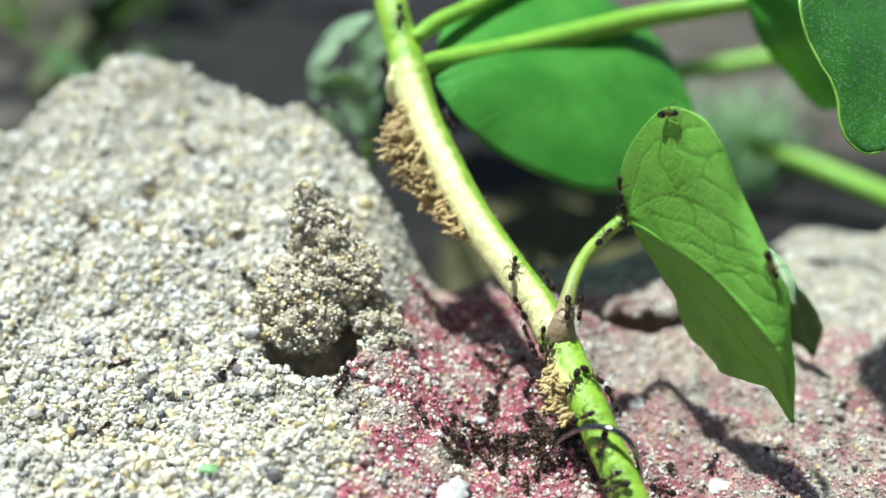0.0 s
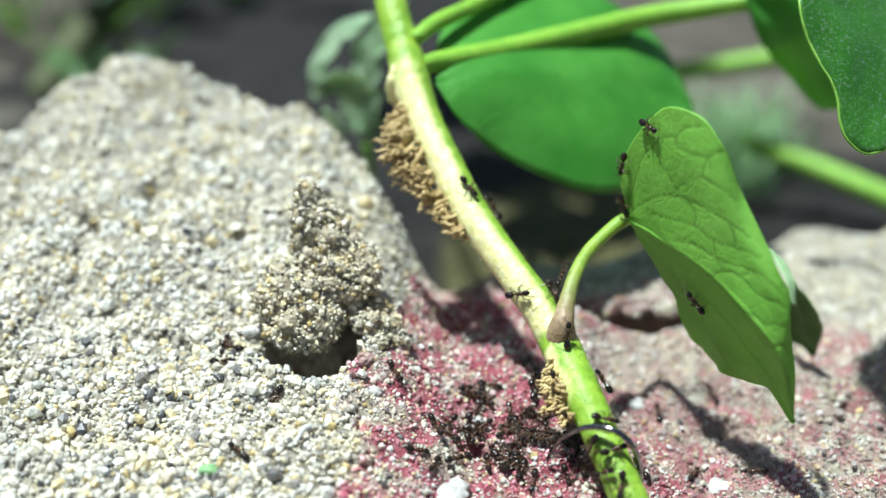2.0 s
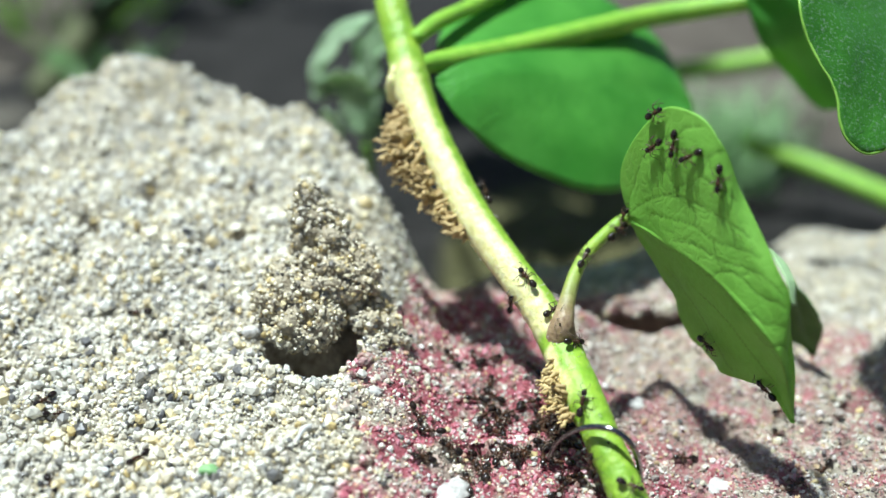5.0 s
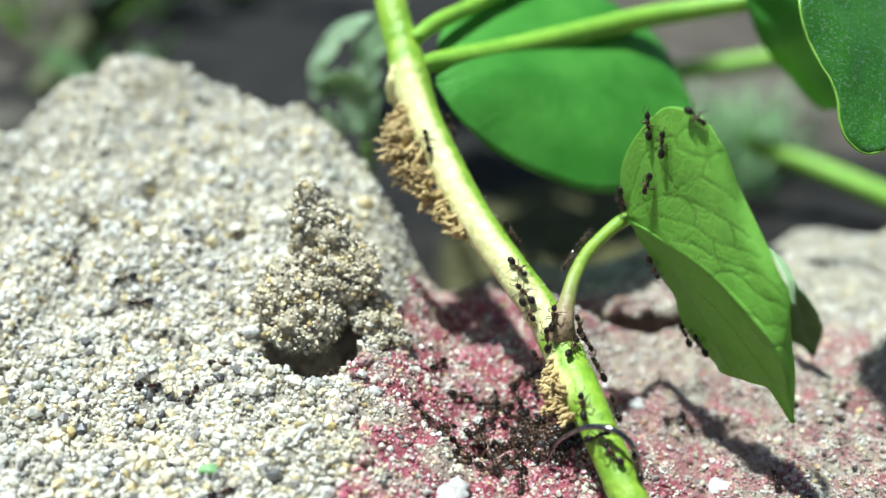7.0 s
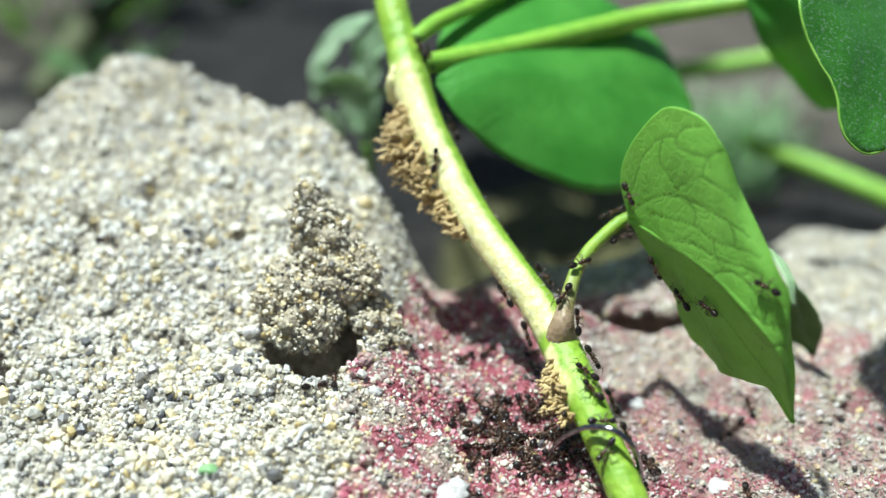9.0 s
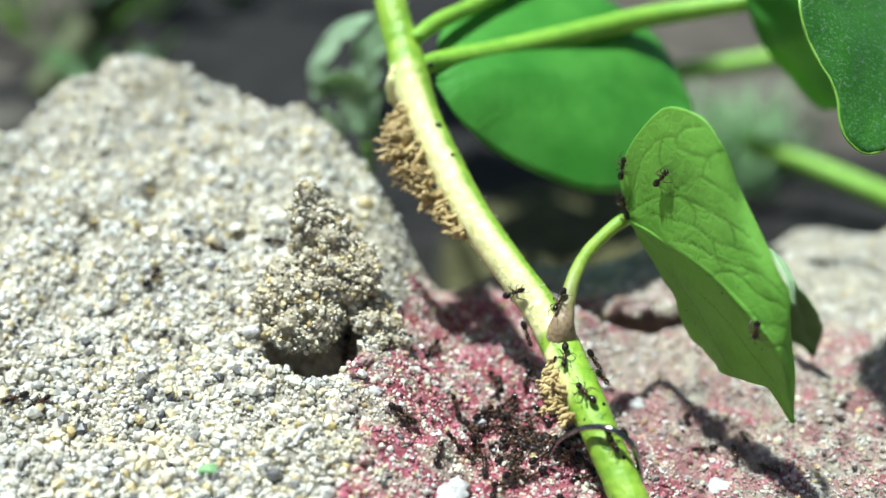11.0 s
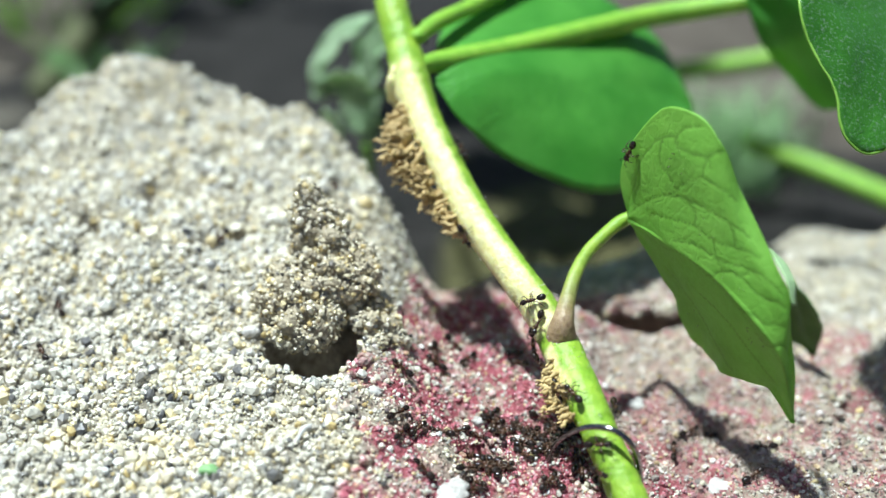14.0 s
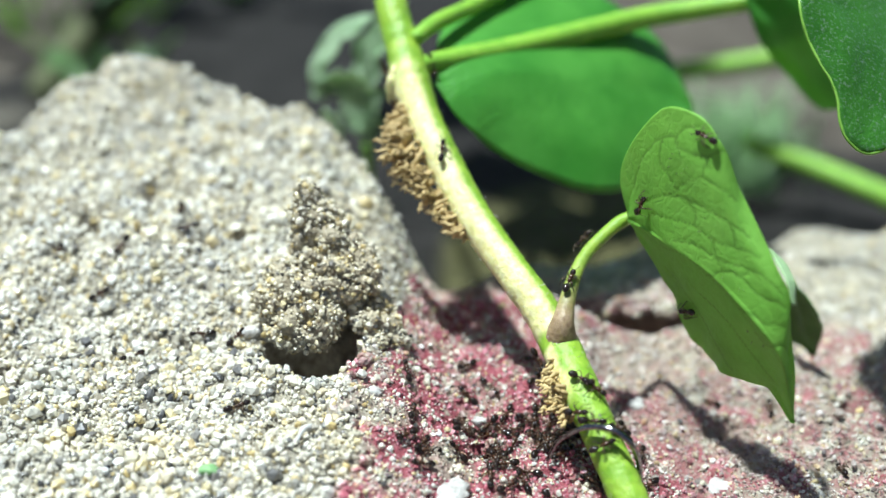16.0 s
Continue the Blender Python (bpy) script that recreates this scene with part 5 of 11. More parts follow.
    walk(ants[3], crawl_rows(((0, 22.5, 139.7, 29.3, 0, 5, 7), (0.1, 23.5, 138.0, 30.8, 3, -6, 6), (0.2, 24.6, 136.6, 33.1, 3, -5, 7), (0.3, 25.2, 134.2, 35.5, 3, -5, 7), (0.4, 26.1, 132.5, 37.5, 3, -5, 7), (0.5, 27.1, 131.0, 39.7, 3, -4, 7), (1, 27.1, 131.0, 39.7, 3, -4, 7), (1.5, 27.1, 131.0, 39.7, 3, -4, 7), (2, 27.1, 131.0, 39.7, 1, -2, 9), (2.25, 27.1, 130.9, 40.6, 1, -2, 9), (2.5, 27.3, 130.6, 41.7, -4, 6, 5), (2.625, 26.1, 132.5, 41.1, -4, 8, -2), (2.75, 24.9, 134.6, 40.2, -4, 8, -2), (2.875, 23.7, 136.8, 39.5, -4, 7, -3), (3, 22.6, 138.8, 38.6, 2, -4, 8), (3.25, 23.3, 137.4, 41.1, 3, -5, 7), (3.5, 24.1, 137.1, 42.6, 3, -5, 6), (3.75, 24.3, 136.7, 43.0, 3, -6, 6), (4, 24.5, 135.2, 44.1, 4, -6, 6), (4.25, 24.5, 135.2, 44.1, 4, -6, 6), (4.5, 24.6, 134.9, 44.5, 4, -6, 5), (4.75, 24.6, 134.9, 44.5, 4, -6, 5), (5, 24.6, 134.9, 44.5, 4, -6, 5), (5.25, 24.6, 134.9, 44.5, 4, -6, 5), (5.5, 24.6, 134.9, 44.5, 4, -6, 5), (5.75, 24.8, 134.6, 44.8, 4, -6, 5), (6, 24.8, 134.6, 44.8, 4, -6, 5), (6.25, 24.8, 134.6, 44.8, 4, -6, 5), (6.5, 24.8, 134.6, 44.8, 4, -6, 5), (6.75, 26.5, 131.9, 45.7, 5, -7, 2), (7, 28.3, 129.5, 46.1, 5, -7, -3), (7.125, 27.3, 130.9, 45.2, -4, 6, -6), (7.25, 26.2, 132.4, 43.8, -4, 7, -5), (7.375, 25.1, 134.1, 42.4, -4, 6, -5), (7.5, 23.9, 136.3, 40.6, 0, 0, -9), (7.75, 24.2, 135.8, 40.5, 4, -7, -3), (8, 24.4, 135.4, 40.5, -2, 4, 8), (8.25, 23.7, 136.7, 40.6, -4, 8, -3), (8.5, 23.1, 137.7, 40.6, -2, 4, -8), (8.625, 22.9, 138.3, 38.6, 0, 1, -9), (8.75, 23.0, 138.2, 36.7, 0, 1, -9), (8.875, 23.0, 138.3, 34.8, 0, 1, -9), (9, 23.0, 138.5, 32.9, 3, -6, -6), (9.25, 22.9, 138.7, 33.1, -2, 3, 8), (9.5, 22.8, 138.7, 33.6, -2, 4, 8), (9.75, 22.7, 139.0, 33.9, -2, 3, 8), (10, 22.6, 139.0, 34.4, -2, 3, 8), (10.25, 22.6, 139.1, 34.9, -1, 1, 9), (10.5, 22.4, 139.3, 35.2, -1, 1, 9), (10.75, 22.3, 139.6, 35.5, 0, -1, 9), (11, 22.3, 139.5, 36.0, 1, -2, 9), (11.25, 22.2, 139.8, 36.4, 2, -3, 8), (11.5, 22.2, 139.6, 36.8, 2, -4, 8), (11.625, 22.6, 138.7, 38.5, 3, -5, 7), (11.75, 23.6, 138.1, 40.2, 3, -5, 7), (11.875, 24.3, 135.6, 42.7, 3, -5, 7), (12, 24.9, 134.5, 44.2, 3, -5, 7), (12.25, 25.3, 133.8, 45.2, 4, -7, 4), (12.5, 26.0, 132.8, 46.0, 5, -7, 1), (12.625, 26.1, 132.6, 44.6, 2, -4, -8), (12.75, 26.4, 132.0, 43.0, 1, -2, -9), (12.875, 26.7, 131.5, 41.4, 1, -2, -9), (13, 27.1, 131.0, 39.7, 1, -2, -9), (13.5, 27.1, 131.0, 39.7, -5, 8, -1), (13.625, 26.0, 132.7, 39.5, -4, 8, -1), (13.75, 25.1, 134.3, 39.2, -4, 8, -1), (13.875, 24.0, 136.2, 39.1, -4, 8, -2), (14, 22.9, 138.3, 38.6, -2, 4, -8), (14.125, 22.9, 138.4, 37.0, -1, 3, -8), (14.25, 22.7, 140.1, 34.6, 0, 2, -9), (14.375, 22.5, 139.5, 33.2, 1, 0, -9), (14.5, 22.6, 139.6, 31.5, 2, -2, -9), (14.625, 23.7, 138.4, 33.2, 3, -6, 6), (14.75, 24.6, 135.3, 35.6, 3, -6, 6), (14.875, 25.8, 133.1, 37.8, 4, -6, 6), (15, 27.1, 131.0, 39.7, 4, -6, 6), (15.25, 28.5, 129.0, 41.9, 5, -6, 5), (15.5, 30.1, 127.2, 43.7, 6, -6, -4), (15.75, 29.7, 127.7, 43.9, -5, 7, 4), (16, 29.4, 128.0, 44.1, -5, 7, 1))))
    walk(ants[4], crawl_rows(((0, 19.7, 137.4, 27.5, 6, 6, 4), (0.25, 19.5, 138.3, 27.4, -3, 8, 0), (0.5, 19.1, 139.0, 27.6, -6, -6, -2), (1, 18.9, 138.8, 27.6, 5, 6, 3), (1.25, 20.2, 139.8, 28.4, 7, 5, 4), (1.5, 21.6, 140.6, 29.2, -7, -5, -3), (1.6, 14.1, 130.0, 22.2, -8, 4, -2), (1.7, 6.7, 141.4, 28.8, -4, 7, 4), (1.8, 0.2, 153.5, 36.9, 0, 8, 3), (1.9, 6.6, 161.5, 36.6, 8, 3, -2), (2, 21.1, 162.6, 30.9, 8, 1, -3), (2.5, 21.1, 162.6, 30.9, -8, -1, 3), (2.6, 5.6, 161.4, 37.0, -8, -4, 2), (2.7, 1.2, 152.0, 35.2, 1, -8, -3), (2.8, 8.2, 138.9, 27.5, 4, -7, -4), (2.9, 15.4, 130.0, 23.0, 8, -1, 4), (3, 22.1, 140.1, 34.5, 0, -2, 9), (3.125, 24.0, 136.3, 37.2, 4, -7, 5), (3.25, 25.8, 133.0, 39.9, 4, -6, 5), (3.375, 27.8, 130.1, 42.3, 4, -6, 6), (3.5, 29.8, 127.6, 44.6, 4, -5, -6), (3.75, 30.4, 126.8, 44.0, 5, -4, -6), (4, 31.0, 126.2, 43.3, 4, -3, -8), (4.25, 31.2, 126.0, 42.6, -1, 0, -9), (4.5, 31.1, 126.0, 41.8, -1, 0, -9), (4.75, 31.0, 126.0, 40.7, -1, 0, -9), (5, 30.8, 126.0, 39.9, 0, -1, -9), (5.25, 31.0, 125.8, 38.9, -1, 0, -9), (5.5, 30.7, 126.0, 37.9, 0, 0, -9), (5.75, 30.8, 125.9, 37.1, -1, 0, -9), (6, 30.6, 125.9, 36.0, 0, 0, -9), (6.25, 30.7, 125.8, 35.2, -1, 1, -9), (6.5, 30.7, 126.9, 33.7, -4, 5, -7), (6.625, 29.3, 128.6, 32.3, -3, 5, -7), (6.75, 27.7, 132.5, 27.1, -1, 7, -6), (6.875, 26.9, 134.6, 25.5, -2, 7, -5), (7, 26.6, 136.3, 24.2, 5, -3, -7), (7.25, 27.2, 135.9, 23.3, 4, -3, -7), (7.5, 27.7, 135.6, 22.4, 4, -2, -8), (7.75, 28.0, 135.4, 21.9, 5, -4, -7), (8, 28.3, 135.2, 21.3, -4, 3, 7), (8.25, 27.1, 136.0, 23.5, -5, 3, 7), (8.5, 25.8, 136.9, 25.3, -5, 4, 7), (8.75, 26.3, 136.5, 24.7, 4, -8, -1), (9, 26.8, 135.8, 24.3, 5, -4, -7), (9.25, 27.1, 134.2, 25.6, 1, -7, 6), (9.5, 27.3, 133.2, 26.3, 1, -7, 5), (9.75, 27.6, 133.2, 26.6, 2, -7, 5), (10, 27.8, 132.2, 27.3, 2, -6, 7), (10.25, 28.7, 129.5, 30.4, 3, -4, 7), (10.5, 28.9, 129.1, 30.9, 4, -5, 7), (10.75, 29.1, 127.6, 32.1, 4, -5, 6), (11, 30.0, 127.6, 32.5, 4, -5, 6), (11.25, 30.3, 127.2, 33.1, 4, -4, 6), (11.5, 30.7, 126.9, 33.7, 5, -4, 7), (12, 30.7, 126.9, 33.7, 5, -4, 7), (12.5, 30.7, 126.9, 33.7, 3, -3, 8), (12.625, 31.1, 125.4, 35.7, 3, -2, 8), (12.75, 31.7, 125.0, 37.2, 5, -1, 8), (12.875, 32.3, 125.0, 38.7, 0, 2, 9), (13, 32.6, 125.1, 39.6, 4, -3, -8), (13.125, 32.3, 125.0, 38.7, -4, 1, -8), (13.25, 31.7, 125.0, 37.2, -3, 2, -8), (13.375, 31.1, 125.4, 35.7, -3, 3, -8), (13.5, 30.7, 126.9, 33.7, -3, 3, -8), (14, 30.7, 126.9, 33.7, -5, 7, -3), (14.25, 29.4, 127.3, 33.7, -5, 7, -3), (14.5, 28.5, 128.7, 32.8, 4, -5, 7), (14.75, 29.4, 127.3, 33.7, 5, -7, 3), (15, 30.7, 126.9, 33.7, 6, -6, 1), (15.25, 32.0, 124.4, 34.3, 7, -5, -1), (15.5, 33.6, 123.3, 34.0, 1, -3, -8), (15.75, 32.0, 124.4, 34.3, -6, 6, 0), (16, 30.7, 126.9, 33.7, -5, 7, -1))))
    walk(ants[5], crawl_rows(((0, 8.6, 133.8, 24.9, 2, 7, 6), (0.25, 9.8, 135.3, 24.8, 5, 7, -1), (0.5, 10.8, 137.0, 24.3, 5, -4, -6), (0.6, 12.3, 133.4, 23.4, 3, -8, -2), (0.7, 13.8, 130.6, 21.9, 4, -8, 0), (0.8, 15.2, 129.2, 22.3, 6, 4, 6), (0.9, 16.7, 133.0, 24.5, 2, 8, 4), (1, 17.7, 137.6, 26.7, 6, 6, 3), (1.25, 18.2, 136.8, 26.6, 5, -8, 0), (1.5, 18.6, 136.0, 26.7, -8, -5, -1), (1.6, 16.9, 132.4, 24.7, -3, -7, -4), (1.7, 15.6, 128.9, 22.7, -5, -4, -6), (1.8, 14.0, 129.6, 21.2, -4, 8, -3), (1.9, 13.4, 132.7, 21.4, -4, 8, -1), (2, 11.0, 135.7, 20.2, -5, 7, -3), (2.5, 11.0, 135.7, 20.2, 1, -9, 1), (2.625, 11.1, 134.9, 20.2, -3, -8, -1), (2.75, 9.8, 132.9, 19.9, -1, -8, 4), (2.875, 10.8, 131.5, 21.8, 3, -7, 5), (3, 10.9, 130.4, 21.8, 2, -7, -6), (3.25, 10.9, 130.4, 19.9, -1, -1, -9), (3.5, 10.5, 130.1, 18.0, 1, -4, -8), (3.75, 11.4, 129.9, 20.0, 5, 0, 8), (4, 12.7, 130.1, 21.6, 3, 6, 6), (4.25, 12.1, 130.8, 22.2, -5, 5, 5), (4.5, 11.4, 131.4, 22.9, -5, 5, 5), (4.75, 10.8, 132.1, 23.5, -5, 6, 5), (5, 10.2, 132.8, 24.1, -5, 5, 5), (5.25, 9.6, 133.4, 24.7, -5, 6, 5), (5.5, 9.0, 134.2, 25.2, -5, 6, 4), (5.75, 8.4, 134.9, 25.8, -5, 6, 5), (6, 7.7, 135.6, 26.4, -5, 6, 5), (6.25, 7.1, 136.3, 27.0, -5, 6, 5), (6.5, 6.5, 137.0, 27.6, 8, -3, -1), (6.75, 7.8, 135.4, 26.2, 5, -6, -5), (7, 9.1, 133.8, 25.0, 6, -6, -4), (7.25, 8.6, 134.5, 25.5, -4, 7, 5), (7.5, 8.2, 135.3, 26.0, -8, -3, -1), (7.75, 6.4, 136.3, 26.0, -8, 4, 0), (8, 4.6, 137.3, 26.0, -3, 6, 6), (8.25, 5.4, 139.2, 24.2, 5, 7, -3), (8.5, 7.0, 140.9, 24.4, 0, 7, 6), (8.625, 5.3, 143.3, 27.5, -3, 5, 6), (8.75, 3.8, 145.9, 30.6, -3, 6, 6), (8.875, 2.7, 148.7, 33.6, -3, 6, 6), (9, 1.1, 151.2, 36.7, -3, 3, 8), (9.25, 0.9, 151.0, 36.9, -8, -3, 2), (9.5, 0.2, 150.9, 36.9, -8, -2, 2), (9.75, 0.0, 150.8, 37.1, -5, -4, 6), (10, -0.2, 150.6, 37.4, -7, -4, 5), (10.25, -0.6, 150.4, 37.6, -8, -3, 3), (10.5, -1.0, 150.3, 37.7, -9, -2, 2), (10.75, -1.5, 150.2, 37.8, -9, -1, 0), (11, -1.9, 150.2, 37.7, -8, -3, 3), (11.25, -2.3, 149.9, 38.1, -8, -2, 4), (11.5, -2.6, 149.9, 38.0, -4, 6, 6), (11.75, -3.8, 151.4, 39.4, -5, 6, 5), (12, -4.9, 153.0, 40.5, -7, 2, -5), (12.25, -4.7, 152.6, 40.1, 3, -6, -6), (12.5, -4.5, 152.2, 39.6, -7, 0, -6), (12.75, -4.7, 151.7, 37.8, 0, -2, -9), (13, -4.4, 151.5, 35.8, 3, -5, -7), (13.125, -3.2, 149.4, 33.9, 4, -6, -6), (13.25, -2.0, 147.4, 32.0, 4, -6, -6), (13.375, -0.8, 145.3, 30.1, 4, -6, -6), (13.5, 0.5, 143.3, 28.2, 6, -3, -6), (13.75, 1.6, 141.2, 27.6, 5, -7, -2), (14, 3.0, 139.2, 27.0, 5, -4, -7), (14.125, 3.3, 139.8, 27.8, 4, 4, 7), (14.25, 4.3, 140.6, 29.6, 5, 6, 4), (14.375, 5.3, 142.6, 29.7, 3, 8, 2), (14.5, 5.4, 143.5, 30.3, -3, 4, 8), (14.625, 4.3, 144.9, 30.4, -5, 7, 1), (14.75, 3.5, 146.5, 30.6, -5, 7, 1), (14.875, 2.3, 147.7, 30.9, -5, 7, 1), (15, 1.3, 149.2, 31.0, -7, 0, -5), (15.125, 1.6, 147.7, 30.3, -2, -9, -1), (15.25, 0.3, 144.3, 30.1, 0, -9, 1), (15.375, 1.6, 142.5, 30.7, 5, -8, 0), (15.5, 2.4, 140.9, 30.1, -7, 5, 1), (15.625, -8.6, 168.5, 17.1, -3, 8, -4), (15.75, -16.3, 191.4, 3.7, 0, 8, -4), (15.875, -10.6, 227.6, -11.5, 1, 9, -2), (16, -10.8, 257.3, -12.4, 9, 2, 0))))
    walk(ants[6], crawl_rows(((0, 12.6, 134.6, 22.8, -5, 3, 7), (0.25, 12.6, 134.2, 23.1, -3, -7, 5), (0.5, 12.3, 133.8, 23.4, 4, -3, -8), (0.6, 13.1, 131.4, 22.2, 3, -8, -2), (0.7, 14.0, 129.6, 21.8, 4, -8, 1), (0.8, 15.0, 128.9, 22.4, 3, 5, 6), (0.9, 15.2, 131.5, 24.0, 1, 8, 4), (1, 15.6, 134.4, 25.5, 5, 6, 4), (1.1, 15.2, 131.1, 23.8, -1, -8, -4), (1.2, 14.8, 128.2, 21.8, -5, -1, -8), (1.3, 13.6, 130.1, 21.3, -2, 9, -2), (1.4, 13.1, 133.8, 20.9, -4, 8, -2), (1.5, 11.0, 135.7, 20.2, -9, 0, -2), (1.75, 9.3, 133.9, 20.2, -3, -7, 4), (2, 9.2, 131.8, 22.5, 7, -4, 3), (2.125, 8.1, 133.5, 22.9, -5, 7, 2), (2.25, 7.0, 135.2, 23.3, -6, 7, 1), (2.375, 5.4, 136.6, 23.5, -6, 7, 2), (2.5, 4.5, 138.3, 24.1, -6, 3, 6), (2.625, 5.7, 137.5, 23.8, 6, -7, -1), (2.75, 6.3, 136.3, 23.7, 8, -2, 2), (2.875, 9.9, 136.3, 24.7, 9, -2, 1), (3, 11.2, 135.4, 24.5, 6, -3, -6), (3.25, 11.3, 135.7, 22.4, 0, 1, -9), (3.5, 11.0, 135.7, 20.2, 5, -6, -5), (3.6, 13.1, 133.8, 20.9, 4, -8, 2), (3.7, 13.6, 130.2, 21.3, 2, -9, 1), (3.8, 14.8, 127.9, 21.6, 4, -1, 8), (3.9, 14.9, 130.9, 23.6, 0, 8, 4), (4, 15.4, 134.1, 25.2, 4, 6, 5), (4.25, 15.2, 132.4, 24.3, -1, -8, -4), (4.5, 14.9, 130.9, 23.6, -1, -8, -4), (4.75, 15.0, 129.4, 22.6, 0, -8, -5), (5, 14.8, 127.9, 21.6, -6, 2, -7), (5.25, 13.9, 129.5, 21.2, -4, 8, -1), (5.5, 13.6, 130.2, 21.3, -2, 9, 0), (5.75, 13.3, 131.5, 21.4, -1, 9, -1), (6, 13.1, 133.8, 20.9, -4, 8, -3), (6.25, 11.7, 134.8, 20.2, -6, 6, -2), (6.5, 11.0, 135.7, 20.2, 8, -3, 2), (6.6, 12.4, 134.5, 20.4, 4, -8, 3), (6.7, 13.1, 131.8, 21.6, 2, -9, 2), (6.8, 13.6, 130.0, 21.2, 3, -8, 1), (6.9, 14.5, 128.1, 21.7, -1, -9, 1), (7, 13.3, 127.4, 21.5, 2, 6, 7), (7.25, 14.9, 129.1, 22.4, 6, 6, 3), (7.5, 16.6, 131.1, 23.3, 2, 7, 6), (7.625, 16.2, 130.2, 22.1, -1, -6, -7), (7.75, 16.0, 129.2, 21.0, 1, -5, -7), (7.875, 16.5, 128.4, 19.5, 3, -2, -8), (8, 16.9, 127.9, 18.1, -1, -3, -8), (8.25, 15.6, 127.1, 19.1, -6, -4, 5), (8.5, 14.5, 126.0, 20.2, 5, 3, 7), (8.75, 15.2, 126.5, 20.7, 6, 6, 4), (9, 15.7, 127.5, 21.0, -1, 4, 8), (9.25, 15.0, 127.9, 21.3, -8, 1, 3), (9.5, 14.7, 127.6, 21.3, -4, -7, -4), (9.75, 14.6, 127.1, 20.7, -1, -8, -5), (10, 14.6, 126.1, 20.4, -1, -6, -6), (10.25, 14.5, 125.9, 19.8, -1, -3, -8), (10.5, 14.4, 125.6, 18.8, 0, -6, -7), (10.75, 14.4, 124.7, 18.3, -1, -8, -4), (11, 14.3, 124.2, 18.2, -1, -8, -5), (11.25, 14.2, 123.6, 17.6, -1, -7, -5), (11.5, 14.1, 123.0, 17.2, 4, 5, 6), (11.6, 14.3, 124.4, 18.2, 1, 7, 6), (11.7, 14.5, 125.9, 19.9, 1, 6, 7), (11.8, 14.6, 127.4, 21.1, -3, 7, 5), (11.9, 14.0, 127.0, 20.8, -5, -3, -7), (12, 13.0, 126.4, 19.2, 3, -3, -8), (12.125, 13.7, 127.1, 20.7, 4, 4, 7), (12.25, 14.6, 128.3, 22.0, 4, 5, 6), (12.375, 15.5, 129.5, 23.3, 4, 6, 5), (12.5, 16.3, 131.3, 24.4, 2, 7, 5), (12.75, 16.3, 133.5, 25.2, 0, 8, 3), (13, 16.4, 135.5, 26.2, -5, -6, -4), (13.125, 15.6, 133.7, 25.6, -3, -8, -3), (13.25, 15.0, 131.9, 24.8, -3, -8, -3), (13.375, 14.5, 130.5, 23.9, -2, -7, -5), (13.5, 14.1, 129.0, 22.9, 1, -8, -4), (13.6, 14.5, 128.2, 21.9, -1, -4, -8), (13.7, 13.9, 128.4, 21.7, -7, 6, -1), (13.8, 13.2, 129.4, 21.7, -6, 7, -1), (13.9, 12.0, 130.1, 21.7, -7, 6, 1), (14, 10.9, 130.8, 22.1, -9, 0, -3), (14.125, 12.0, 129.5, 20.9, 4, -6, -5), (14.25, 13.2, 127.8, 19.7, 4, -7, -4), (14.375, 14.2, 126.2, 19.1, 5, -7, -3), (14.5, 15.2, 124.6, 18.3, 2, -8, -2), (14.75, 15.3, 123.3, 17.8, 1, -9, -3), (15, 15.4, 121.9, 17.4, -8, -2, -3), (15.125, 15.6, 123.0, 17.1, 5, 7, -2), (15.25, 17.1, 124.4, 16.6, 1, 7, -6), (15.375, 16.1, 126.2, 14.2, -3, 6, -6), (15.5, 15.8, 127.1, 13.9, -3, 6, -6), (15.625, 16.1, 126.1, 14.1, 4, -7, 4), (15.75, 17.5, 124.5, 15.3, 0, -7, 5), (15.875, 16.2, 122.4, 16.8, -3, -8, 3), (16, 16.0, 121.0, 16.9, 8, -4, -2))))
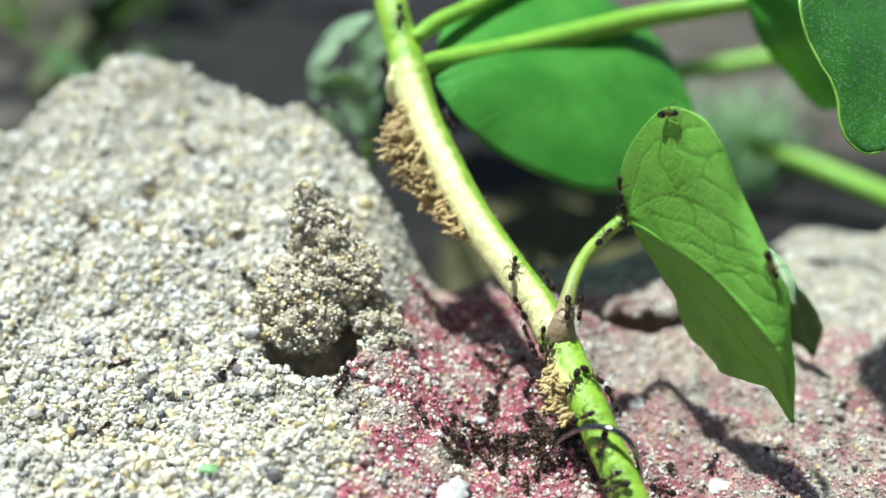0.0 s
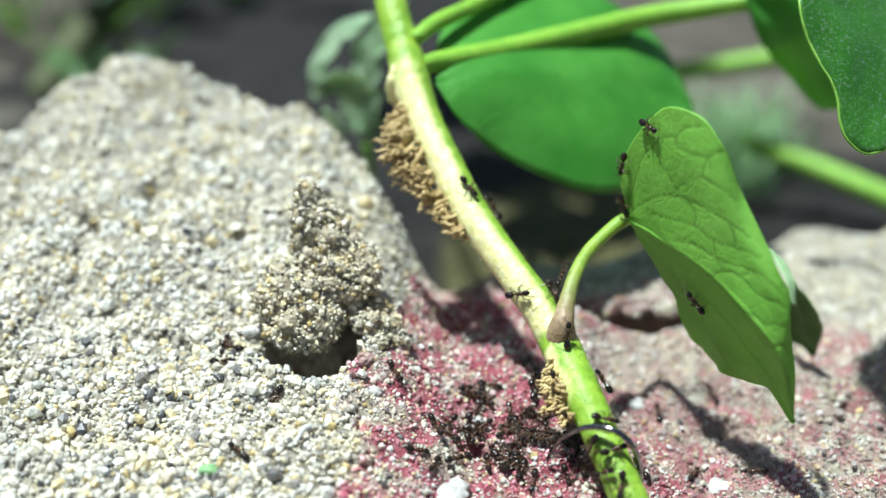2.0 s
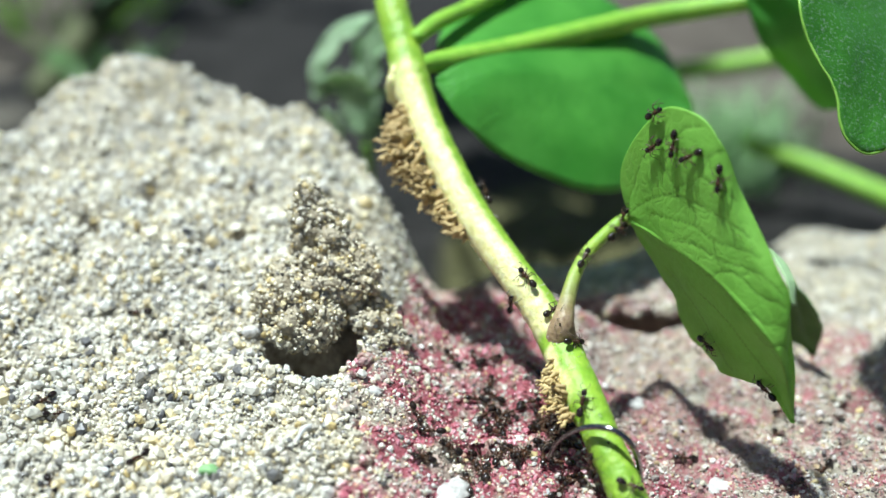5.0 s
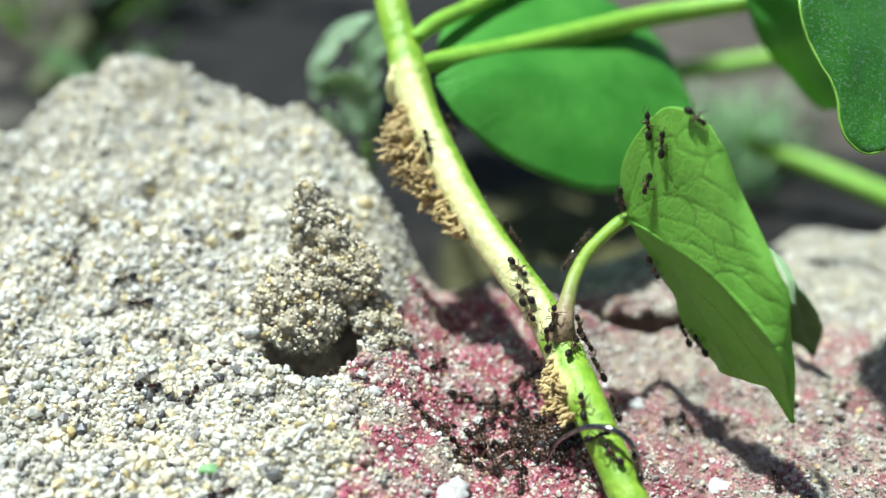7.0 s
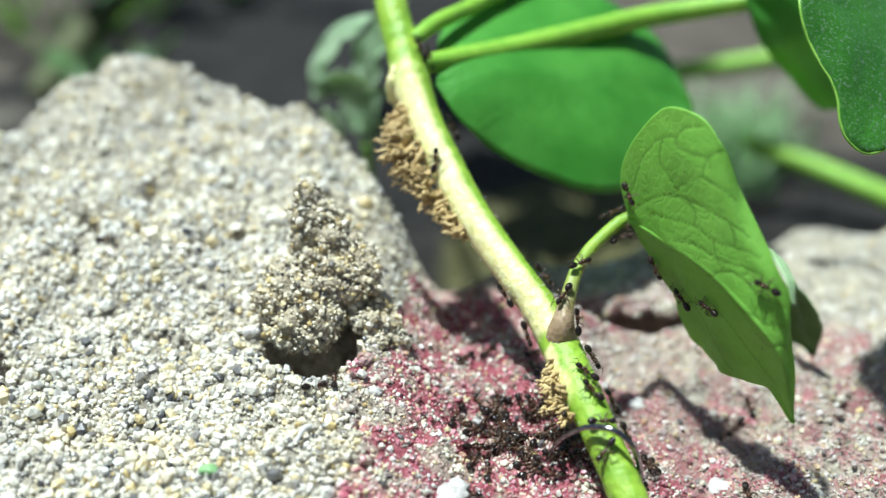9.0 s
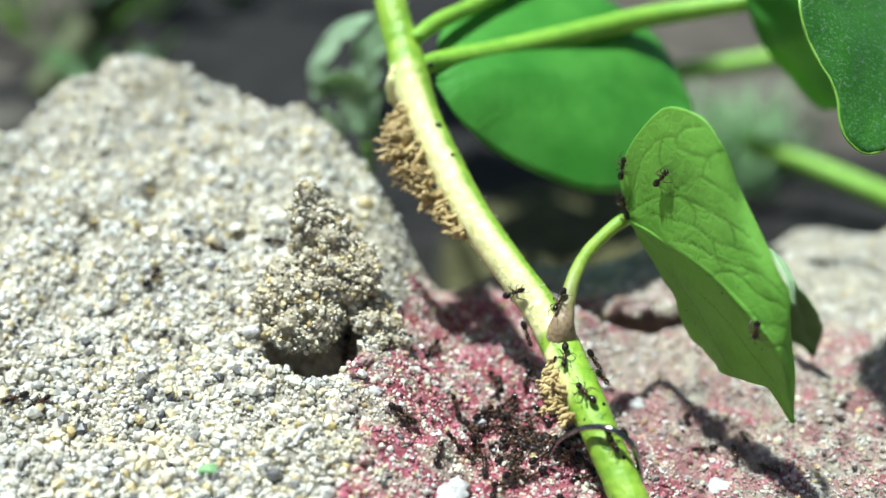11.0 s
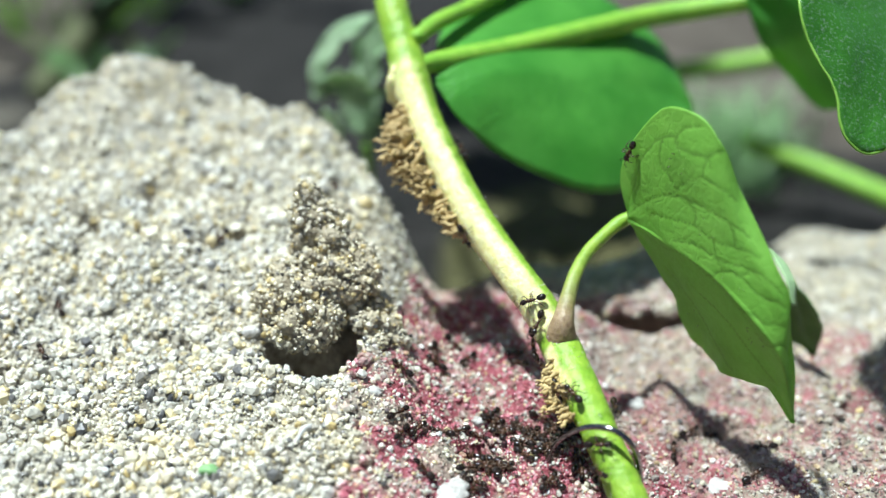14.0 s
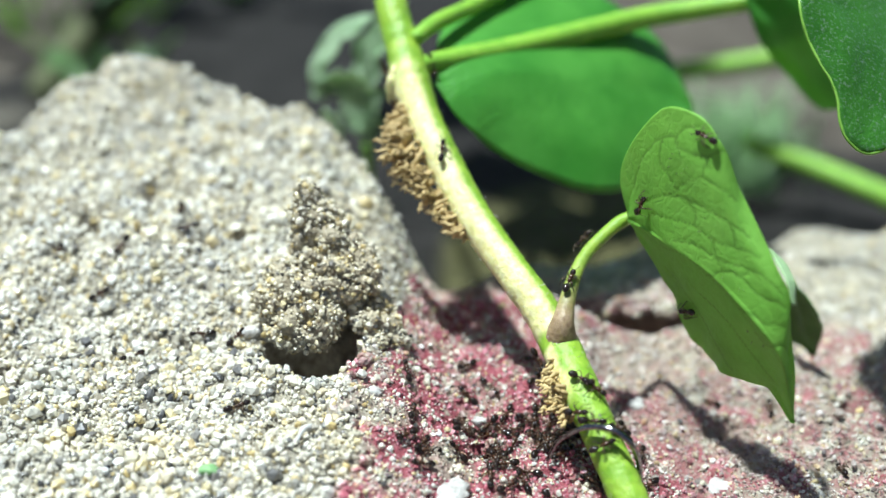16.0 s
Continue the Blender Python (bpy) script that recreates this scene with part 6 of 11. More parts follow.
    walk(ants[7], crawl_rows(((0, 9.6, 131.1, 21.0, -1, 6, 6), (0.25, 9.8, 131.3, 21.9, 2, 2, 9), (0.5, 10.0, 131.5, 22.7, -5, -4, -7), (0.75, 10.4, 130.1, 20.6, 2, -4, -8), (1, 10.9, 129.0, 18.5, 2, -3, -8), (1.125, 12.0, 128.5, 17.4, 4, -3, -7), (1.25, 12.6, 127.9, 15.7, 6, -2, -7), (1.375, 14.7, 127.8, 14.4, 8, -2, -4), (1.5, 15.8, 127.1, 13.9, 7, -4, -3), (2, 15.8, 127.1, 13.9, -3, -8, 2), (2.125, 15.6, 126.3, 14.1, -5, -7, 1), (2.25, 13.8, 124.3, 14.4, -3, -7, 5), (2.375, 14.2, 122.9, 16.2, 1, -6, 6), (2.5, 14.3, 121.9, 16.7, -6, -1, -6), (2.625, 13.9, 123.5, 16.3, -3, 8, -2), (2.75, 13.2, 125.0, 16.1, -4, 8, -2), (2.875, 12.2, 126.5, 15.6, -3, 8, -2), (3, 12.0, 128.1, 15.4, 5, -3, -6), (3.125, 13.0, 125.9, 15.5, 3, -8, 1), (3.25, 13.8, 123.5, 15.9, 4, -8, 1), (3.375, 15.3, 121.4, 16.3, 5, -7, 1), (3.5, 16.7, 119.6, 16.2, 6, -6, -4), (3.625, 16.7, 121.4, 16.2, 2, 9, -1), (3.75, 17.7, 123.9, 15.5, -1, 8, -5), (3.875, 16.4, 125.4, 13.9, -4, 7, -4), (4, 15.8, 127.1, 13.9, -4, 8, -2), (4.25, 15.7, 126.8, 13.6, -6, -7, 2), (4.5, 15.3, 126.4, 14.0, -7, -5, 4), (4.75, 15.0, 126.3, 14.0, -7, -6, -2), (5, 14.7, 126.0, 13.9, -7, -6, 0), (5.25, 14.2, 125.6, 14.0, -6, -7, 1), (5.5, 14.0, 125.1, 14.0, -3, -8, 2), (5.75, 13.9, 124.7, 14.2, -3, -7, 5), (6, 13.8, 124.5, 14.4, -6, -6, 1), (6.25, 13.2, 124.1, 14.3, -6, -7, 1), (6.5, 13.1, 123.8, 14.5, -6, 2, 6), (6.75, 12.4, 125.9, 14.9, -2, 8, 2), (7, 12.0, 128.1, 15.4, -5, 3, 6), (7.25, 12.1, 127.0, 15.5, 1, -9, 0), (7.5, 12.3, 125.9, 15.5, 4, -3, -7), (7.75, 12.7, 124.8, 15.2, 3, -8, -3), (8, 12.9, 123.9, 14.7, 4, -3, -7), (8.125, 13.9, 122.7, 14.9, 5, -7, 3), (8.25, 14.9, 121.2, 15.8, 7, -5, 2), (8.375, 16.9, 120.3, 15.8, 8, -5, 0), (8.5, 18.0, 119.4, 15.6, 8, -1, -4), (8.75, 17.5, 119.5, 15.9, -7, 3, 4), (9, 17.1, 119.7, 16.2, -6, 5, 5), (9.25, 17.0, 119.7, 16.2, -6, 5, 5), (9.5, 16.9, 119.6, 16.2, -6, 5, 5), (9.75, 16.8, 119.6, 16.2, -6, 5, 5), (10, 16.7, 119.5, 16.1, -6, 5, 5), (10.25, 16.7, 119.5, 16.1, -6, 5, 5), (10.5, 16.6, 119.5, 16.1, -6, 5, 5), (10.75, 16.5, 119.4, 16.1, -6, 5, 5), (11, 16.4, 119.4, 16.0, -6, 5, 5), (11.25, 16.3, 119.4, 16.0, -6, 5, 5), (11.5, 16.2, 119.3, 16.0, -8, -3, -4), (11.75, 15.4, 120.4, 16.5, -5, 7, 3), (12, 14.7, 121.6, 16.9, 3, 6, 6), (12.25, 14.9, 121.6, 17.1, 8, 1, 5), (12.5, 15.3, 121.7, 17.3, 8, 1, 3), (12.75, 16.0, 122.1, 17.4, 8, 5, 0), (13, 16.6, 122.6, 17.3, 8, 3, -2), (13.25, 16.5, 123.7, 17.7, -1, 9, 3), (13.5, 16.4, 125.0, 18.1, -7, 5, 3), (13.625, 15.7, 124.1, 17.4, -5, -6, -4), (13.75, 14.8, 123.1, 16.9, -5, -6, -5), (13.875, 14.2, 122.4, 15.9, -4, -5, -6), (14, 13.6, 121.6, 15.1, 2, -7, -5), (14.125, 14.9, 120.4, 15.0, 6, -7, -1), (14.25, 16.2, 118.8, 14.8, 7, -6, -2), (14.375, 17.7, 117.9, 14.3, 7, -5, -2), (14.5, 19.1, 116.8, 13.9, 9, 1, -2), (14.75, 18.6, 117.0, 14.1, -7, 4, 4), (15, 18.2, 117.2, 14.4, 1, 6, 6), (15.25, 19.4, 117.9, 13.9, 6, 4, -5), (15.5, 20.2, 118.4, 13.0, 4, -3, -7), (15.75, 20.0, 117.4, 13.0, -1, -9, 0), (16, 19.8, 116.2, 13.1, -7, -2, 5))))
    walk(ants[8], crawl_rows(((0, 10.7, 129.9, 17.7, -1, 4, 8), (0.125, 10.9, 131.3, 18.4, 0, 8, 3), (0.25, 10.7, 132.9, 18.8, 0, 8, 3), (0.375, 10.9, 134.3, 19.5, 1, 8, 4), (0.5, 11.0, 135.7, 20.2, 4, 4, 7), (0.625, 11.5, 135.0, 20.5, 5, -6, 5), (0.75, 12.6, 133.8, 22.0, 3, -7, 5), (0.875, 12.4, 132.4, 22.3, 0, -9, 2), (1, 12.5, 131.3, 22.5, 4, 7, 5), (1.125, 12.4, 132.4, 22.3, 0, 9, -2), (1.25, 12.6, 133.8, 22.0, -3, 7, -5), (1.375, 11.5, 135.0, 20.5, -5, 6, -5), (1.5, 11.0, 135.7, 20.2, -4, 7, 5), (1.625, 9.9, 137.7, 22.3, -4, 5, 7), (1.75, 8.5, 139.2, 24.7, -3, 5, 7), (1.875, 7.6, 141.4, 26.9, -3, 5, 6), (2, 6.3, 143.0, 29.0, -5, 3, 7), (2.125, 6.7, 142.5, 27.9, 2, -3, -8), (2.25, 6.8, 142.1, 26.6, 0, -5, -8), (2.375, 6.7, 141.2, 25.6, 0, -4, -8), (2.5, 7.0, 140.9, 24.4, 5, -6, -3), (2.6, 10.0, 137.2, 23.6, 4, -8, -2), (2.7, 11.9, 132.4, 22.6, 4, -8, -1), (2.8, 14.3, 128.3, 21.9, 7, -4, 4), (2.9, 16.1, 131.8, 24.1, 3, 8, 4), (3, 17.4, 137.2, 26.7, 6, 6, 3), (3.1, 18.4, 137.7, 27.6, 8, 1, 4), (3.2, 20.0, 138.0, 28.0, 8, 2, 2), (3.3, 21.5, 138.8, 28.5, 8, 3, 3), (3.4, 22.9, 139.5, 29.2, 9, 2, -2), (3.5, 23.6, 139.4, 28.1, 7, -1, -5), (3.6, 22.7, 139.4, 29.0, -9, -2, 0), (3.7, 21.1, 138.6, 28.3, -7, -4, -4), (3.8, 19.6, 137.4, 27.5, -7, -5, -3), (3.9, 18.0, 136.4, 27.1, -8, -3, -3), (4, 16.5, 135.8, 26.3, -5, -6, -4), (4.25, 15.0, 128.6, 22.0, -7, 0, -6), (4.5, 11.9, 133.0, 23.7, -4, 7, 3), (4.75, 8.6, 138.6, 27.0, -4, 7, 4), (5, 5.3, 144.4, 30.4, -4, 7, 4), (5.25, 2.5, 149.2, 33.7, -4, 7, 5), (5.5, -0.3, 154.5, 37.5, -1, 8, 3), (5.75, 0.4, 161.0, 38.5, 6, 6, -3), (6, 5.9, 160.3, 34.5, 7, -1, -5), (6.25, 11.9, 159.4, 30.3, 7, -1, -5), (6.5, 17.8, 158.0, 26.5, -9, -2, -1), (6.6, 5.6, 160.2, 34.7, -8, -1, 5), (6.7, -0.3, 154.5, 37.2, 0, -9, -2), (6.8, 5.7, 143.2, 29.9, 4, -7, -4), (6.9, 12.3, 131.9, 23.1, 7, -6, -1), (7, 17.7, 137.6, 26.8, 5, 7, 2), (7.125, 18.8, 138.6, 27.4, 6, 6, 4), (7.25, 19.8, 139.4, 28.2, 6, 5, 4), (7.375, 20.9, 140.2, 28.8, 7, 4, 3), (7.5, 22.3, 140.9, 29.3, 8, 3, 2), (7.75, 21.8, 140.7, 29.2, -8, -4, -2), (8, 21.3, 140.4, 29.1, -7, -5, -3), (8.1, 14.2, 130.1, 22.3, -8, 4, -2), (8.2, 6.7, 141.5, 28.9, -4, 7, 4), (8.3, 0.2, 153.5, 36.9, 0, 8, 3), (8.4, 6.6, 161.5, 36.5, 8, 3, -2), (8.5, 21.1, 162.6, 30.9, 8, 0, -4), (8.625, 17.5, 162.1, 31.8, -9, -1, 2), (8.75, 13.8, 161.7, 32.7, -9, -1, 2), (8.875, 10.2, 161.0, 33.8, -9, -1, 2), (9, 6.5, 160.5, 34.7, -6, 1, 7), (9.25, 6.8, 160.9, 35.1, 4, 5, 6), (9.5, 7.1, 161.2, 35.6, 4, 5, 6), (9.75, 7.4, 161.5, 36.0, 3, 8, 4), (10, 7.5, 162.3, 36.2, 3, 8, 4), (10.25, 7.8, 162.7, 36.6, 4, 5, 6), (10.5, 8.0, 163.1, 37.0, 4, 5, 6), (10.75, 8.3, 163.4, 37.4, 4, 6, 6), (11, 8.6, 163.8, 37.8, 4, 6, 6), (11.25, 8.8, 164.2, 38.2, 4, 6, 5), (11.5, 9.1, 164.7, 38.5, 3, 7, 5), (12, 9.1, 164.7, 38.5, 3, 7, 5), (12.5, 9.1, 164.7, 38.5, 3, 7, 5), (13, 9.1, 164.7, 38.5, 3, 7, 5), (13.5, 9.1, 164.7, 38.5, -8, -4, 2), (13.6, 5.8, 163.0, 39.2, -8, -3, 1), (13.7, 2.3, 162.0, 39.3, -9, -2, 1), (13.8, -1.0, 161.7, 40.1, -6, -2, 6), (13.9, -1.9, 160.9, 43.3, -3, 0, 9), (14, -3.2, 162.0, 46.8, -2, 3, 8), (14.125, -3.5, 159.7, 45.4, -1, -8, -4), (14.25, -3.6, 157.3, 44.3, -1, -8, -4), (14.375, -3.8, 155.2, 42.8, -1, -7, -5), (14.5, -4.0, 153.1, 41.2, 8, 2, 4), (14.625, -0.9, 167.6, 42.5, -3, 7, -4), (14.75, -18.4, 182.0, 23.0, -2, 8, -3), (14.875, -14.5, 220.9, 22.6, 1, 9, -1), (15, -12.6, 228.3, 15.5, 4, 4, 6), (15.125, -14.5, 220.9, 22.6, -2, -9, 1), (15.25, -20.1, 185.0, 21.6, -1, -9, 1), (15.375, -17.4, 174.2, 29.1, 4, -6, 5), (15.5, -5.1, 161.3, 41.8, 4, -6, 5), (15.75, -6.3, 159.9, 42.1, -6, -7, 1), (16, -7.5, 158.5, 42.4, -2, 3, 8))))
    walk(ants[9], crawl_rows(((0, 14.7, 128.0, 22.4, -1, -7, -5), (0.1, 13.8, 128.7, 21.8, -3, 8, -4), (0.2, 13.6, 130.2, 21.4, -2, 9, -1), (0.3, 13.0, 132.0, 21.7, -3, 8, -2), (0.4, 12.2, 134.6, 20.2, -4, 7, -3), (0.5, 11.0, 135.7, 20.2, -9, 1, -1), (0.625, 11.2, 134.7, 20.1, -3, -8, -1), (0.75, 9.9, 132.8, 19.7, -1, -9, 2), (0.875, 10.9, 130.7, 20.9, 3, -8, 3), (1, 11.3, 129.8, 20.9, 2, 4, 8), (1.125, 10.9, 130.7, 20.9, -3, 8, -3), (1.25, 9.9, 132.8, 19.7, 1, 9, -2), (1.375, 11.2, 134.7, 20.1, 3, 8, 1), (1.5, 11.0, 135.7, 20.2, 7, -2, 6), (1.75, 12.7, 134.3, 21.3, 4, -7, 4), (2, 13.2, 132.3, 22.4, 3, -6, -6), (2.1, 14.1, 131.0, 21.8, 2, -9, 0), (2.2, 13.9, 129.2, 21.8, 3, -9, 1), (2.3, 14.8, 128.5, 22.0, 3, 5, 7), (2.4, 14.5, 130.4, 23.1, -1, 8, 4), (2.5, 14.5, 132.4, 24.1, 3, 7, 5), (2.75, 14.8, 133.0, 24.6, 4, 7, 5), (3, 15.3, 133.9, 25.2, -4, -6, -5), (3.1, 14.9, 130.7, 23.5, 0, -8, -5), (3.2, 14.8, 127.9, 21.5, -4, 1, -8), (3.3, 13.6, 130.2, 21.4, -2, 9, -1), (3.4, 13.1, 133.8, 20.9, -4, 8, -2), (3.5, 11.0, 135.7, 20.2, -9, 1, -2), (3.75, 9.7, 134.3, 20.0, -6, -7, 0), (4, 8.6, 132.9, 20.2, -7, 2, 5), (4.25, 8.6, 132.8, 20.3, -1, -6, 7), (4.5, 8.6, 132.6, 20.5, 0, -6, 7), (4.75, 8.6, 132.5, 20.6, 0, -3, 8), (5, 8.6, 132.5, 20.9, 1, -3, 8), (5.25, 8.6, 132.4, 21.0, 2, -4, 8), (5.5, 8.7, 132.3, 21.2, 1, -3, 8), (5.75, 8.7, 132.2, 21.4, 2, -4, 8), (6, 8.7, 132.1, 21.6, 2, -3, 8), (6.25, 8.8, 132.1, 21.8, 2, -2, 8), (6.5, 8.9, 132.0, 21.9, 6, -4, -6), (6.75, 9.4, 131.7, 22.3, 7, -3, 5), (7, 10.0, 131.5, 22.7, -6, 4, 5), (7.125, 9.0, 132.7, 22.7, -6, 7, 0), (7.25, 7.9, 133.7, 22.8, -5, 7, 0), (7.375, 7.2, 135.0, 22.8, -5, 7, 0), (7.5, 6.1, 136.1, 22.7, -4, 3, 8), (7.625, 6.3, 137.3, 23.2, 1, 9, 2), (7.75, 6.4, 138.5, 23.4, 2, 8, 3), (7.875, 6.8, 139.5, 24.1, 2, 8, 3), (8, 7.0, 140.9, 24.4, 1, 9, 2), (8.5, 7.0, 140.9, 24.4, 6, -7, -1), (8.625, 8.3, 139.2, 24.2, 6, -7, -1), (8.75, 9.6, 137.6, 24.1, 5, -7, -1), (8.875, 10.7, 135.9, 23.8, 6, -7, -1), (9, 12.2, 134.3, 23.7, 5, -3, -7), (9.25, 12.0, 133.6, 22.8, 1, -7, -6), (9.5, 12.4, 132.8, 22.5, 3, -7, -4), (9.75, 12.7, 131.9, 21.9, -1, -8, -5), (10, 12.0, 130.5, 21.1, -2, -7, -5), (10.25, 12.0, 129.9, 20.3, -2, -4, -8), (10.5, 11.4, 129.5, 18.8, -1, -3, -8), (10.75, 11.7, 129.1, 18.0, 2, -4, -8), (11, 11.9, 128.7, 17.2, 3, -5, -7), (11.25, 12.3, 128.1, 16.4, 1, -6, -7), (11.5, 12.1, 127.3, 15.5, -4, 4, 7), (11.625, 12.4, 127.7, 16.8, 1, 2, 9), (11.75, 12.3, 128.0, 17.9, 1, 3, 8), (11.875, 12.6, 128.5, 19.1, 1, 3, 8), (12, 12.7, 128.8, 20.4, 0, 7, 6), (12.25, 12.3, 128.5, 20.1, -6, -2, -6), (12.5, 12.0, 128.5, 19.7, -1, -4, -8), (12.75, 12.4, 127.6, 19.1, 3, -7, -5), (13, 12.6, 126.7, 18.6, 1, -8, -5), (13.1, 13.2, 127.0, 19.3, 4, 1, 8), (13.2, 13.5, 127.0, 20.1, 4, 1, 8), (13.3, 14.1, 127.2, 20.9, 6, 3, 6), (13.4, 14.7, 127.8, 21.4, 4, 1, 8), (13.5, 14.5, 127.3, 21.8, 3, -6, -6), (13.6, 14.4, 127.7, 21.4, -6, 3, -6), (13.7, 13.2, 128.0, 20.6, -6, 2, -6), (13.8, 12.7, 128.1, 19.6, -4, 2, -8), (13.9, 12.1, 128.6, 18.6, -6, 3, -6), (14, 11.1, 128.8, 17.8, 2, -1, -9), (14.25, 11.3, 128.6, 17.8, 4, -8, 0), (14.5, 11.4, 128.3, 17.8, 0, -3, -8), (14.625, 11.8, 128.7, 15.8, 3, 0, -8), (14.75, 12.7, 128.2, 14.6, 0, 2, -9), (14.875, 11.5, 130.5, 9.2, -2, 2, -9), (15, 11.3, 129.5, 8.5, -6, -6, -4), (15.125, 13.2, 127.6, 7.8, 5, -7, -2), (15.25, 15.0, 124.2, 7.4, 4, -7, 4), (15.375, 16.6, 121.6, 11.4, 5, -6, 5), (15.5, 18.3, 119.9, 10.6, 0, -9, -1), (15.75, 16.7, 119.1, 11.2, -2, -6, 6), (16, 17.0, 116.8, 14.0, 9, -1, 0))))
    walk(ants[10], crawl_rows(((0, 16.2, 129.6, 21.8, -1, -6, -6), (0.1, 14.8, 127.9, 21.4, -3, -6, -6), (0.2, 15.1, 127.5, 19.5, 2, -2, -9), (0.3, 15.6, 126.8, 17.6, 1, -1, -9), (0.4, 15.6, 127.0, 15.6, 1, 1, -9), (0.5, 15.8, 127.1, 13.9, 1, 0, -9), (1, 15.8, 127.1, 13.9, 1, -9, 0), (1.125, 15.9, 125.7, 13.8, -4, -8, 2), (1.25, 13.8, 123.4, 14.9, -2, -8, 4), (1.375, 14.9, 121.4, 16.0, 3, -8, 3), (1.5, 15.2, 120.1, 16.2, -7, -2, -5), (1.75, 14.9, 119.9, 14.4, -2, -1, -9), (2, 14.6, 119.7, 12.5, 2, 5, -7), (2.25, 15.0, 119.7, 14.0, 1, -1, 9), (2.5, 15.0, 119.5, 15.4, 2, 5, 7), (2.75, 14.6, 120.7, 14.4, -3, 6, -6), (3, 13.7, 121.7, 13.4, 3, -3, -8), (3.125, 14.8, 121.5, 13.2, 8, 0, -3), (3.25, 16.5, 121.8, 12.4, 8, 0, 3), (3.375, 18.3, 121.7, 14.5, 7, -1, 6), (3.5, 19.1, 121.5, 14.6, 3, -4, -8), (4, 19.1, 121.5, 14.5, -3, 4, 8), (4.25, 17.2, 124.0, 17.4, -4, 5, 6), (4.5, 15.5, 126.6, 20.6, -2, 5, 7), (4.75, 15.7, 129.8, 23.4, 1, 7, 5), (5, 17.1, 134.1, 26.0, 4, 7, 4), (5.25, 20.6, 138.0, 27.7, 7, 4, 2), (5.5, 23.8, 138.3, 28.3, 3, -8, 1), (5.75, 26.5, 135.0, 25.9, 5, -3, -7), (6, 28.9, 132.8, 22.8, 4, -3, -7), (6.25, 30.9, 131.7, 18.8, 4, -3, -7), (6.5, 33.0, 130.7, 14.7, 5, -4, -7), (6.75, 32.6, 131.3, 15.0, -5, 7, 2), (7, 32.1, 131.9, 15.4, -4, 4, 7), (7.125, 32.9, 129.9, 17.3, 1, -6, 6), (7.25, 33.1, 126.9, 20.1, 2, -7, 6), (7.375, 33.6, 124.9, 21.8, 1, -6, 6), (7.5, 34.0, 122.5, 24.1, 5, -6, -4), (7.75, 34.9, 121.4, 23.5, 5, -6, -4), (8, 36.0, 121.6, 22.2, 1, 4, -8), (8.125, 35.8, 123.5, 20.0, -1, 6, -7), (8.25, 35.2, 124.9, 17.9, -1, 6, -7), (8.375, 34.8, 127.7, 15.1, -1, 6, -6), (8.5, 34.5, 129.4, 13.3, 4, -8, 2), (8.625, 34.8, 127.7, 15.1, 1, -6, 7), (8.75, 35.2, 124.9, 17.9, 1, -6, 7), (8.875, 35.8, 123.5, 20.0, 1, -6, 7), (9, 36.0, 121.6, 22.2, 2, -5, 7), (9.25, 36.0, 121.7, 22.1, 2, -5, 7), (9.5, 36.0, 121.7, 22.1, 2, -5, 7), (9.75, 36.0, 121.7, 22.1, 2, -5, 7), (10, 36.0, 121.7, 22.1, 2, -5, 7), (10.25, 36.0, 121.7, 22.1, 2, -5, 7), (10.5, 36.0, 121.7, 22.1, 2, -5, 7), (10.75, 36.0, 121.7, 22.1, 2, -5, 7), (11, 36.0, 121.7, 22.1, 2, -5, 7), (11.25, 36.0, 121.7, 22.1, 2, -5, 7), (11.5, 36.0, 121.6, 22.2, 2, -5, 7), (12, 36.0, 121.6, 22.2, 3, 1, -8), (12.125, 36.4, 121.1, 20.6, 4, 0, -8), (12.25, 37.2, 120.9, 19.0, 4, 0, -8), (12.375, 38.0, 121.0, 17.2, 3, 0, -8), (12.5, 38.7, 121.0, 15.6, 4, -2, -8), (12.625, 38.0, 121.0, 17.2, -3, 0, 8), (12.75, 37.2, 120.9, 19.0, -3, -1, 8), (12.875, 36.4, 121.1, 20.6, -3, -1, 8), (13, 36.0, 121.6, 22.2, -3, -1, 8), (13.5, 36.0, 121.6, 22.2, -3, -1, 8), (14, 36.0, 121.6, 22.2, -3, -1, 8), (14.5, 36.0, 121.6, 22.2, -1, 6, -6), (14.625, 35.4, 122.8, 20.5, -1, 6, -6), (14.75, 35.1, 124.4, 18.9, -1, 6, -7), (14.875, 34.8, 126.2, 17.0, -1, 6, -6), (15, 34.6, 127.8, 15.2, 6, -5, -4), (15.125, 34.8, 126.2, 17.0, 1, -6, 7), (15.25, 35.1, 124.4, 18.9, 1, -6, 6), (15.375, 35.4, 122.8, 20.5, 1, -6, 6), (15.5, 36.0, 121.6, 22.2, 3, -5, 7), (16, 36.0, 121.6, 22.2, 3, -5, 7))))
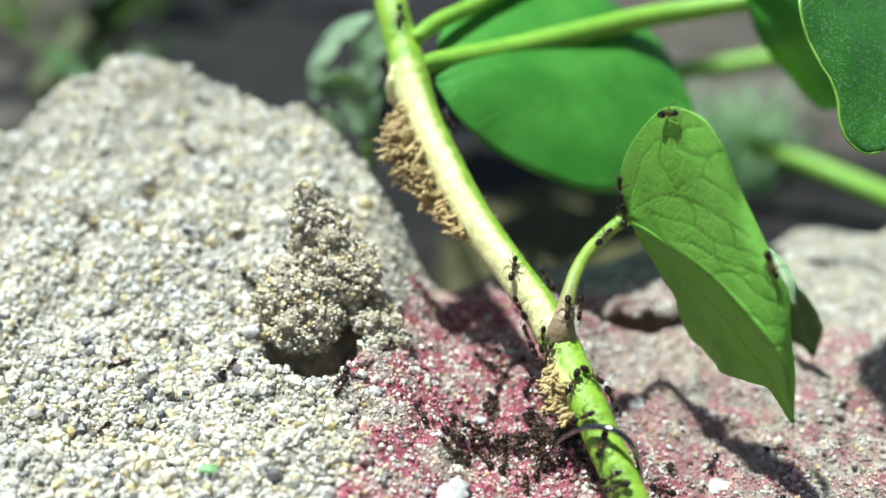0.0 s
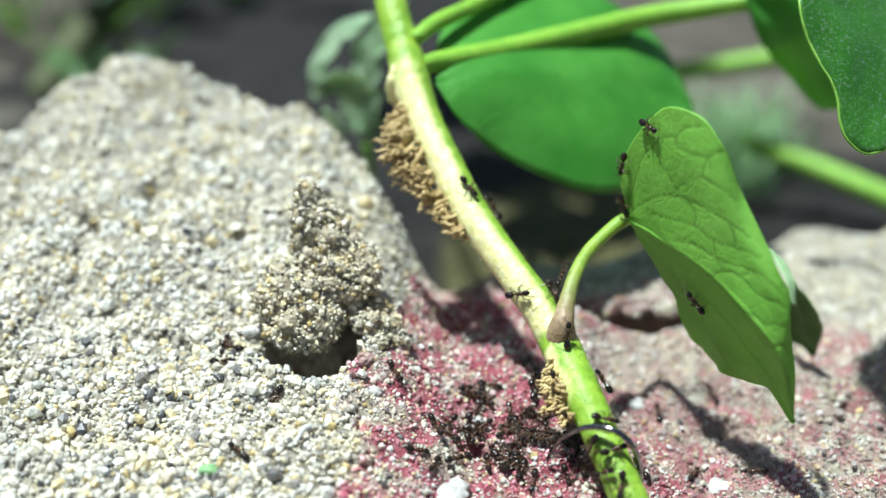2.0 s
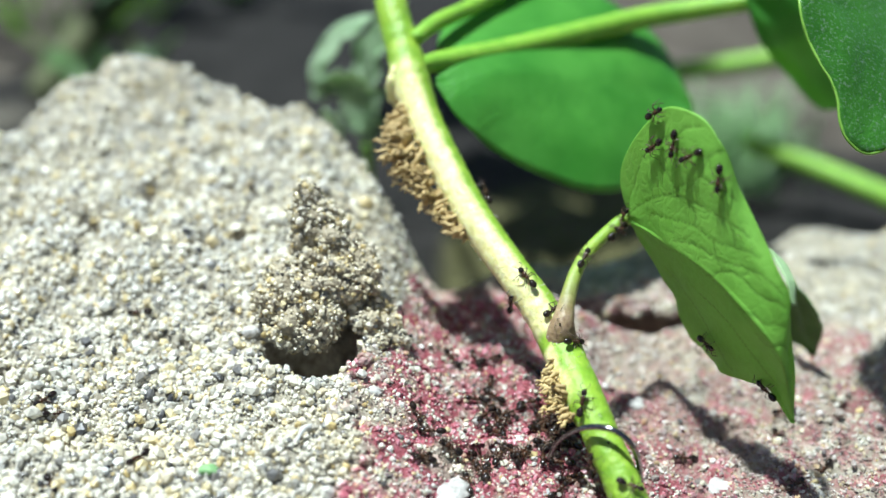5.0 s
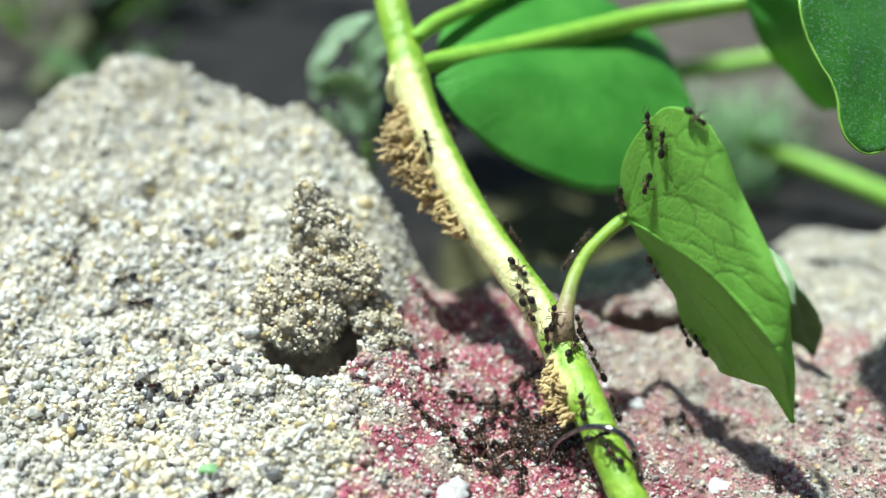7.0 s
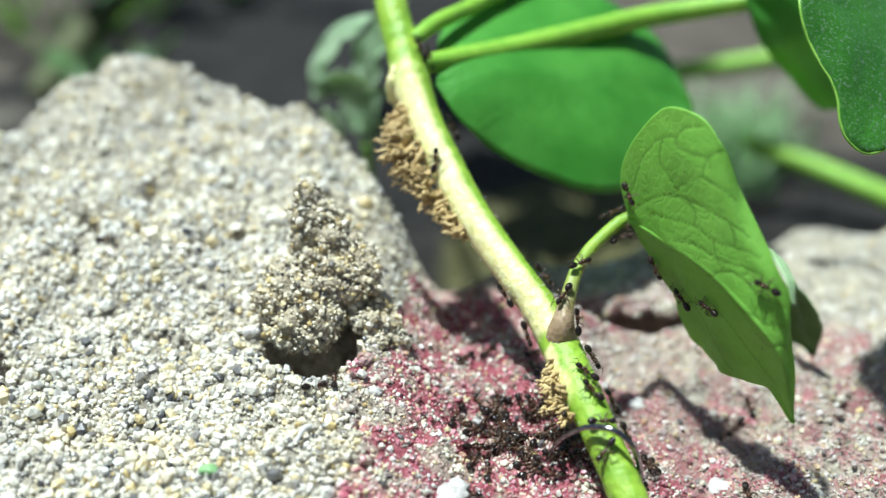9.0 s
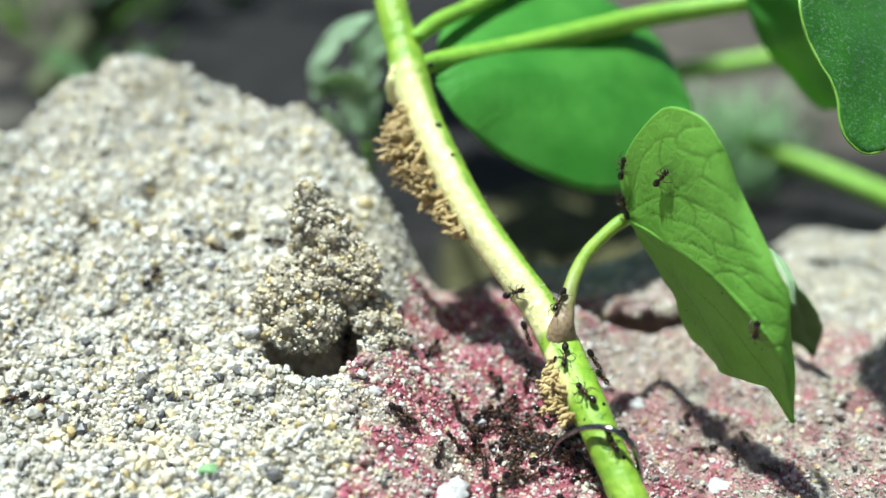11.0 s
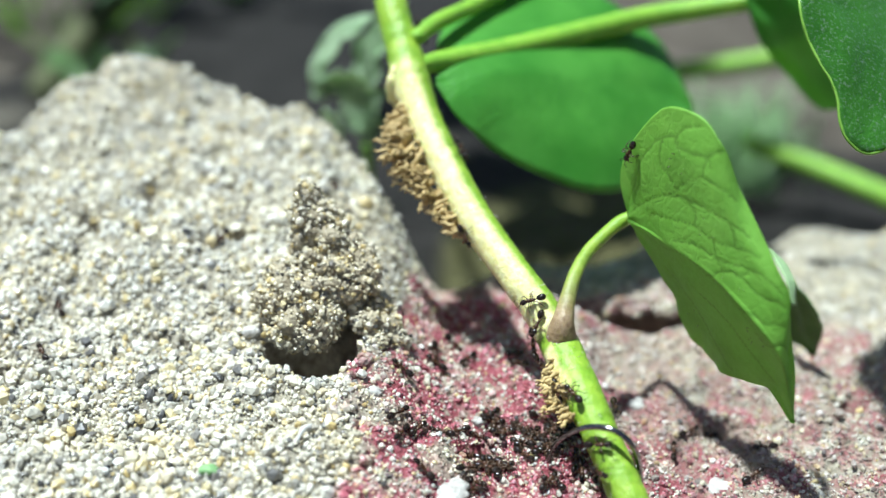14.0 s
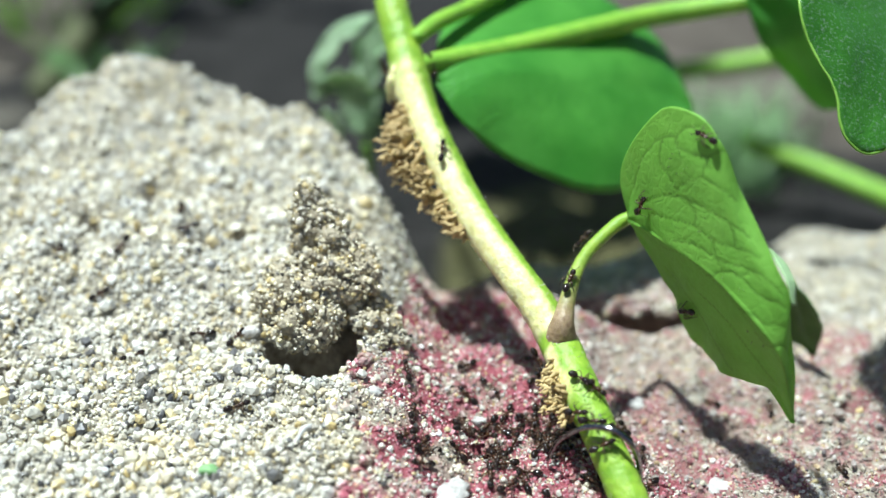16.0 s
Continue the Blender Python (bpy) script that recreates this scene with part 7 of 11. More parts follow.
    walk(ants[11], crawl_rows(((0, 12.3, 127.3, 18.7, -1, 2, 9), (0.1, 13.5, 127.2, 20.7, 7, 0, 6), (0.2, 15.1, 127.6, 20.8, 6, -1, -7), (0.3, 15.3, 127.4, 18.8, 1, 0, -9), (0.4, 15.5, 127.3, 16.2, 1, 0, -9), (0.5, 15.8, 127.1, 13.9, 1, -1, -9), (1, 15.8, 127.1, 13.9, 3, -8, 4), (1.125, 16.2, 126.2, 14.3, 4, -6, 5), (1.25, 17.4, 125.0, 15.6, 1, -7, 6), (1.375, 16.8, 123.2, 16.7, -1, -8, 4), (1.5, 16.9, 122.0, 17.1, -8, -3, 1), (1.6, 16.2, 123.6, 17.8, -3, 8, 3), (1.7, 15.6, 125.4, 18.6, -2, 6, 6), (1.8, 15.2, 126.4, 20.7, -2, 5, 7), (1.9, 14.7, 127.6, 21.3, -5, -6, -5), (2, 14.7, 126.0, 20.0, 1, 2, 9), (2.125, 15.6, 127.9, 21.7, 3, 7, 4), (2.25, 16.3, 130.4, 23.1, 3, 8, 4), (2.375, 17.3, 133.1, 24.5, 4, 8, 3), (2.5, 18.8, 135.9, 25.6, 5, 7, 3), (2.625, 19.3, 137.2, 26.4, 3, 6, 6), (2.75, 20.0, 138.0, 27.2, 4, 6, 5), (2.875, 20.5, 139.2, 28.0, 3, 7, 5), (3, 21.1, 140.2, 28.9, 7, 5, 3), (3.25, 21.8, 140.1, 29.3, 8, 0, 4), (3.5, 22.7, 140.1, 29.7, 8, -4, 1), (3.75, 22.3, 140.5, 29.6, -6, 6, -2), (4, 22.0, 140.8, 29.2, 8, 4, 1), (4.25, 22.1, 140.5, 29.4, 2, -9, 2), (4.5, 22.2, 139.9, 29.5, 4, -8, -2), (4.75, 22.5, 139.7, 29.3, 7, -4, -3), (5, 22.9, 139.5, 29.2, 9, 0, 0), (5.25, 22.9, 139.6, 29.4, 0, 6, 6), (5.5, 23.0, 140.0, 29.8, -2, 6, 7), (5.75, 22.8, 139.4, 30.5, -2, 2, 9), (6, 22.6, 139.5, 31.2, -2, 2, 9), (6.25, 22.6, 139.6, 31.5, -2, 2, 9), (6.5, 22.4, 139.8, 32.2, -1, 1, 9), (7, 22.5, 139.7, 31.8, 2, -2, -9), (7.25, 23.0, 138.9, 30.5, 4, -7, -4), (7.5, 23.9, 137.3, 29.8, 1, 3, -8), (7.75, 24.2, 136.5, 30.1, 4, -7, 4), (8, 24.6, 135.7, 30.5, 2, -5, 7), (8.5, 24.4, 136.3, 30.1, 0, 5, -7), (8.75, 24.2, 138.4, 28.4, -1, 6, -6), (9, 24.0, 139.4, 27.6, 2, -7, 5), (9.25, 23.7, 138.6, 28.2, -4, 3, 8), (9.5, 23.5, 140.2, 27.9, -3, 3, 8), (9.75, 23.3, 140.3, 28.3, -4, 2, 8), (10, 23.2, 140.3, 28.5, -2, 1, 9), (10.25, 23.2, 140.4, 29.2, 1, 2, 9), (10.5, 23.4, 140.3, 29.7, -5, -1, 8), (10.75, 22.8, 139.4, 30.5, -2, 2, 9), (11, 22.7, 139.4, 30.8, -2, 2, 9), (11.25, 22.6, 139.5, 31.2, -2, 2, 9), (11.5, 22.5, 139.7, 31.8, -1, 1, 9), (11.625, 23.5, 138.7, 33.2, 3, -6, 5), (11.75, 24.6, 135.4, 35.8, 3, -6, 5), (11.875, 25.8, 133.1, 37.8, 4, -6, 6), (12, 27.1, 131.0, 39.7, -1, 1, 9), (12.125, 25.8, 133.0, 38.5, -4, 7, -4), (12.25, 24.8, 134.9, 37.5, -4, 7, -4), (12.375, 23.6, 137.1, 36.2, -4, 7, -4), (12.5, 22.4, 139.5, 35.0, 0, 1, -9), (12.6, 22.5, 139.4, 33.4, 1, 0, -9), (12.7, 22.7, 139.4, 31.7, 1, -1, -9), (12.8, 23.1, 139.8, 29.8, -1, -5, -7), (12.9, 22.5, 139.7, 29.3, -7, 6, -2), (13, 22.2, 140.8, 29.3, -8, -4, -1), (13.125, 21.1, 139.7, 28.3, -4, -7, -5), (13.25, 20.4, 138.2, 27.2, -5, -6, -4), (13.375, 19.1, 137.0, 26.4, -4, -7, -5), (13.5, 18.4, 135.3, 25.3, -5, -7, -3), (13.6, 16.7, 131.6, 23.8, -4, -7, -4), (13.7, 15.2, 128.6, 21.9, -6, -2, -6), (13.8, 13.7, 129.8, 21.3, -3, 8, -2), (13.9, 13.5, 132.9, 21.2, -4, 8, -1), (14, 11.0, 135.7, 20.2, -3, 7, -4), (14.1, 12.9, 134.1, 20.4, 4, -8, 2), (14.2, 13.3, 131.0, 21.3, 2, -9, 2), (14.3, 13.9, 129.5, 21.3, 3, -7, 4), (14.4, 14.6, 128.9, 22.4, 1, 5, 7), (14.5, 14.3, 131.4, 23.8, 3, 6, 6), (14.75, 15.6, 129.8, 22.0, 4, -5, -6), (15, 16.1, 128.2, 20.3, 1, -6, -7), (15.25, 16.0, 128.7, 20.9, 0, 6, 7), (15.5, 16.1, 129.4, 21.5, 0, 6, 6), (15.75, 15.6, 130.3, 23.0, -2, 4, 8), (16, 15.3, 131.1, 24.5, 4, 7, 4))))
    walk(ants[12], crawl_rows(((0, 12.6, 125.6, 17.5, 4, 3, 7), (0.25, 13.8, 125.0, 18.2, 8, -3, 2), (0.5, 15.2, 124.7, 18.3, -6, 6, 3), (0.6, 15.0, 126.0, 19.6, -1, 6, 6), (0.7, 14.8, 127.1, 20.7, 1, 7, 5), (0.8, 15.1, 127.8, 21.1, 7, 4, -4), (0.9, 16.2, 127.8, 20.0, 5, 1, -8), (1, 16.9, 127.9, 18.4, -1, 4, 8), (1.1, 15.4, 127.9, 20.3, -5, -1, 7), (1.2, 15.1, 127.6, 20.9, -1, -4, -8), (1.3, 15.3, 127.4, 18.8, 1, 0, -9), (1.4, 15.5, 127.3, 16.2, 1, 0, -9), (1.5, 15.8, 127.1, 13.9, 1, -1, -9), (2, 15.8, 127.1, 13.9, -8, 3, 3), (2.125, 14.8, 127.6, 14.3, -8, 3, 3), (2.25, 13.3, 127.9, 14.9, -7, 2, 5), (2.375, 12.4, 128.3, 15.9, -6, 2, 6), (2.5, 11.5, 128.6, 16.5, -2, 4, 8), (2.75, 11.6, 127.7, 17.5, 3, -6, 6), (3, 12.3, 127.0, 18.3, -2, 9, 2), (3.25, 11.5, 128.2, 17.6, -3, 7, -4), (3.5, 11.2, 129.5, 16.8, -5, 1, 7), (3.75, 10.9, 129.4, 17.6, -2, -1, 9), (4, 10.8, 129.3, 18.3, 4, -5, -6), (4.25, 11.0, 129.0, 17.8, 6, -3, -6), (4.5, 11.8, 128.9, 17.5, 6, -3, -6), (4.75, 12.1, 128.5, 16.9, 3, -4, -7), (5, 12.2, 128.3, 16.5, 4, -2, -8), (5.25, 12.7, 128.2, 15.5, 6, 1, -7), (5.5, 13.4, 128.4, 15.0, 7, 0, -5), (5.75, 14.1, 128.1, 14.6, 7, -4, -3), (6, 14.9, 127.7, 14.4, 7, -5, -1), (6.25, 15.4, 127.3, 14.3, 7, -4, -4), (6.5, 15.8, 127.1, 13.9, 0, 0, 9), (6.6, 15.4, 127.3, 16.2, -1, 0, 9), (6.7, 15.4, 127.4, 18.7, -1, 0, 9), (6.8, 15.1, 127.5, 20.7, -5, 0, 7), (6.9, 13.9, 127.2, 20.8, -7, -3, -4), (7, 12.6, 126.8, 19.0, 0, 2, 9), (7.1, 13.9, 127.2, 20.8, 7, 3, 4), (7.2, 15.1, 127.5, 20.7, 5, 0, -7), (7.3, 15.4, 127.4, 18.7, 1, 0, -9), (7.4, 15.4, 127.3, 16.2, 1, 0, -9), (7.5, 15.8, 127.1, 13.9, -5, -5, -6), (7.75, 13.9, 125.8, 14.3, -6, -5, 5), (8, 12.9, 124.5, 16.6, 3, 2, 8), (8.125, 12.4, 126.1, 17.6, -2, 7, 5), (8.25, 12.0, 127.4, 18.6, -2, 7, 5), (8.375, 11.4, 129.1, 20.1, -3, 6, 6), (8.5, 10.5, 130.4, 21.4, 4, 2, 8), (8.75, 9.2, 131.6, 21.6, -6, 6, 1), (9, 7.8, 132.9, 21.9, -5, 4, 6), (9.25, 8.0, 132.8, 21.9, 6, -5, 4), (9.5, 8.1, 132.7, 22.0, 5, -4, 6), (9.75, 8.2, 132.6, 22.2, 5, -6, 4), (10, 8.3, 132.5, 22.2, 6, -6, 4), (10.25, 8.4, 132.4, 22.3, 5, -5, 5), (10.5, 8.5, 132.2, 22.4, 6, -5, 5), (10.75, 8.6, 132.2, 22.5, 6, -4, 5), (11, 8.8, 132.1, 22.6, 7, -4, 5), (11.25, 8.9, 132.0, 22.8, 7, -3, 4), (11.5, 9.1, 131.9, 22.8, 0, 3, 9), (11.625, 8.8, 133.8, 24.1, -1, 7, 5), (11.75, 8.7, 135.7, 25.5, -1, 8, 4), (11.875, 8.4, 137.9, 26.3, -1, 8, 4), (12, 8.1, 139.9, 27.4, -6, 3, 6), (12.25, 7.5, 140.3, 25.9, -3, 3, -8), (12.5, 7.0, 140.9, 24.4, 5, -6, -4), (12.6, 10.1, 137.0, 23.5, 4, -8, -2), (12.7, 12.1, 132.0, 22.5, 4, -8, -2), (12.8, 14.8, 127.9, 21.5, 8, -1, 5), (12.9, 16.6, 132.8, 24.6, 3, 7, 4), (13, 18.4, 138.3, 27.4, 6, 5, 3), (13.25, 16.9, 136.4, 26.4, -5, -7, -3), (13.5, 15.5, 134.3, 25.4, -4, -6, -5), (13.6, 15.0, 129.7, 22.8, -3, -6, -6), (13.7, 13.6, 130.3, 21.8, -5, 8, -1), (13.8, 11.6, 133.4, 23.2, -4, 8, 1), (13.9, 9.4, 137.7, 23.5, -5, 8, 1), (14, 7.0, 140.9, 24.4, -6, 6, 3), (14.125, 7.1, 140.1, 24.5, -4, -7, 4), (14.25, 5.2, 137.6, 26.0, -3, -7, 5), (14.375, 5.8, 137.1, 26.5, 4, -6, 5), (14.5, 5.9, 136.5, 26.9, -4, 6, 5), (14.75, 6.8, 138.4, 27.6, 3, 8, 3), (15, 7.5, 140.2, 28.2, 6, -3, -6), (15.125, 7.3, 138.9, 27.4, -2, -8, -3), (15.25, 6.9, 137.2, 27.0, -3, -7, -5), (15.375, 6.3, 136.2, 25.7, -2, -6, -6), (15.5, 6.1, 135.2, 24.7, -5, 5, 5), (15.625, 4.4, 137.8, 27.5, -3, 6, 6), (15.75, 2.9, 140.7, 30.2, -3, 6, 6), (15.875, 1.4, 143.6, 32.9, -3, 6, 6), (16, -0.1, 146.7, 35.4, 1, 7, 5))))
    walk(ants[13], crawl_rows(((0, 15.1, 120.9, 16.6, -5, -6, -5), (0.25, 15.4, 120.3, 16.4, 5, -7, -2), (0.5, 15.8, 119.8, 16.3, -1, -6, -6), (0.75, 16.9, 119.9, 16.3, 9, 3, -1), (1, 17.9, 120.4, 16.0, 3, -4, -7), (1.25, 18.6, 120.9, 15.7, 5, 6, -5), (1.5, 18.9, 121.7, 15.0, -4, 3, 7), (1.75, 18.7, 121.9, 15.5, -4, 3, 8), (2, 18.4, 122.0, 15.9, -6, 3, 6), (2.25, 17.9, 124.3, 16.6, -2, 8, 2), (2.5, 17.3, 126.6, 17.3, -2, 4, 8), (2.6, 16.5, 126.9, 18.8, -5, 2, 7), (2.7, 15.4, 127.3, 20.3, -4, 2, 8), (2.8, 14.9, 128.1, 21.6, 1, 6, 7), (2.9, 16.0, 129.5, 22.6, 4, 7, 4), (3, 16.6, 131.3, 23.5, -2, -7, -6), (3.1, 15.4, 129.2, 22.2, -3, -7, -5), (3.2, 15.1, 127.6, 20.8, 0, -5, -8), (3.3, 15.3, 127.4, 18.7, 1, 0, -9), (3.4, 15.4, 127.3, 16.2, 1, 0, -9), (3.5, 15.8, 127.1, 13.9, 2, -5, -7), (3.6, 15.6, 127.0, 15.7, -1, -1, 9), (3.7, 15.6, 126.8, 17.6, -1, 1, 9), (3.8, 15.0, 127.5, 19.6, -2, 2, 9), (3.9, 14.8, 127.9, 21.6, 0, 4, 8), (4, 15.3, 129.2, 23.1, 1, 7, 5), (4.25, 15.2, 128.3, 22.5, -2, -5, -7), (4.5, 14.8, 127.9, 21.5, -6, 5, -5), (4.75, 13.8, 129.5, 21.3, -4, 8, -2), (5, 13.7, 129.8, 21.3, -3, 8, -2), (5.25, 13.3, 130.7, 21.1, -3, 9, 1), (5.5, 13.1, 131.7, 21.6, 0, 9, 1), (5.75, 13.4, 132.8, 21.4, -2, 8, -3), (6, 12.4, 134.5, 20.4, -6, 6, -3), (6.25, 11.4, 134.9, 20.3, -7, 6, -1), (6.5, 11.0, 135.7, 20.2, -8, -1, -3), (6.625, 10.9, 134.8, 20.1, -3, -8, -1), (6.75, 9.8, 133.0, 19.8, -2, -9, 2), (6.875, 10.2, 131.4, 20.9, 2, -8, 4), (7, 10.4, 130.3, 21.1, 5, -5, -6), (7.25, 12.1, 131.6, 22.0, 6, 6, 2), (7.5, 13.5, 133.5, 22.2, 7, -4, -4), (7.625, 13.1, 132.4, 21.7, -1, -8, -3), (7.75, 13.1, 131.1, 21.4, -1, -8, -3), (7.875, 12.8, 130.1, 20.7, -2, -8, -4), (8, 12.6, 128.8, 20.4, -4, -6, -6), (8.25, 12.2, 129.5, 21.0, -3, 6, 6), (8.5, 11.7, 130.4, 21.9, 5, 6, 4), (8.6, 13.1, 129.4, 21.6, 7, -6, 0), (8.7, 14.8, 127.9, 21.5, 8, -1, 5), (8.8, 15.5, 129.3, 23.1, 2, 6, 6), (8.9, 16.1, 131.2, 24.5, 2, 7, 5), (9, 16.6, 133.3, 25.7, 8, 5, 0), (9.25, 16.3, 132.6, 25.4, -4, -8, -3), (9.5, 15.9, 132.1, 25.1, -4, -7, -4), (9.75, 15.6, 131.5, 24.7, -4, -7, -5), (10, 15.3, 131.0, 24.4, -4, -7, -5), (10.25, 15.1, 130.5, 24.0, -4, -6, -5), (10.5, 14.7, 129.9, 23.6, -4, -6, -5), (10.75, 14.4, 129.5, 23.3, -4, -6, -5), (11, 14.1, 129.0, 22.9, -4, -6, -5), (11.25, 13.9, 128.5, 22.5, -4, -6, -5), (11.5, 13.5, 128.2, 22.1, -3, -6, -6), (11.75, 14.9, 128.3, 21.7, 8, 2, -3), (12, 16.0, 128.9, 21.0, 1, 6, 7), (12.25, 16.1, 129.3, 21.6, 1, 6, 6), (12.5, 16.2, 129.8, 22.1, 1, 6, 6), (12.625, 16.6, 131.5, 23.2, 1, 7, 5), (12.75, 16.7, 133.4, 24.4, 0, 8, 5), (12.875, 16.7, 135.4, 25.5, 1, 8, 5), (13, 17.3, 137.1, 26.6, -5, -6, -4), (13.25, 16.0, 135.1, 25.7, -5, -7, -3), (13.5, 14.9, 133.4, 24.7, -3, -6, -6), (13.6, 14.7, 130.3, 23.2, 0, -8, -5), (13.7, 14.6, 127.9, 21.6, -5, 3, -7), (13.8, 13.3, 130.7, 21.0, -2, 9, -1), (13.9, 13.1, 133.8, 20.8, -4, 8, -1), (14, 11.0, 135.7, 20.2, -8, 2, -4), (14.125, 10.9, 134.4, 19.5, -1, -8, -4), (14.25, 10.5, 132.7, 18.8, 0, -9, -2), (14.375, 10.7, 130.9, 18.8, 1, -9, -1), (14.5, 10.8, 129.3, 18.3, 0, 0, -9), (14.75, 11.3, 128.6, 18.6, 5, -7, 2), (15, 11.9, 128.0, 18.8, -1, -4, -8), (15.5, 11.7, 128.0, 18.4, 0, -4, -8), (15.75, 11.5, 128.0, 16.9, 1, 1, -9), (16, 11.8, 128.2, 15.6, 3, -4, -7))))
    walk(ants[14], crawl_rows(((0, 17.2, 121.7, 16.9, 7, -3, -5), (0.125, 17.8, 121.3, 15.7, 4, -1, -8), (0.25, 18.6, 121.3, 13.7, 1, -2, -9), (0.375, 18.3, 120.6, 12.0, -1, -4, -8), (0.5, 18.3, 119.9, 10.6, 3, -8, 1), (0.75, 19.6, 117.5, 12.5, 1, -7, 5), (1, 18.7, 115.8, 13.3, -9, -1, 2), (1.25, 19.3, 117.1, 13.1, 4, 8, -1), (1.5, 20.2, 118.4, 13.0, 4, -3, -7), (1.75, 19.2, 119.2, 11.8, -5, 4, -6), (2, 18.3, 119.9, 10.6, -5, 4, -6), (2.5, 18.3, 119.9, 10.6, -8, -4, 3), (2.75, 16.5, 119.0, 11.3, -4, -5, 6), (3, 16.3, 117.1, 14.1, 7, -6, 0), (3.25, 16.3, 117.0, 13.9, 0, -5, -7), (3.5, 16.3, 116.8, 13.7, -8, 3, -2), (3.75, 16.0, 117.4, 14.1, -4, 7, 4), (4, 15.7, 118.0, 14.4, -6, 7, 1), (4.25, 15.7, 118.1, 14.6, 2, 3, 8), (4.5, 15.8, 118.2, 14.8, 3, 4, 8), (4.75, 15.9, 118.3, 15.1, 3, 4, 7), (5, 16.0, 118.5, 15.3, 2, 5, 7), (5.25, 16.0, 118.6, 15.5, 4, 4, 7), (5.5, 16.3, 118.8, 15.7, 4, 6, 6), (5.75, 16.3, 119.1, 15.9, 3, 7, 4), (6, 16.4, 119.3, 16.0, 5, 7, 4), (6.25, 16.6, 119.4, 16.1, 4, 7, 4), (6.5, 16.7, 119.6, 16.2, -7, 5, 4), (6.625, 16.3, 121.0, 16.9, -2, 8, 4), (6.75, 15.9, 122.4, 17.5, -2, 8, 3), (6.875, 15.5, 123.8, 18.0, -2, 8, 3), (7, 15.2, 125.3, 18.6, 4, 7, 3), (7.125, 14.1, 126.3, 18.4, -7, 6, -1), (7.25, 12.9, 127.2, 18.1, -6, 6, -2), (7.375, 12.1, 128.3, 17.8, -6, 7, -2), (7.5, 11.0, 129.4, 17.5, -3, 2, 8), (7.75, 10.7, 129.7, 17.7, -4, 7, 5), (8, 10.5, 130.1, 18.0, -1, 4, 8), (8.25, 10.2, 130.7, 18.5, -5, 6, 5), (8.5, 9.6, 131.3, 19.1, 5, -3, -7), (8.75, 10.2, 130.7, 18.5, 5, -6, -5), (9, 10.5, 130.1, 18.0, 1, -4, -8), (9.25, 10.6, 130.1, 18.0, 1, -4, -8), (9.5, 10.6, 130.1, 18.0, 1, -4, -8), (9.75, 10.6, 130.1, 18.0, 1, -4, -8), (10, 10.5, 130.1, 18.0, 1, -4, -8), (10.25, 10.5, 130.1, 18.0, 1, -4, -8), (10.5, 10.5, 130.1, 18.0, 1, -4, -8), (10.75, 10.5, 130.1, 18.0, 1, -4, -8), (11, 10.5, 130.1, 18.0, 1, -4, -8), (11.25, 10.5, 130.1, 18.0, 1, -4, -8), (11.5, 10.5, 130.1, 18.0, 1, -4, -8), (12, 10.5, 130.1, 18.0, -1, 4, 8), (12.125, 10.7, 131.5, 18.7, 0, 9, 2), (12.25, 10.6, 132.9, 18.8, 0, 9, 3), (12.375, 10.8, 134.4, 19.6, 1, 8, 4), (12.5, 11.0, 135.7, 20.2, 2, 5, 7), (12.625, 11.1, 135.0, 20.4, 3, -6, 6), (12.75, 12.3, 133.5, 22.4, 0, -8, 4), (12.875, 11.1, 131.5, 22.0, -3, -8, 0), (13, 11.3, 130.9, 22.3, 8, -4, -1), (13.25, 10.9, 130.1, 21.2, -2, -4, -8), (13.5, 10.8, 129.6, 19.9, 5, -7, -2), (13.75, 11.1, 129.3, 20.0, 6, -6, 1), (14, 11.5, 128.9, 20.0, -4, -6, -6), (14.125, 13.6, 126.8, 18.4, 6, -6, -3), (14.25, 15.6, 124.2, 17.5, 6, -6, -4), (14.375, 17.7, 122.1, 15.8, 5, -6, -4), (14.5, 19.5, 119.8, 14.1, 3, -4, -8), (14.625, 19.1, 120.8, 14.7, -3, 7, 4), (14.75, 18.8, 121.9, 15.3, -2, 7, 4), (14.875, 18.4, 122.9, 16.0, -3, 7, 4), (15, 18.0, 124.0, 16.5, -5, 4, 7), (15.25, 17.2, 125.5, 15.1, -4, 6, -5), (15.5, 15.8, 127.1, 13.9, -4, 0, -8), (15.625, 16.7, 125.4, 14.2, 5, -7, 3), (15.75, 17.6, 124.4, 14.9, 1, -8, 4), (15.875, 17.1, 121.6, 16.2, -1, -9, 3), (16, 17.3, 120.1, 16.2, 6, -2, -6))))
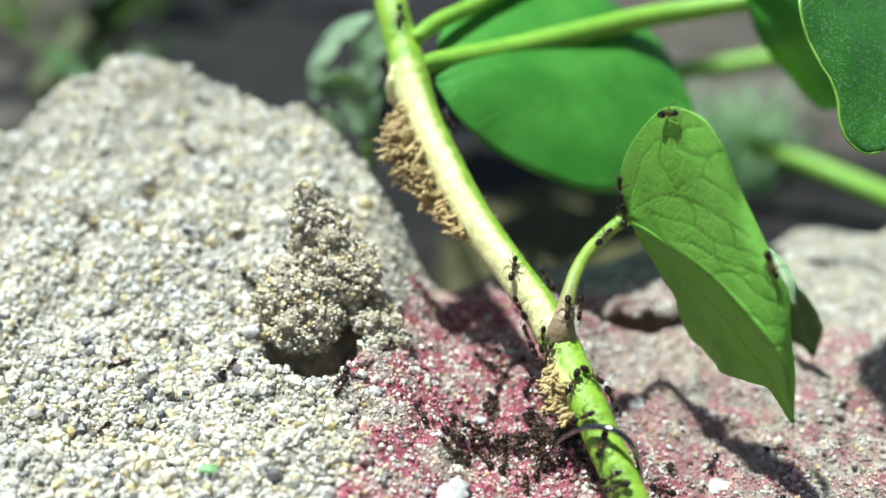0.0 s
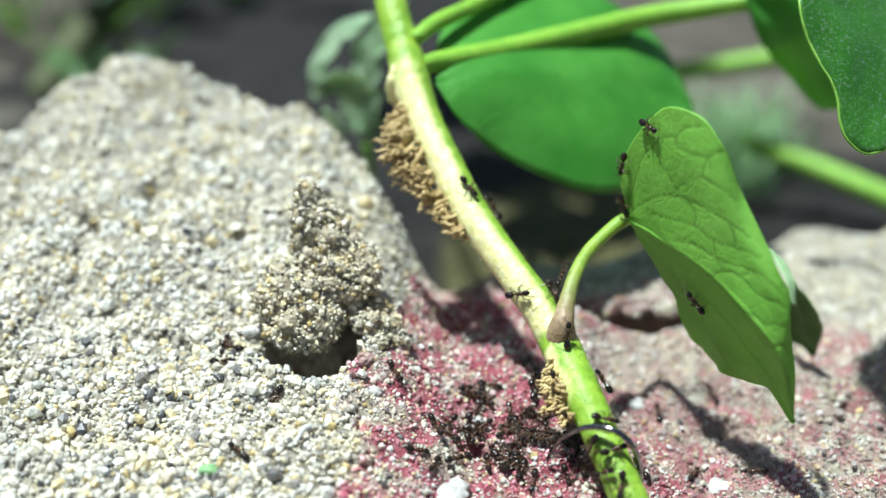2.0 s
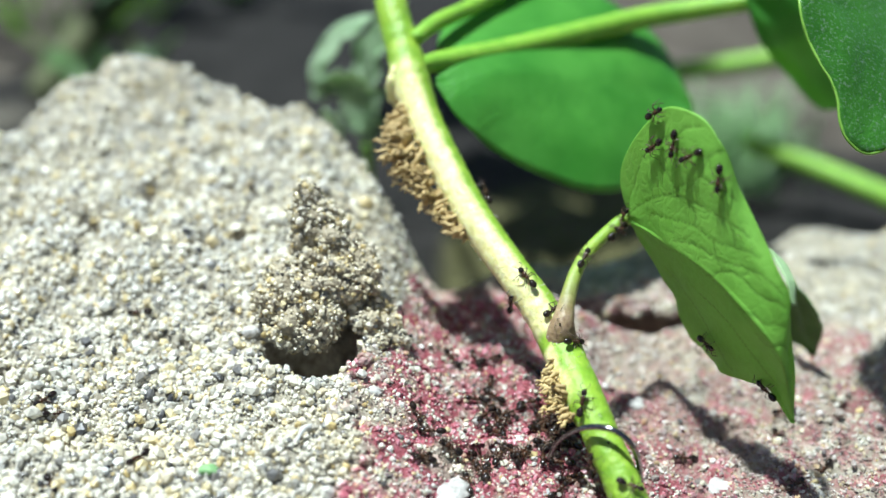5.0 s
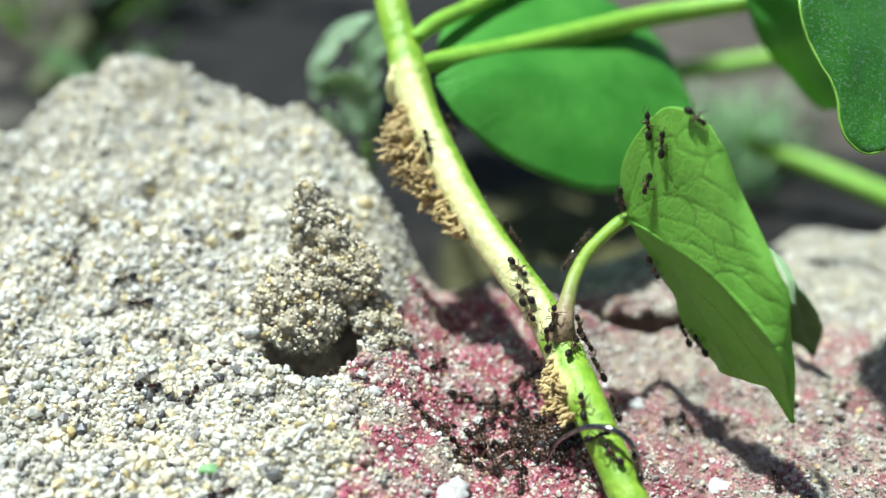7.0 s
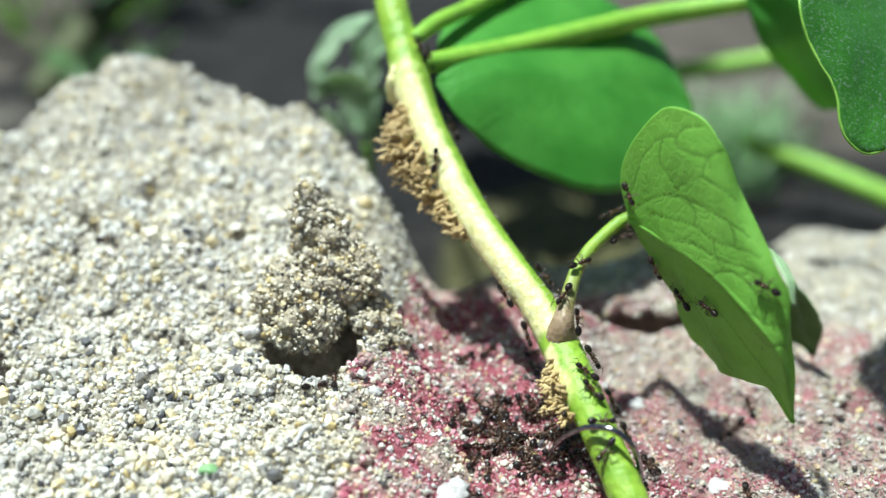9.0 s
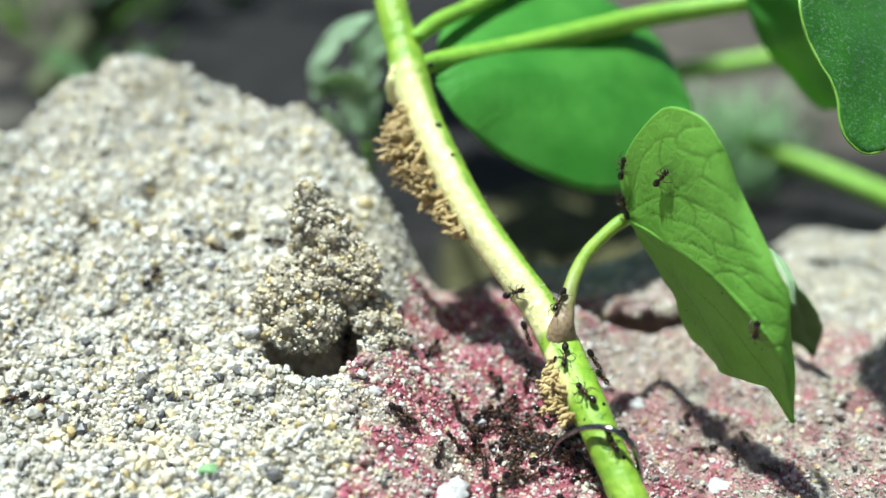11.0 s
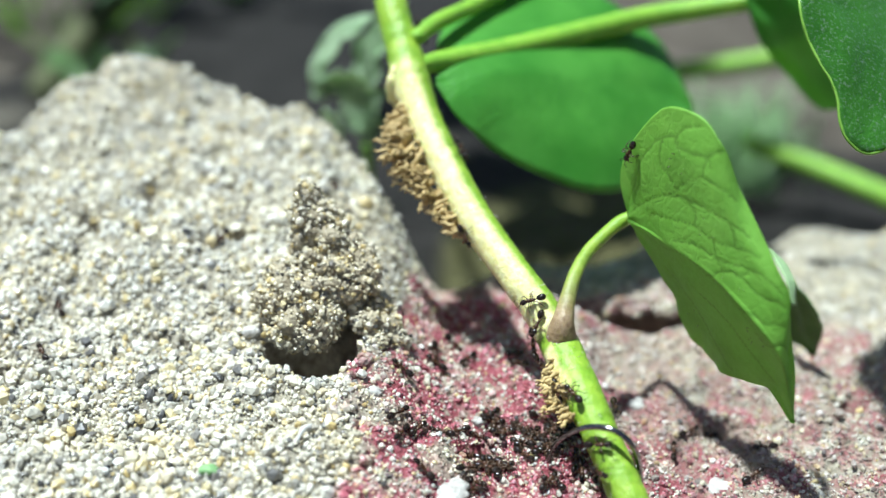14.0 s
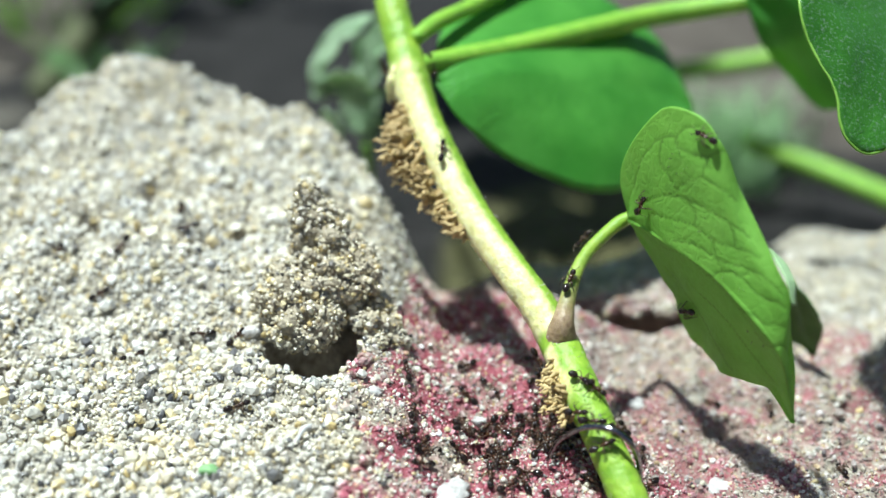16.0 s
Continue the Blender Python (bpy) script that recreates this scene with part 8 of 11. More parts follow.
    walk(ants[15], crawl_rows(((0, 19.3, 120.6, 14.4, 4, -3, -7), (0.25, 19.2, 120.3, 14.7, -3, -6, 6), (0.5, 19.1, 120.0, 14.9, -3, 3, 8), (0.75, 18.6, 119.5, 15.3, -6, -6, 3), (1, 18.0, 119.0, 15.5, 6, -5, -4), (1.25, 17.9, 118.3, 15.1, -1, -8, -4), (1.5, 17.8, 117.6, 14.8, 7, -5, -3), (1.75, 17.2, 116.0, 13.5, -2, -6, -6), (2, 16.8, 114.9, 11.8, -4, -1, -8), (2.25, 16.1, 116.0, 11.4, -3, 8, -3), (2.5, 15.8, 117.3, 10.9, -3, 4, 7), (2.75, 17.0, 118.6, 10.6, 6, 6, -1), (3, 18.3, 119.9, 10.6, 9, -1, 2), (3.25, 19.7, 118.3, 11.3, 5, -7, 3), (3.5, 20.6, 116.6, 12.2, -3, 2, 8), (4, 20.6, 116.6, 12.3, 4, -3, -7), (4.25, 20.5, 116.4, 12.4, -4, -6, 5), (4.5, 20.4, 116.2, 12.5, -8, -3, -1), (4.75, 19.8, 116.1, 12.3, -8, -3, -3), (5, 19.7, 115.9, 12.3, -6, -7, 2), (5.25, 19.5, 115.8, 12.4, -7, -6, 1), (5.5, 19.3, 115.6, 12.4, -4, -5, 6), (5.75, 19.2, 115.3, 12.9, -4, -5, 6), (6, 19.0, 115.2, 12.9, -7, -5, -1), (6.25, 18.7, 115.0, 12.9, -8, -5, -2), (6.5, 18.5, 114.9, 12.8, 9, 0, 0), (6.75, 19.1, 117.3, 13.3, 2, 9, 2), (7, 19.6, 119.6, 13.8, -2, 4, 8), (7.25, 18.8, 118.3, 14.1, -5, -7, 1), (7.5, 17.7, 117.0, 14.2, 9, 1, 1), (7.75, 19.2, 116.4, 13.5, 7, -2, -5), (8, 20.5, 116.2, 12.4, 5, -2, -7), (8.25, 20.1, 117.5, 12.9, -2, 8, 4), (8.5, 20.0, 118.7, 13.5, -1, 4, 8), (8.75, 19.6, 119.3, 14.0, -4, 6, 6), (9, 19.2, 119.8, 14.6, -4, 3, 7), (9.25, 19.2, 119.6, 14.7, -7, -5, -1), (9.5, 18.6, 119.4, 14.4, -8, -5, -2), (9.75, 18.5, 119.2, 14.6, -5, -7, 3), (10, 18.3, 118.9, 14.6, -7, -6, 1), (10.25, 18.0, 118.8, 14.6, -7, -5, 0), (10.5, 17.8, 118.5, 14.6, -7, -6, -1), (10.75, 17.5, 118.4, 14.6, -7, -5, -2), (11, 17.3, 118.2, 14.5, -5, -7, 3), (11.25, 17.0, 117.7, 14.8, -6, -6, 3), (11.5, 16.8, 117.7, 14.7, 9, -1, 1), (11.75, 17.1, 117.5, 14.6, 8, -4, -2), (12, 17.4, 117.3, 14.6, 2, 6, 6), (12.25, 16.6, 118.0, 15.0, -6, 5, 3), (12.5, 15.8, 118.7, 15.4, 7, 0, 5), (12.75, 17.3, 119.3, 15.2, 8, 3, -1), (13, 18.9, 119.8, 15.1, -5, 2, 7), (13.125, 17.7, 120.7, 15.5, -8, 3, 0), (13.25, 14.4, 121.4, 15.0, -7, 5, -2), (13.375, 13.8, 123.3, 14.5, -4, 8, -1), (13.5, 12.9, 124.6, 14.4, -4, 2, 8), (14, 12.9, 124.7, 14.5, 4, -2, -8), (14.125, 14.5, 122.0, 13.4, 4, -8, -2), (14.25, 15.6, 118.7, 13.3, 5, -7, -1), (14.375, 18.7, 116.4, 13.0, 6, -6, -2), (14.5, 20.5, 114.1, 11.8, 7, -4, -5), (14.75, 20.9, 115.6, 9.7, -1, 4, -8), (15, 19.9, 116.3, 8.0, -4, 8, 0), (15.25, 20.5, 116.3, 9.7, 3, 0, 8), (15.5, 21.1, 116.2, 11.4, -5, 3, 7), (15.75, 20.8, 116.7, 11.7, -3, 7, 4), (16, 20.6, 117.3, 12.0, -4, 3, 8))))
    walk(ants[16], crawl_rows(((0, 16.0, 117.4, 14.1, 7, -2, 5), (0.25, 16.7, 116.1, 13.3, 4, -7, -5), (0.5, 17.5, 114.8, 12.4, 8, -1, 4), (0.75, 17.0, 115.5, 12.8, -4, 7, 5), (1, 16.6, 116.2, 13.3, 8, -3, 2), (1.25, 17.5, 116.4, 13.9, 8, 3, 3), (1.5, 18.4, 116.9, 14.1, 9, 0, -1), (2, 18.4, 116.9, 14.1, 9, -1, -1), (2.25, 19.5, 118.6, 12.6, 0, 6, -7), (2.5, 18.3, 119.9, 10.6, -4, 1, -8), (2.625, 18.5, 118.7, 10.7, -4, -8, -1), (2.75, 17.2, 117.7, 10.3, -2, -8, 4), (2.875, 17.5, 115.5, 12.2, 1, -8, 5), (3, 17.7, 114.5, 12.2, -2, -6, -7), (3.25, 17.5, 114.5, 12.0, -5, -3, -7), (3.5, 17.4, 114.4, 11.8, -7, 2, -5), (3.625, 17.1, 115.4, 11.3, -1, 8, -4), (3.75, 17.0, 117.2, 10.3, 3, 8, -2), (3.875, 18.3, 118.7, 10.6, 4, 8, 1), (4, 18.3, 119.9, 10.6, -1, 8, 4), (4.25, 18.2, 119.8, 11.1, -2, 0, 9), (4.5, 18.2, 119.9, 11.3, 5, 2, 7), (4.75, 18.6, 119.9, 11.7, 5, -1, 7), (5, 18.8, 119.8, 12.1, 3, -1, 9), (5.25, 19.0, 119.8, 13.2, -3, -4, 8), (5.5, 17.9, 118.6, 14.6, -5, -4, 6), (5.75, 17.7, 118.6, 14.7, -9, -1, 1), (6, 17.5, 118.6, 14.7, -8, 2, 3), (6.25, 17.3, 118.7, 14.8, -3, -1, 8), (6.5, 17.2, 118.4, 15.4, -5, 5, 5), (6.625, 17.4, 119.9, 15.4, 1, 9, 1), (6.75, 17.6, 121.2, 15.8, 1, 9, 2), (6.875, 17.7, 122.6, 16.0, 1, 9, 2), (7, 18.1, 123.9, 16.4, -5, 4, 7), (7.125, 17.2, 123.3, 16.5, -7, -6, 2), (7.25, 16.3, 122.5, 16.8, -8, -4, -2), (7.375, 14.3, 122.0, 15.8, -7, -2, -4), (7.5, 13.6, 121.6, 15.1, 1, -3, -8), (7.75, 13.4, 122.2, 14.5, -1, 6, -7), (8, 13.4, 122.7, 13.9, 3, -4, -7), (8.25, 13.7, 121.3, 14.5, 3, -8, 3), (8.5, 14.4, 120.0, 15.0, 0, 4, 8), (8.75, 15.5, 120.9, 16.1, 6, 5, 5), (9, 16.6, 121.9, 17.2, -7, 5, 3), (9.25, 16.8, 122.0, 17.1, 8, 3, -2), (9.5, 17.0, 122.0, 17.1, 8, 3, -2), (9.75, 17.3, 122.1, 17.0, 3, 2, -8), (10, 17.3, 122.2, 16.4, 2, 3, -8), (10.25, 17.5, 122.4, 16.3, 6, 4, -5), (10.5, 17.6, 122.5, 16.1, 9, 1, 0), (10.75, 18.3, 122.4, 16.3, 9, 1, -1), (11, 18.4, 122.6, 16.1, 4, 4, -7), (11.25, 18.5, 122.7, 15.8, 3, 4, -7), (11.5, 18.6, 122.8, 15.6, 3, -4, -8), (11.625, 19.0, 121.6, 14.9, 3, -7, -5), (11.75, 19.4, 120.6, 14.1, 3, -7, -5), (11.875, 19.8, 119.4, 13.4, 3, -7, -5), (12, 20.3, 118.3, 12.6, 2, -3, -8), (12.25, 20.1, 118.5, 12.9, -4, 3, 7), (12.5, 20.0, 118.6, 13.3, 0, 3, 8), (13, 20.0, 118.7, 13.6, -4, 3, 8), (13.25, 19.4, 118.2, 14.3, -6, -5, 5), (13.5, 18.6, 117.7, 14.7, -7, 0, 5), (13.75, 19.1, 118.4, 14.7, 4, 8, -2), (14, 19.4, 119.2, 14.4, -1, -9, 0), (14.25, 20.0, 117.8, 13.2, 3, -6, -6), (14.5, 20.7, 116.5, 11.9, 2, -2, -9), (14.75, 19.7, 118.3, 11.2, -5, 7, -3), (15, 18.3, 119.9, 10.6, -8, 3, -3), (15.125, 18.5, 118.7, 10.7, -4, -8, -1), (15.25, 17.4, 117.8, 10.2, -2, -8, 4), (15.375, 17.8, 115.4, 12.3, 1, -8, 5), (15.5, 18.0, 114.4, 12.3, 7, 1, 6), (16, 18.0, 114.4, 12.3, 7, -1, 5))))
    walk(ants[17], crawl_rows(((0, 17.9, 114.5, 12.3, -3, -5, -7), (0.25, 18.1, 114.0, 12.0, 3, -7, -4), (0.5, 18.3, 113.6, 11.7, -8, 3, -3), (0.75, 18.0, 113.4, 11.3, -4, -3, -8), (1, 17.8, 113.2, 10.7, -6, 4, -5), (1.25, 18.0, 113.0, 10.8, 7, -3, 4), (1.5, 18.2, 113.0, 11.0, 4, 3, 7), (1.75, 18.7, 113.3, 11.6, 5, 5, 6), (2, 19.1, 113.8, 12.1, 9, 3, 1), (2.25, 19.8, 115.3, 12.0, 4, 8, 0), (2.5, 20.7, 116.7, 12.0, 2, -3, -8), (2.75, 21.1, 115.5, 11.5, 3, -8, -4), (3, 21.5, 114.5, 10.9, 4, -4, -7), (3.25, 21.8, 114.2, 10.4, 4, -4, -7), (3.5, 22.1, 113.8, 9.8, 5, -2, -7), (3.75, 21.0, 115.1, 8.9, -5, 6, -4), (4, 19.9, 116.3, 8.0, -7, 4, -3), (4.25, 19.7, 115.9, 8.3, -3, -8, 4), (4.5, 19.6, 115.8, 8.2, -6, -5, -4), (4.75, 19.4, 115.6, 8.1, -7, -5, -2), (5, 18.8, 115.2, 8.0, -6, -6, 1), (5.25, 18.2, 114.5, 8.2, -3, -6, 6), (5.5, 18.0, 113.6, 9.5, -1, -6, 7), (5.75, 18.1, 113.4, 9.6, 5, -6, 5), (6, 18.4, 113.1, 10.0, 5, -4, 7), (6.25, 18.5, 113.1, 10.1, -2, -7, 6), (6.5, 18.2, 112.6, 10.4, 2, 4, 8), (6.75, 17.8, 113.9, 11.6, -2, 7, 6), (7, 17.5, 115.3, 12.9, 8, -1, 4), (7.25, 19.4, 115.7, 12.4, 8, 2, -4), (7.5, 21.1, 116.2, 11.3, 5, -3, -7), (7.75, 21.3, 115.4, 11.2, 2, -9, -1), (8, 21.4, 114.5, 11.0, -4, 4, 7), (8.25, 20.8, 114.5, 11.8, -7, 0, 6), (8.5, 19.9, 114.5, 12.3, 8, 4, -2), (8.75, 20.5, 115.6, 12.3, 3, 8, -1), (9, 20.7, 116.7, 12.1, 3, -3, -8), (9.25, 20.7, 116.6, 12.0, 3, -3, -8), (9.5, 20.7, 116.6, 11.9, 3, -3, -8), (9.75, 20.7, 116.5, 11.8, 3, -3, -8), (10, 20.7, 116.4, 11.8, 3, -3, -8), (10.25, 20.8, 116.3, 11.7, 3, -3, -8), (10.5, 20.9, 116.3, 11.6, 3, -3, -8), (10.75, 20.9, 116.3, 11.5, 3, -3, -8), (11, 20.9, 116.3, 11.5, 3, -3, -8), (11.25, 21.0, 116.3, 11.4, 3, -3, -8), (11.5, 21.1, 116.2, 11.4, 5, -3, -7), (11.75, 21.2, 115.7, 11.2, 3, -8, -3), (12, 21.3, 115.4, 11.1, -4, 3, 7), (12.25, 20.4, 115.6, 12.4, -7, 1, 6), (12.5, 19.0, 115.9, 13.3, -9, -1, 2), (12.75, 19.9, 116.2, 12.9, 7, 3, -5), (13, 20.6, 116.6, 12.2, -3, 2, 8), (13.25, 18.9, 116.8, 13.3, -8, 1, 5), (13.5, 17.0, 117.1, 14.4, -9, 1, -1), (13.75, 16.1, 118.3, 15.1, -5, 7, 4), (14, 15.1, 119.7, 15.8, -4, 8, 1), (14.25, 15.9, 118.8, 15.6, 7, -6, -2), (14.5, 16.8, 118.2, 15.2, 5, -7, -4), (14.75, 15.5, 119.0, 14.1, -6, 4, -5), (15, 14.3, 120.0, 13.0, 1, 8, -5), (15.25, 16.2, 120.0, 11.7, 8, 0, -5), (15.5, 18.3, 119.9, 10.6, 8, 0, -4), (16, 18.3, 119.9, 10.6, 8, 0, -4))))
    walk(ants[18], crawl_rows(((0, 18.7, 111.7, 10.0, 6, -2, 6), (0.25, 19.1, 112.0, 10.4, 5, 4, 6), (0.5, 19.4, 112.3, 10.8, 8, -1, 4), (0.75, 20.4, 113.8, 10.8, 5, 7, 0), (1, 21.4, 115.2, 10.9, -2, 4, 7), (1.25, 21.5, 114.7, 10.9, 1, -9, -1), (1.5, 21.5, 114.4, 10.8, 4, -3, -7), (1.75, 20.9, 115.4, 9.4, -4, 5, -7), (2, 19.9, 116.3, 8.0, -5, 4, -7), (2.5, 19.9, 116.3, 8.0, 5, -5, 6), (2.75, 21.0, 115.2, 9.3, 1, -7, 6), (3, 20.2, 112.6, 11.1, -9, 2, 2), (3.5, 20.2, 112.6, 11.1, -5, -7, -2), (3.75, 20.1, 111.8, 10.4, -1, -7, -6), (4, 20.0, 111.0, 9.8, 9, -2, 2), (4.25, 20.2, 110.9, 9.7, 8, -4, -2), (4.5, 20.3, 110.8, 9.7, 8, -3, -3), (4.75, 20.5, 110.8, 9.6, 8, -2, -3), (5, 20.7, 110.7, 9.5, 8, -3, -2), (5.25, 20.9, 110.7, 9.5, 8, -3, -1), (5.5, 21.0, 110.6, 9.5, 8, -3, -2), (5.75, 21.2, 110.5, 9.4, 8, -3, -3), (6, 21.4, 110.5, 9.3, 8, -2, -4), (6.25, 21.6, 110.4, 9.2, 8, -2, -5), (6.5, 21.7, 110.4, 9.1, 8, 2, -4), (6.75, 21.6, 111.5, 9.9, -1, 8, 4), (7, 21.4, 112.7, 10.5, -2, 6, 6), (7.25, 20.5, 111.8, 10.4, -7, -5, -2), (7.5, 19.5, 111.3, 9.9, -9, 1, -1), (7.75, 18.8, 111.5, 9.8, -8, 4, -3), (8, 18.4, 111.8, 9.5, -6, 4, -5), (8.125, 18.4, 112.7, 9.2, 0, 7, -5), (8.25, 18.4, 114.0, 8.0, 3, 8, -4), (8.375, 19.5, 115.4, 8.0, 5, 8, 0), (8.5, 19.9, 116.3, 8.0, 1, 7, 5), (8.625, 19.6, 116.1, 8.5, -5, -5, 6), (8.75, 17.8, 114.3, 10.5, -2, -4, 8), (8.875, 18.6, 114.4, 11.6, 3, -2, 8), (9, 18.3, 113.9, 12.1, -6, -5, -4), (9.25, 18.7, 113.7, 12.0, 7, 1, -6), (9.5, 19.1, 114.0, 11.5, 7, 1, -6), (9.75, 19.5, 113.9, 11.4, 8, -1, -3), (10, 19.8, 113.9, 11.2, 8, 0, -4), (10.25, 20.2, 113.8, 10.9, 8, 0, -4), (10.5, 20.6, 113.8, 10.7, 8, 0, -5), (10.75, 20.9, 113.9, 10.5, 6, 0, -6), (11, 21.2, 113.9, 10.2, 8, 0, -3), (11.25, 21.8, 113.9, 10.1, 8, 0, -3), (11.5, 22.1, 113.8, 9.8, -5, 2, 7), (11.75, 20.5, 113.5, 10.7, -8, -2, 4), (12, 19.0, 113.2, 11.5, -9, 0, -2), (12.25, 19.2, 113.6, 11.9, 4, 7, 5), (12.5, 19.5, 114.1, 12.2, 8, 4, 0), (12.75, 19.8, 113.7, 11.9, 5, -5, -5), (13, 20.1, 113.5, 11.5, 8, -1, -3), (13.5, 20.2, 113.5, 11.5, -1, 8, 5), (13.75, 20.8, 115.5, 9.5, -1, 6, -7), (14, 19.9, 116.3, 8.0, -1, 6, -7), (14.25, 20.9, 115.3, 9.4, 2, -6, 7), (14.5, 20.7, 113.4, 11.2, 8, 3, -2), (14.75, 20.9, 115.3, 9.4, -2, 6, -7), (15, 19.9, 116.3, 8.0, -5, 4, -6), (15.5, 19.9, 116.3, 8.0, -5, 4, -6), (16, 19.9, 116.3, 8.0, -5, 4, -6))))
    walk(ants[19], crawl_rows(((0, 19.3, 110.8, 9.2, -8, 1, -4), (0.25, 19.0, 111.1, 9.5, -4, 6, 5), (0.5, 18.7, 111.7, 9.8, -6, 5, -4), (0.625, 18.6, 112.5, 9.5, -1, 7, -5), (0.75, 18.4, 114.0, 8.0, 2, 8, -4), (0.875, 19.5, 115.5, 8.0, 5, 8, 0), (1, 19.9, 116.3, 8.0, 3, 8, 0), (1.5, 19.9, 116.3, 8.0, -6, -7, 1), (1.75, 18.2, 114.4, 8.2, -3, -7, 4), (2, 18.1, 112.5, 10.1, 6, -4, 5), (2.25, 18.2, 114.4, 8.2, 3, 7, -4), (2.5, 19.9, 116.3, 8.0, 3, -8, -3), (2.75, 18.4, 114.1, 8.1, -3, -8, 3), (3, 18.4, 112.0, 9.8, 7, -5, 4), (3.25, 18.3, 112.0, 9.6, -5, 1, -8), (3.5, 18.1, 112.0, 9.4, -5, 1, -7), (3.75, 17.5, 113.0, 9.0, -3, 8, -2), (4, 17.2, 114.2, 8.7, -3, 9, 1), (4.25, 17.2, 114.2, 9.0, -2, -1, 9), (4.5, 17.1, 114.1, 9.3, -1, -1, 9), (4.75, 17.1, 114.1, 9.6, -1, -1, 9), (5, 17.0, 114.1, 9.9, 0, 1, 9), (5.25, 17.1, 114.1, 10.2, 2, 1, 9), (5.5, 17.2, 114.1, 10.5, 2, -1, 9), (5.75, 17.2, 114.1, 10.8, 1, 0, 9), (6, 17.2, 114.1, 11.1, 0, 2, 9), (6.25, 17.2, 114.2, 11.5, 2, 2, 8), (6.5, 17.4, 114.3, 11.7, 7, -2, 5), (6.625, 17.0, 115.3, 12.6, -2, 6, 6), (6.75, 16.6, 116.2, 13.4, -3, 7, 6), (6.875, 16.3, 117.2, 14.2, -2, 7, 5), (7, 16.0, 118.3, 15.0, -1, 6, 7), (7.25, 16.3, 118.3, 15.2, 7, 2, 5), (7.5, 16.5, 118.4, 15.4, 7, 3, 4), (7.625, 16.9, 118.4, 14.6, 6, 3, -5), (7.75, 19.0, 119.8, 13.2, 3, 3, -8), (7.875, 18.0, 119.9, 11.2, -2, 1, -9), (8, 18.3, 119.9, 10.6, 6, -5, 4), (8.25, 19.6, 118.6, 12.3, 1, -7, 5), (8.5, 18.7, 116.1, 13.5, -9, 0, 3), (8.75, 18.4, 116.3, 13.8, -6, 4, 5), (9, 18.0, 116.6, 14.0, 9, 0, 0), (9.25, 18.1, 116.3, 13.9, 3, -7, -5), (9.5, 18.2, 116.1, 13.7, 3, -6, -6), (9.75, 18.3, 116.0, 13.5, 4, -6, -6), (10, 18.4, 115.7, 13.3, 3, -7, -5), (10.25, 18.5, 115.5, 13.1, 3, -7, -5), (10.5, 18.7, 115.3, 13.0, 3, -7, -4), (10.75, 18.8, 115.0, 12.9, 3, -7, -4), (11, 18.9, 114.8, 12.7, 3, -7, -5), (11.25, 19.0, 114.5, 12.5, 3, -7, -5), (11.5, 19.1, 114.3, 12.4, -9, -2, -2), (11.75, 18.2, 114.1, 11.4, -6, -1, -6), (12, 17.3, 114.0, 10.6, -5, 6, -5), (12.25, 17.5, 114.0, 11.5, 3, 2, 8), (12.5, 18.0, 114.4, 12.3, 7, -1, 5), (12.75, 18.5, 112.8, 10.9, 2, -7, -6), (13, 18.9, 111.2, 9.5, 8, -4, 2), (13.25, 19.2, 111.3, 9.9, 6, 3, 6), (13.5, 19.5, 111.5, 10.1, -9, -1, -1), (13.75, 18.5, 112.1, 10.1, -7, 5, -1), (14, 17.7, 112.8, 9.9, 4, -8, 2), (14.25, 18.5, 111.8, 9.7, 6, -7, -2), (14.5, 19.4, 110.8, 9.3, 9, -2, 1), (14.75, 19.7, 110.6, 9.3, 7, -5, -1), (15, 20.0, 110.4, 9.3, 9, -1, 2), (15.25, 20.7, 112.5, 10.1, 3, 8, 3), (15.5, 21.4, 114.5, 11.0, -4, 4, 7), (15.75, 20.8, 115.5, 9.5, -4, 4, -7), (16, 19.9, 116.3, 8.0, -4, 4, -7))))
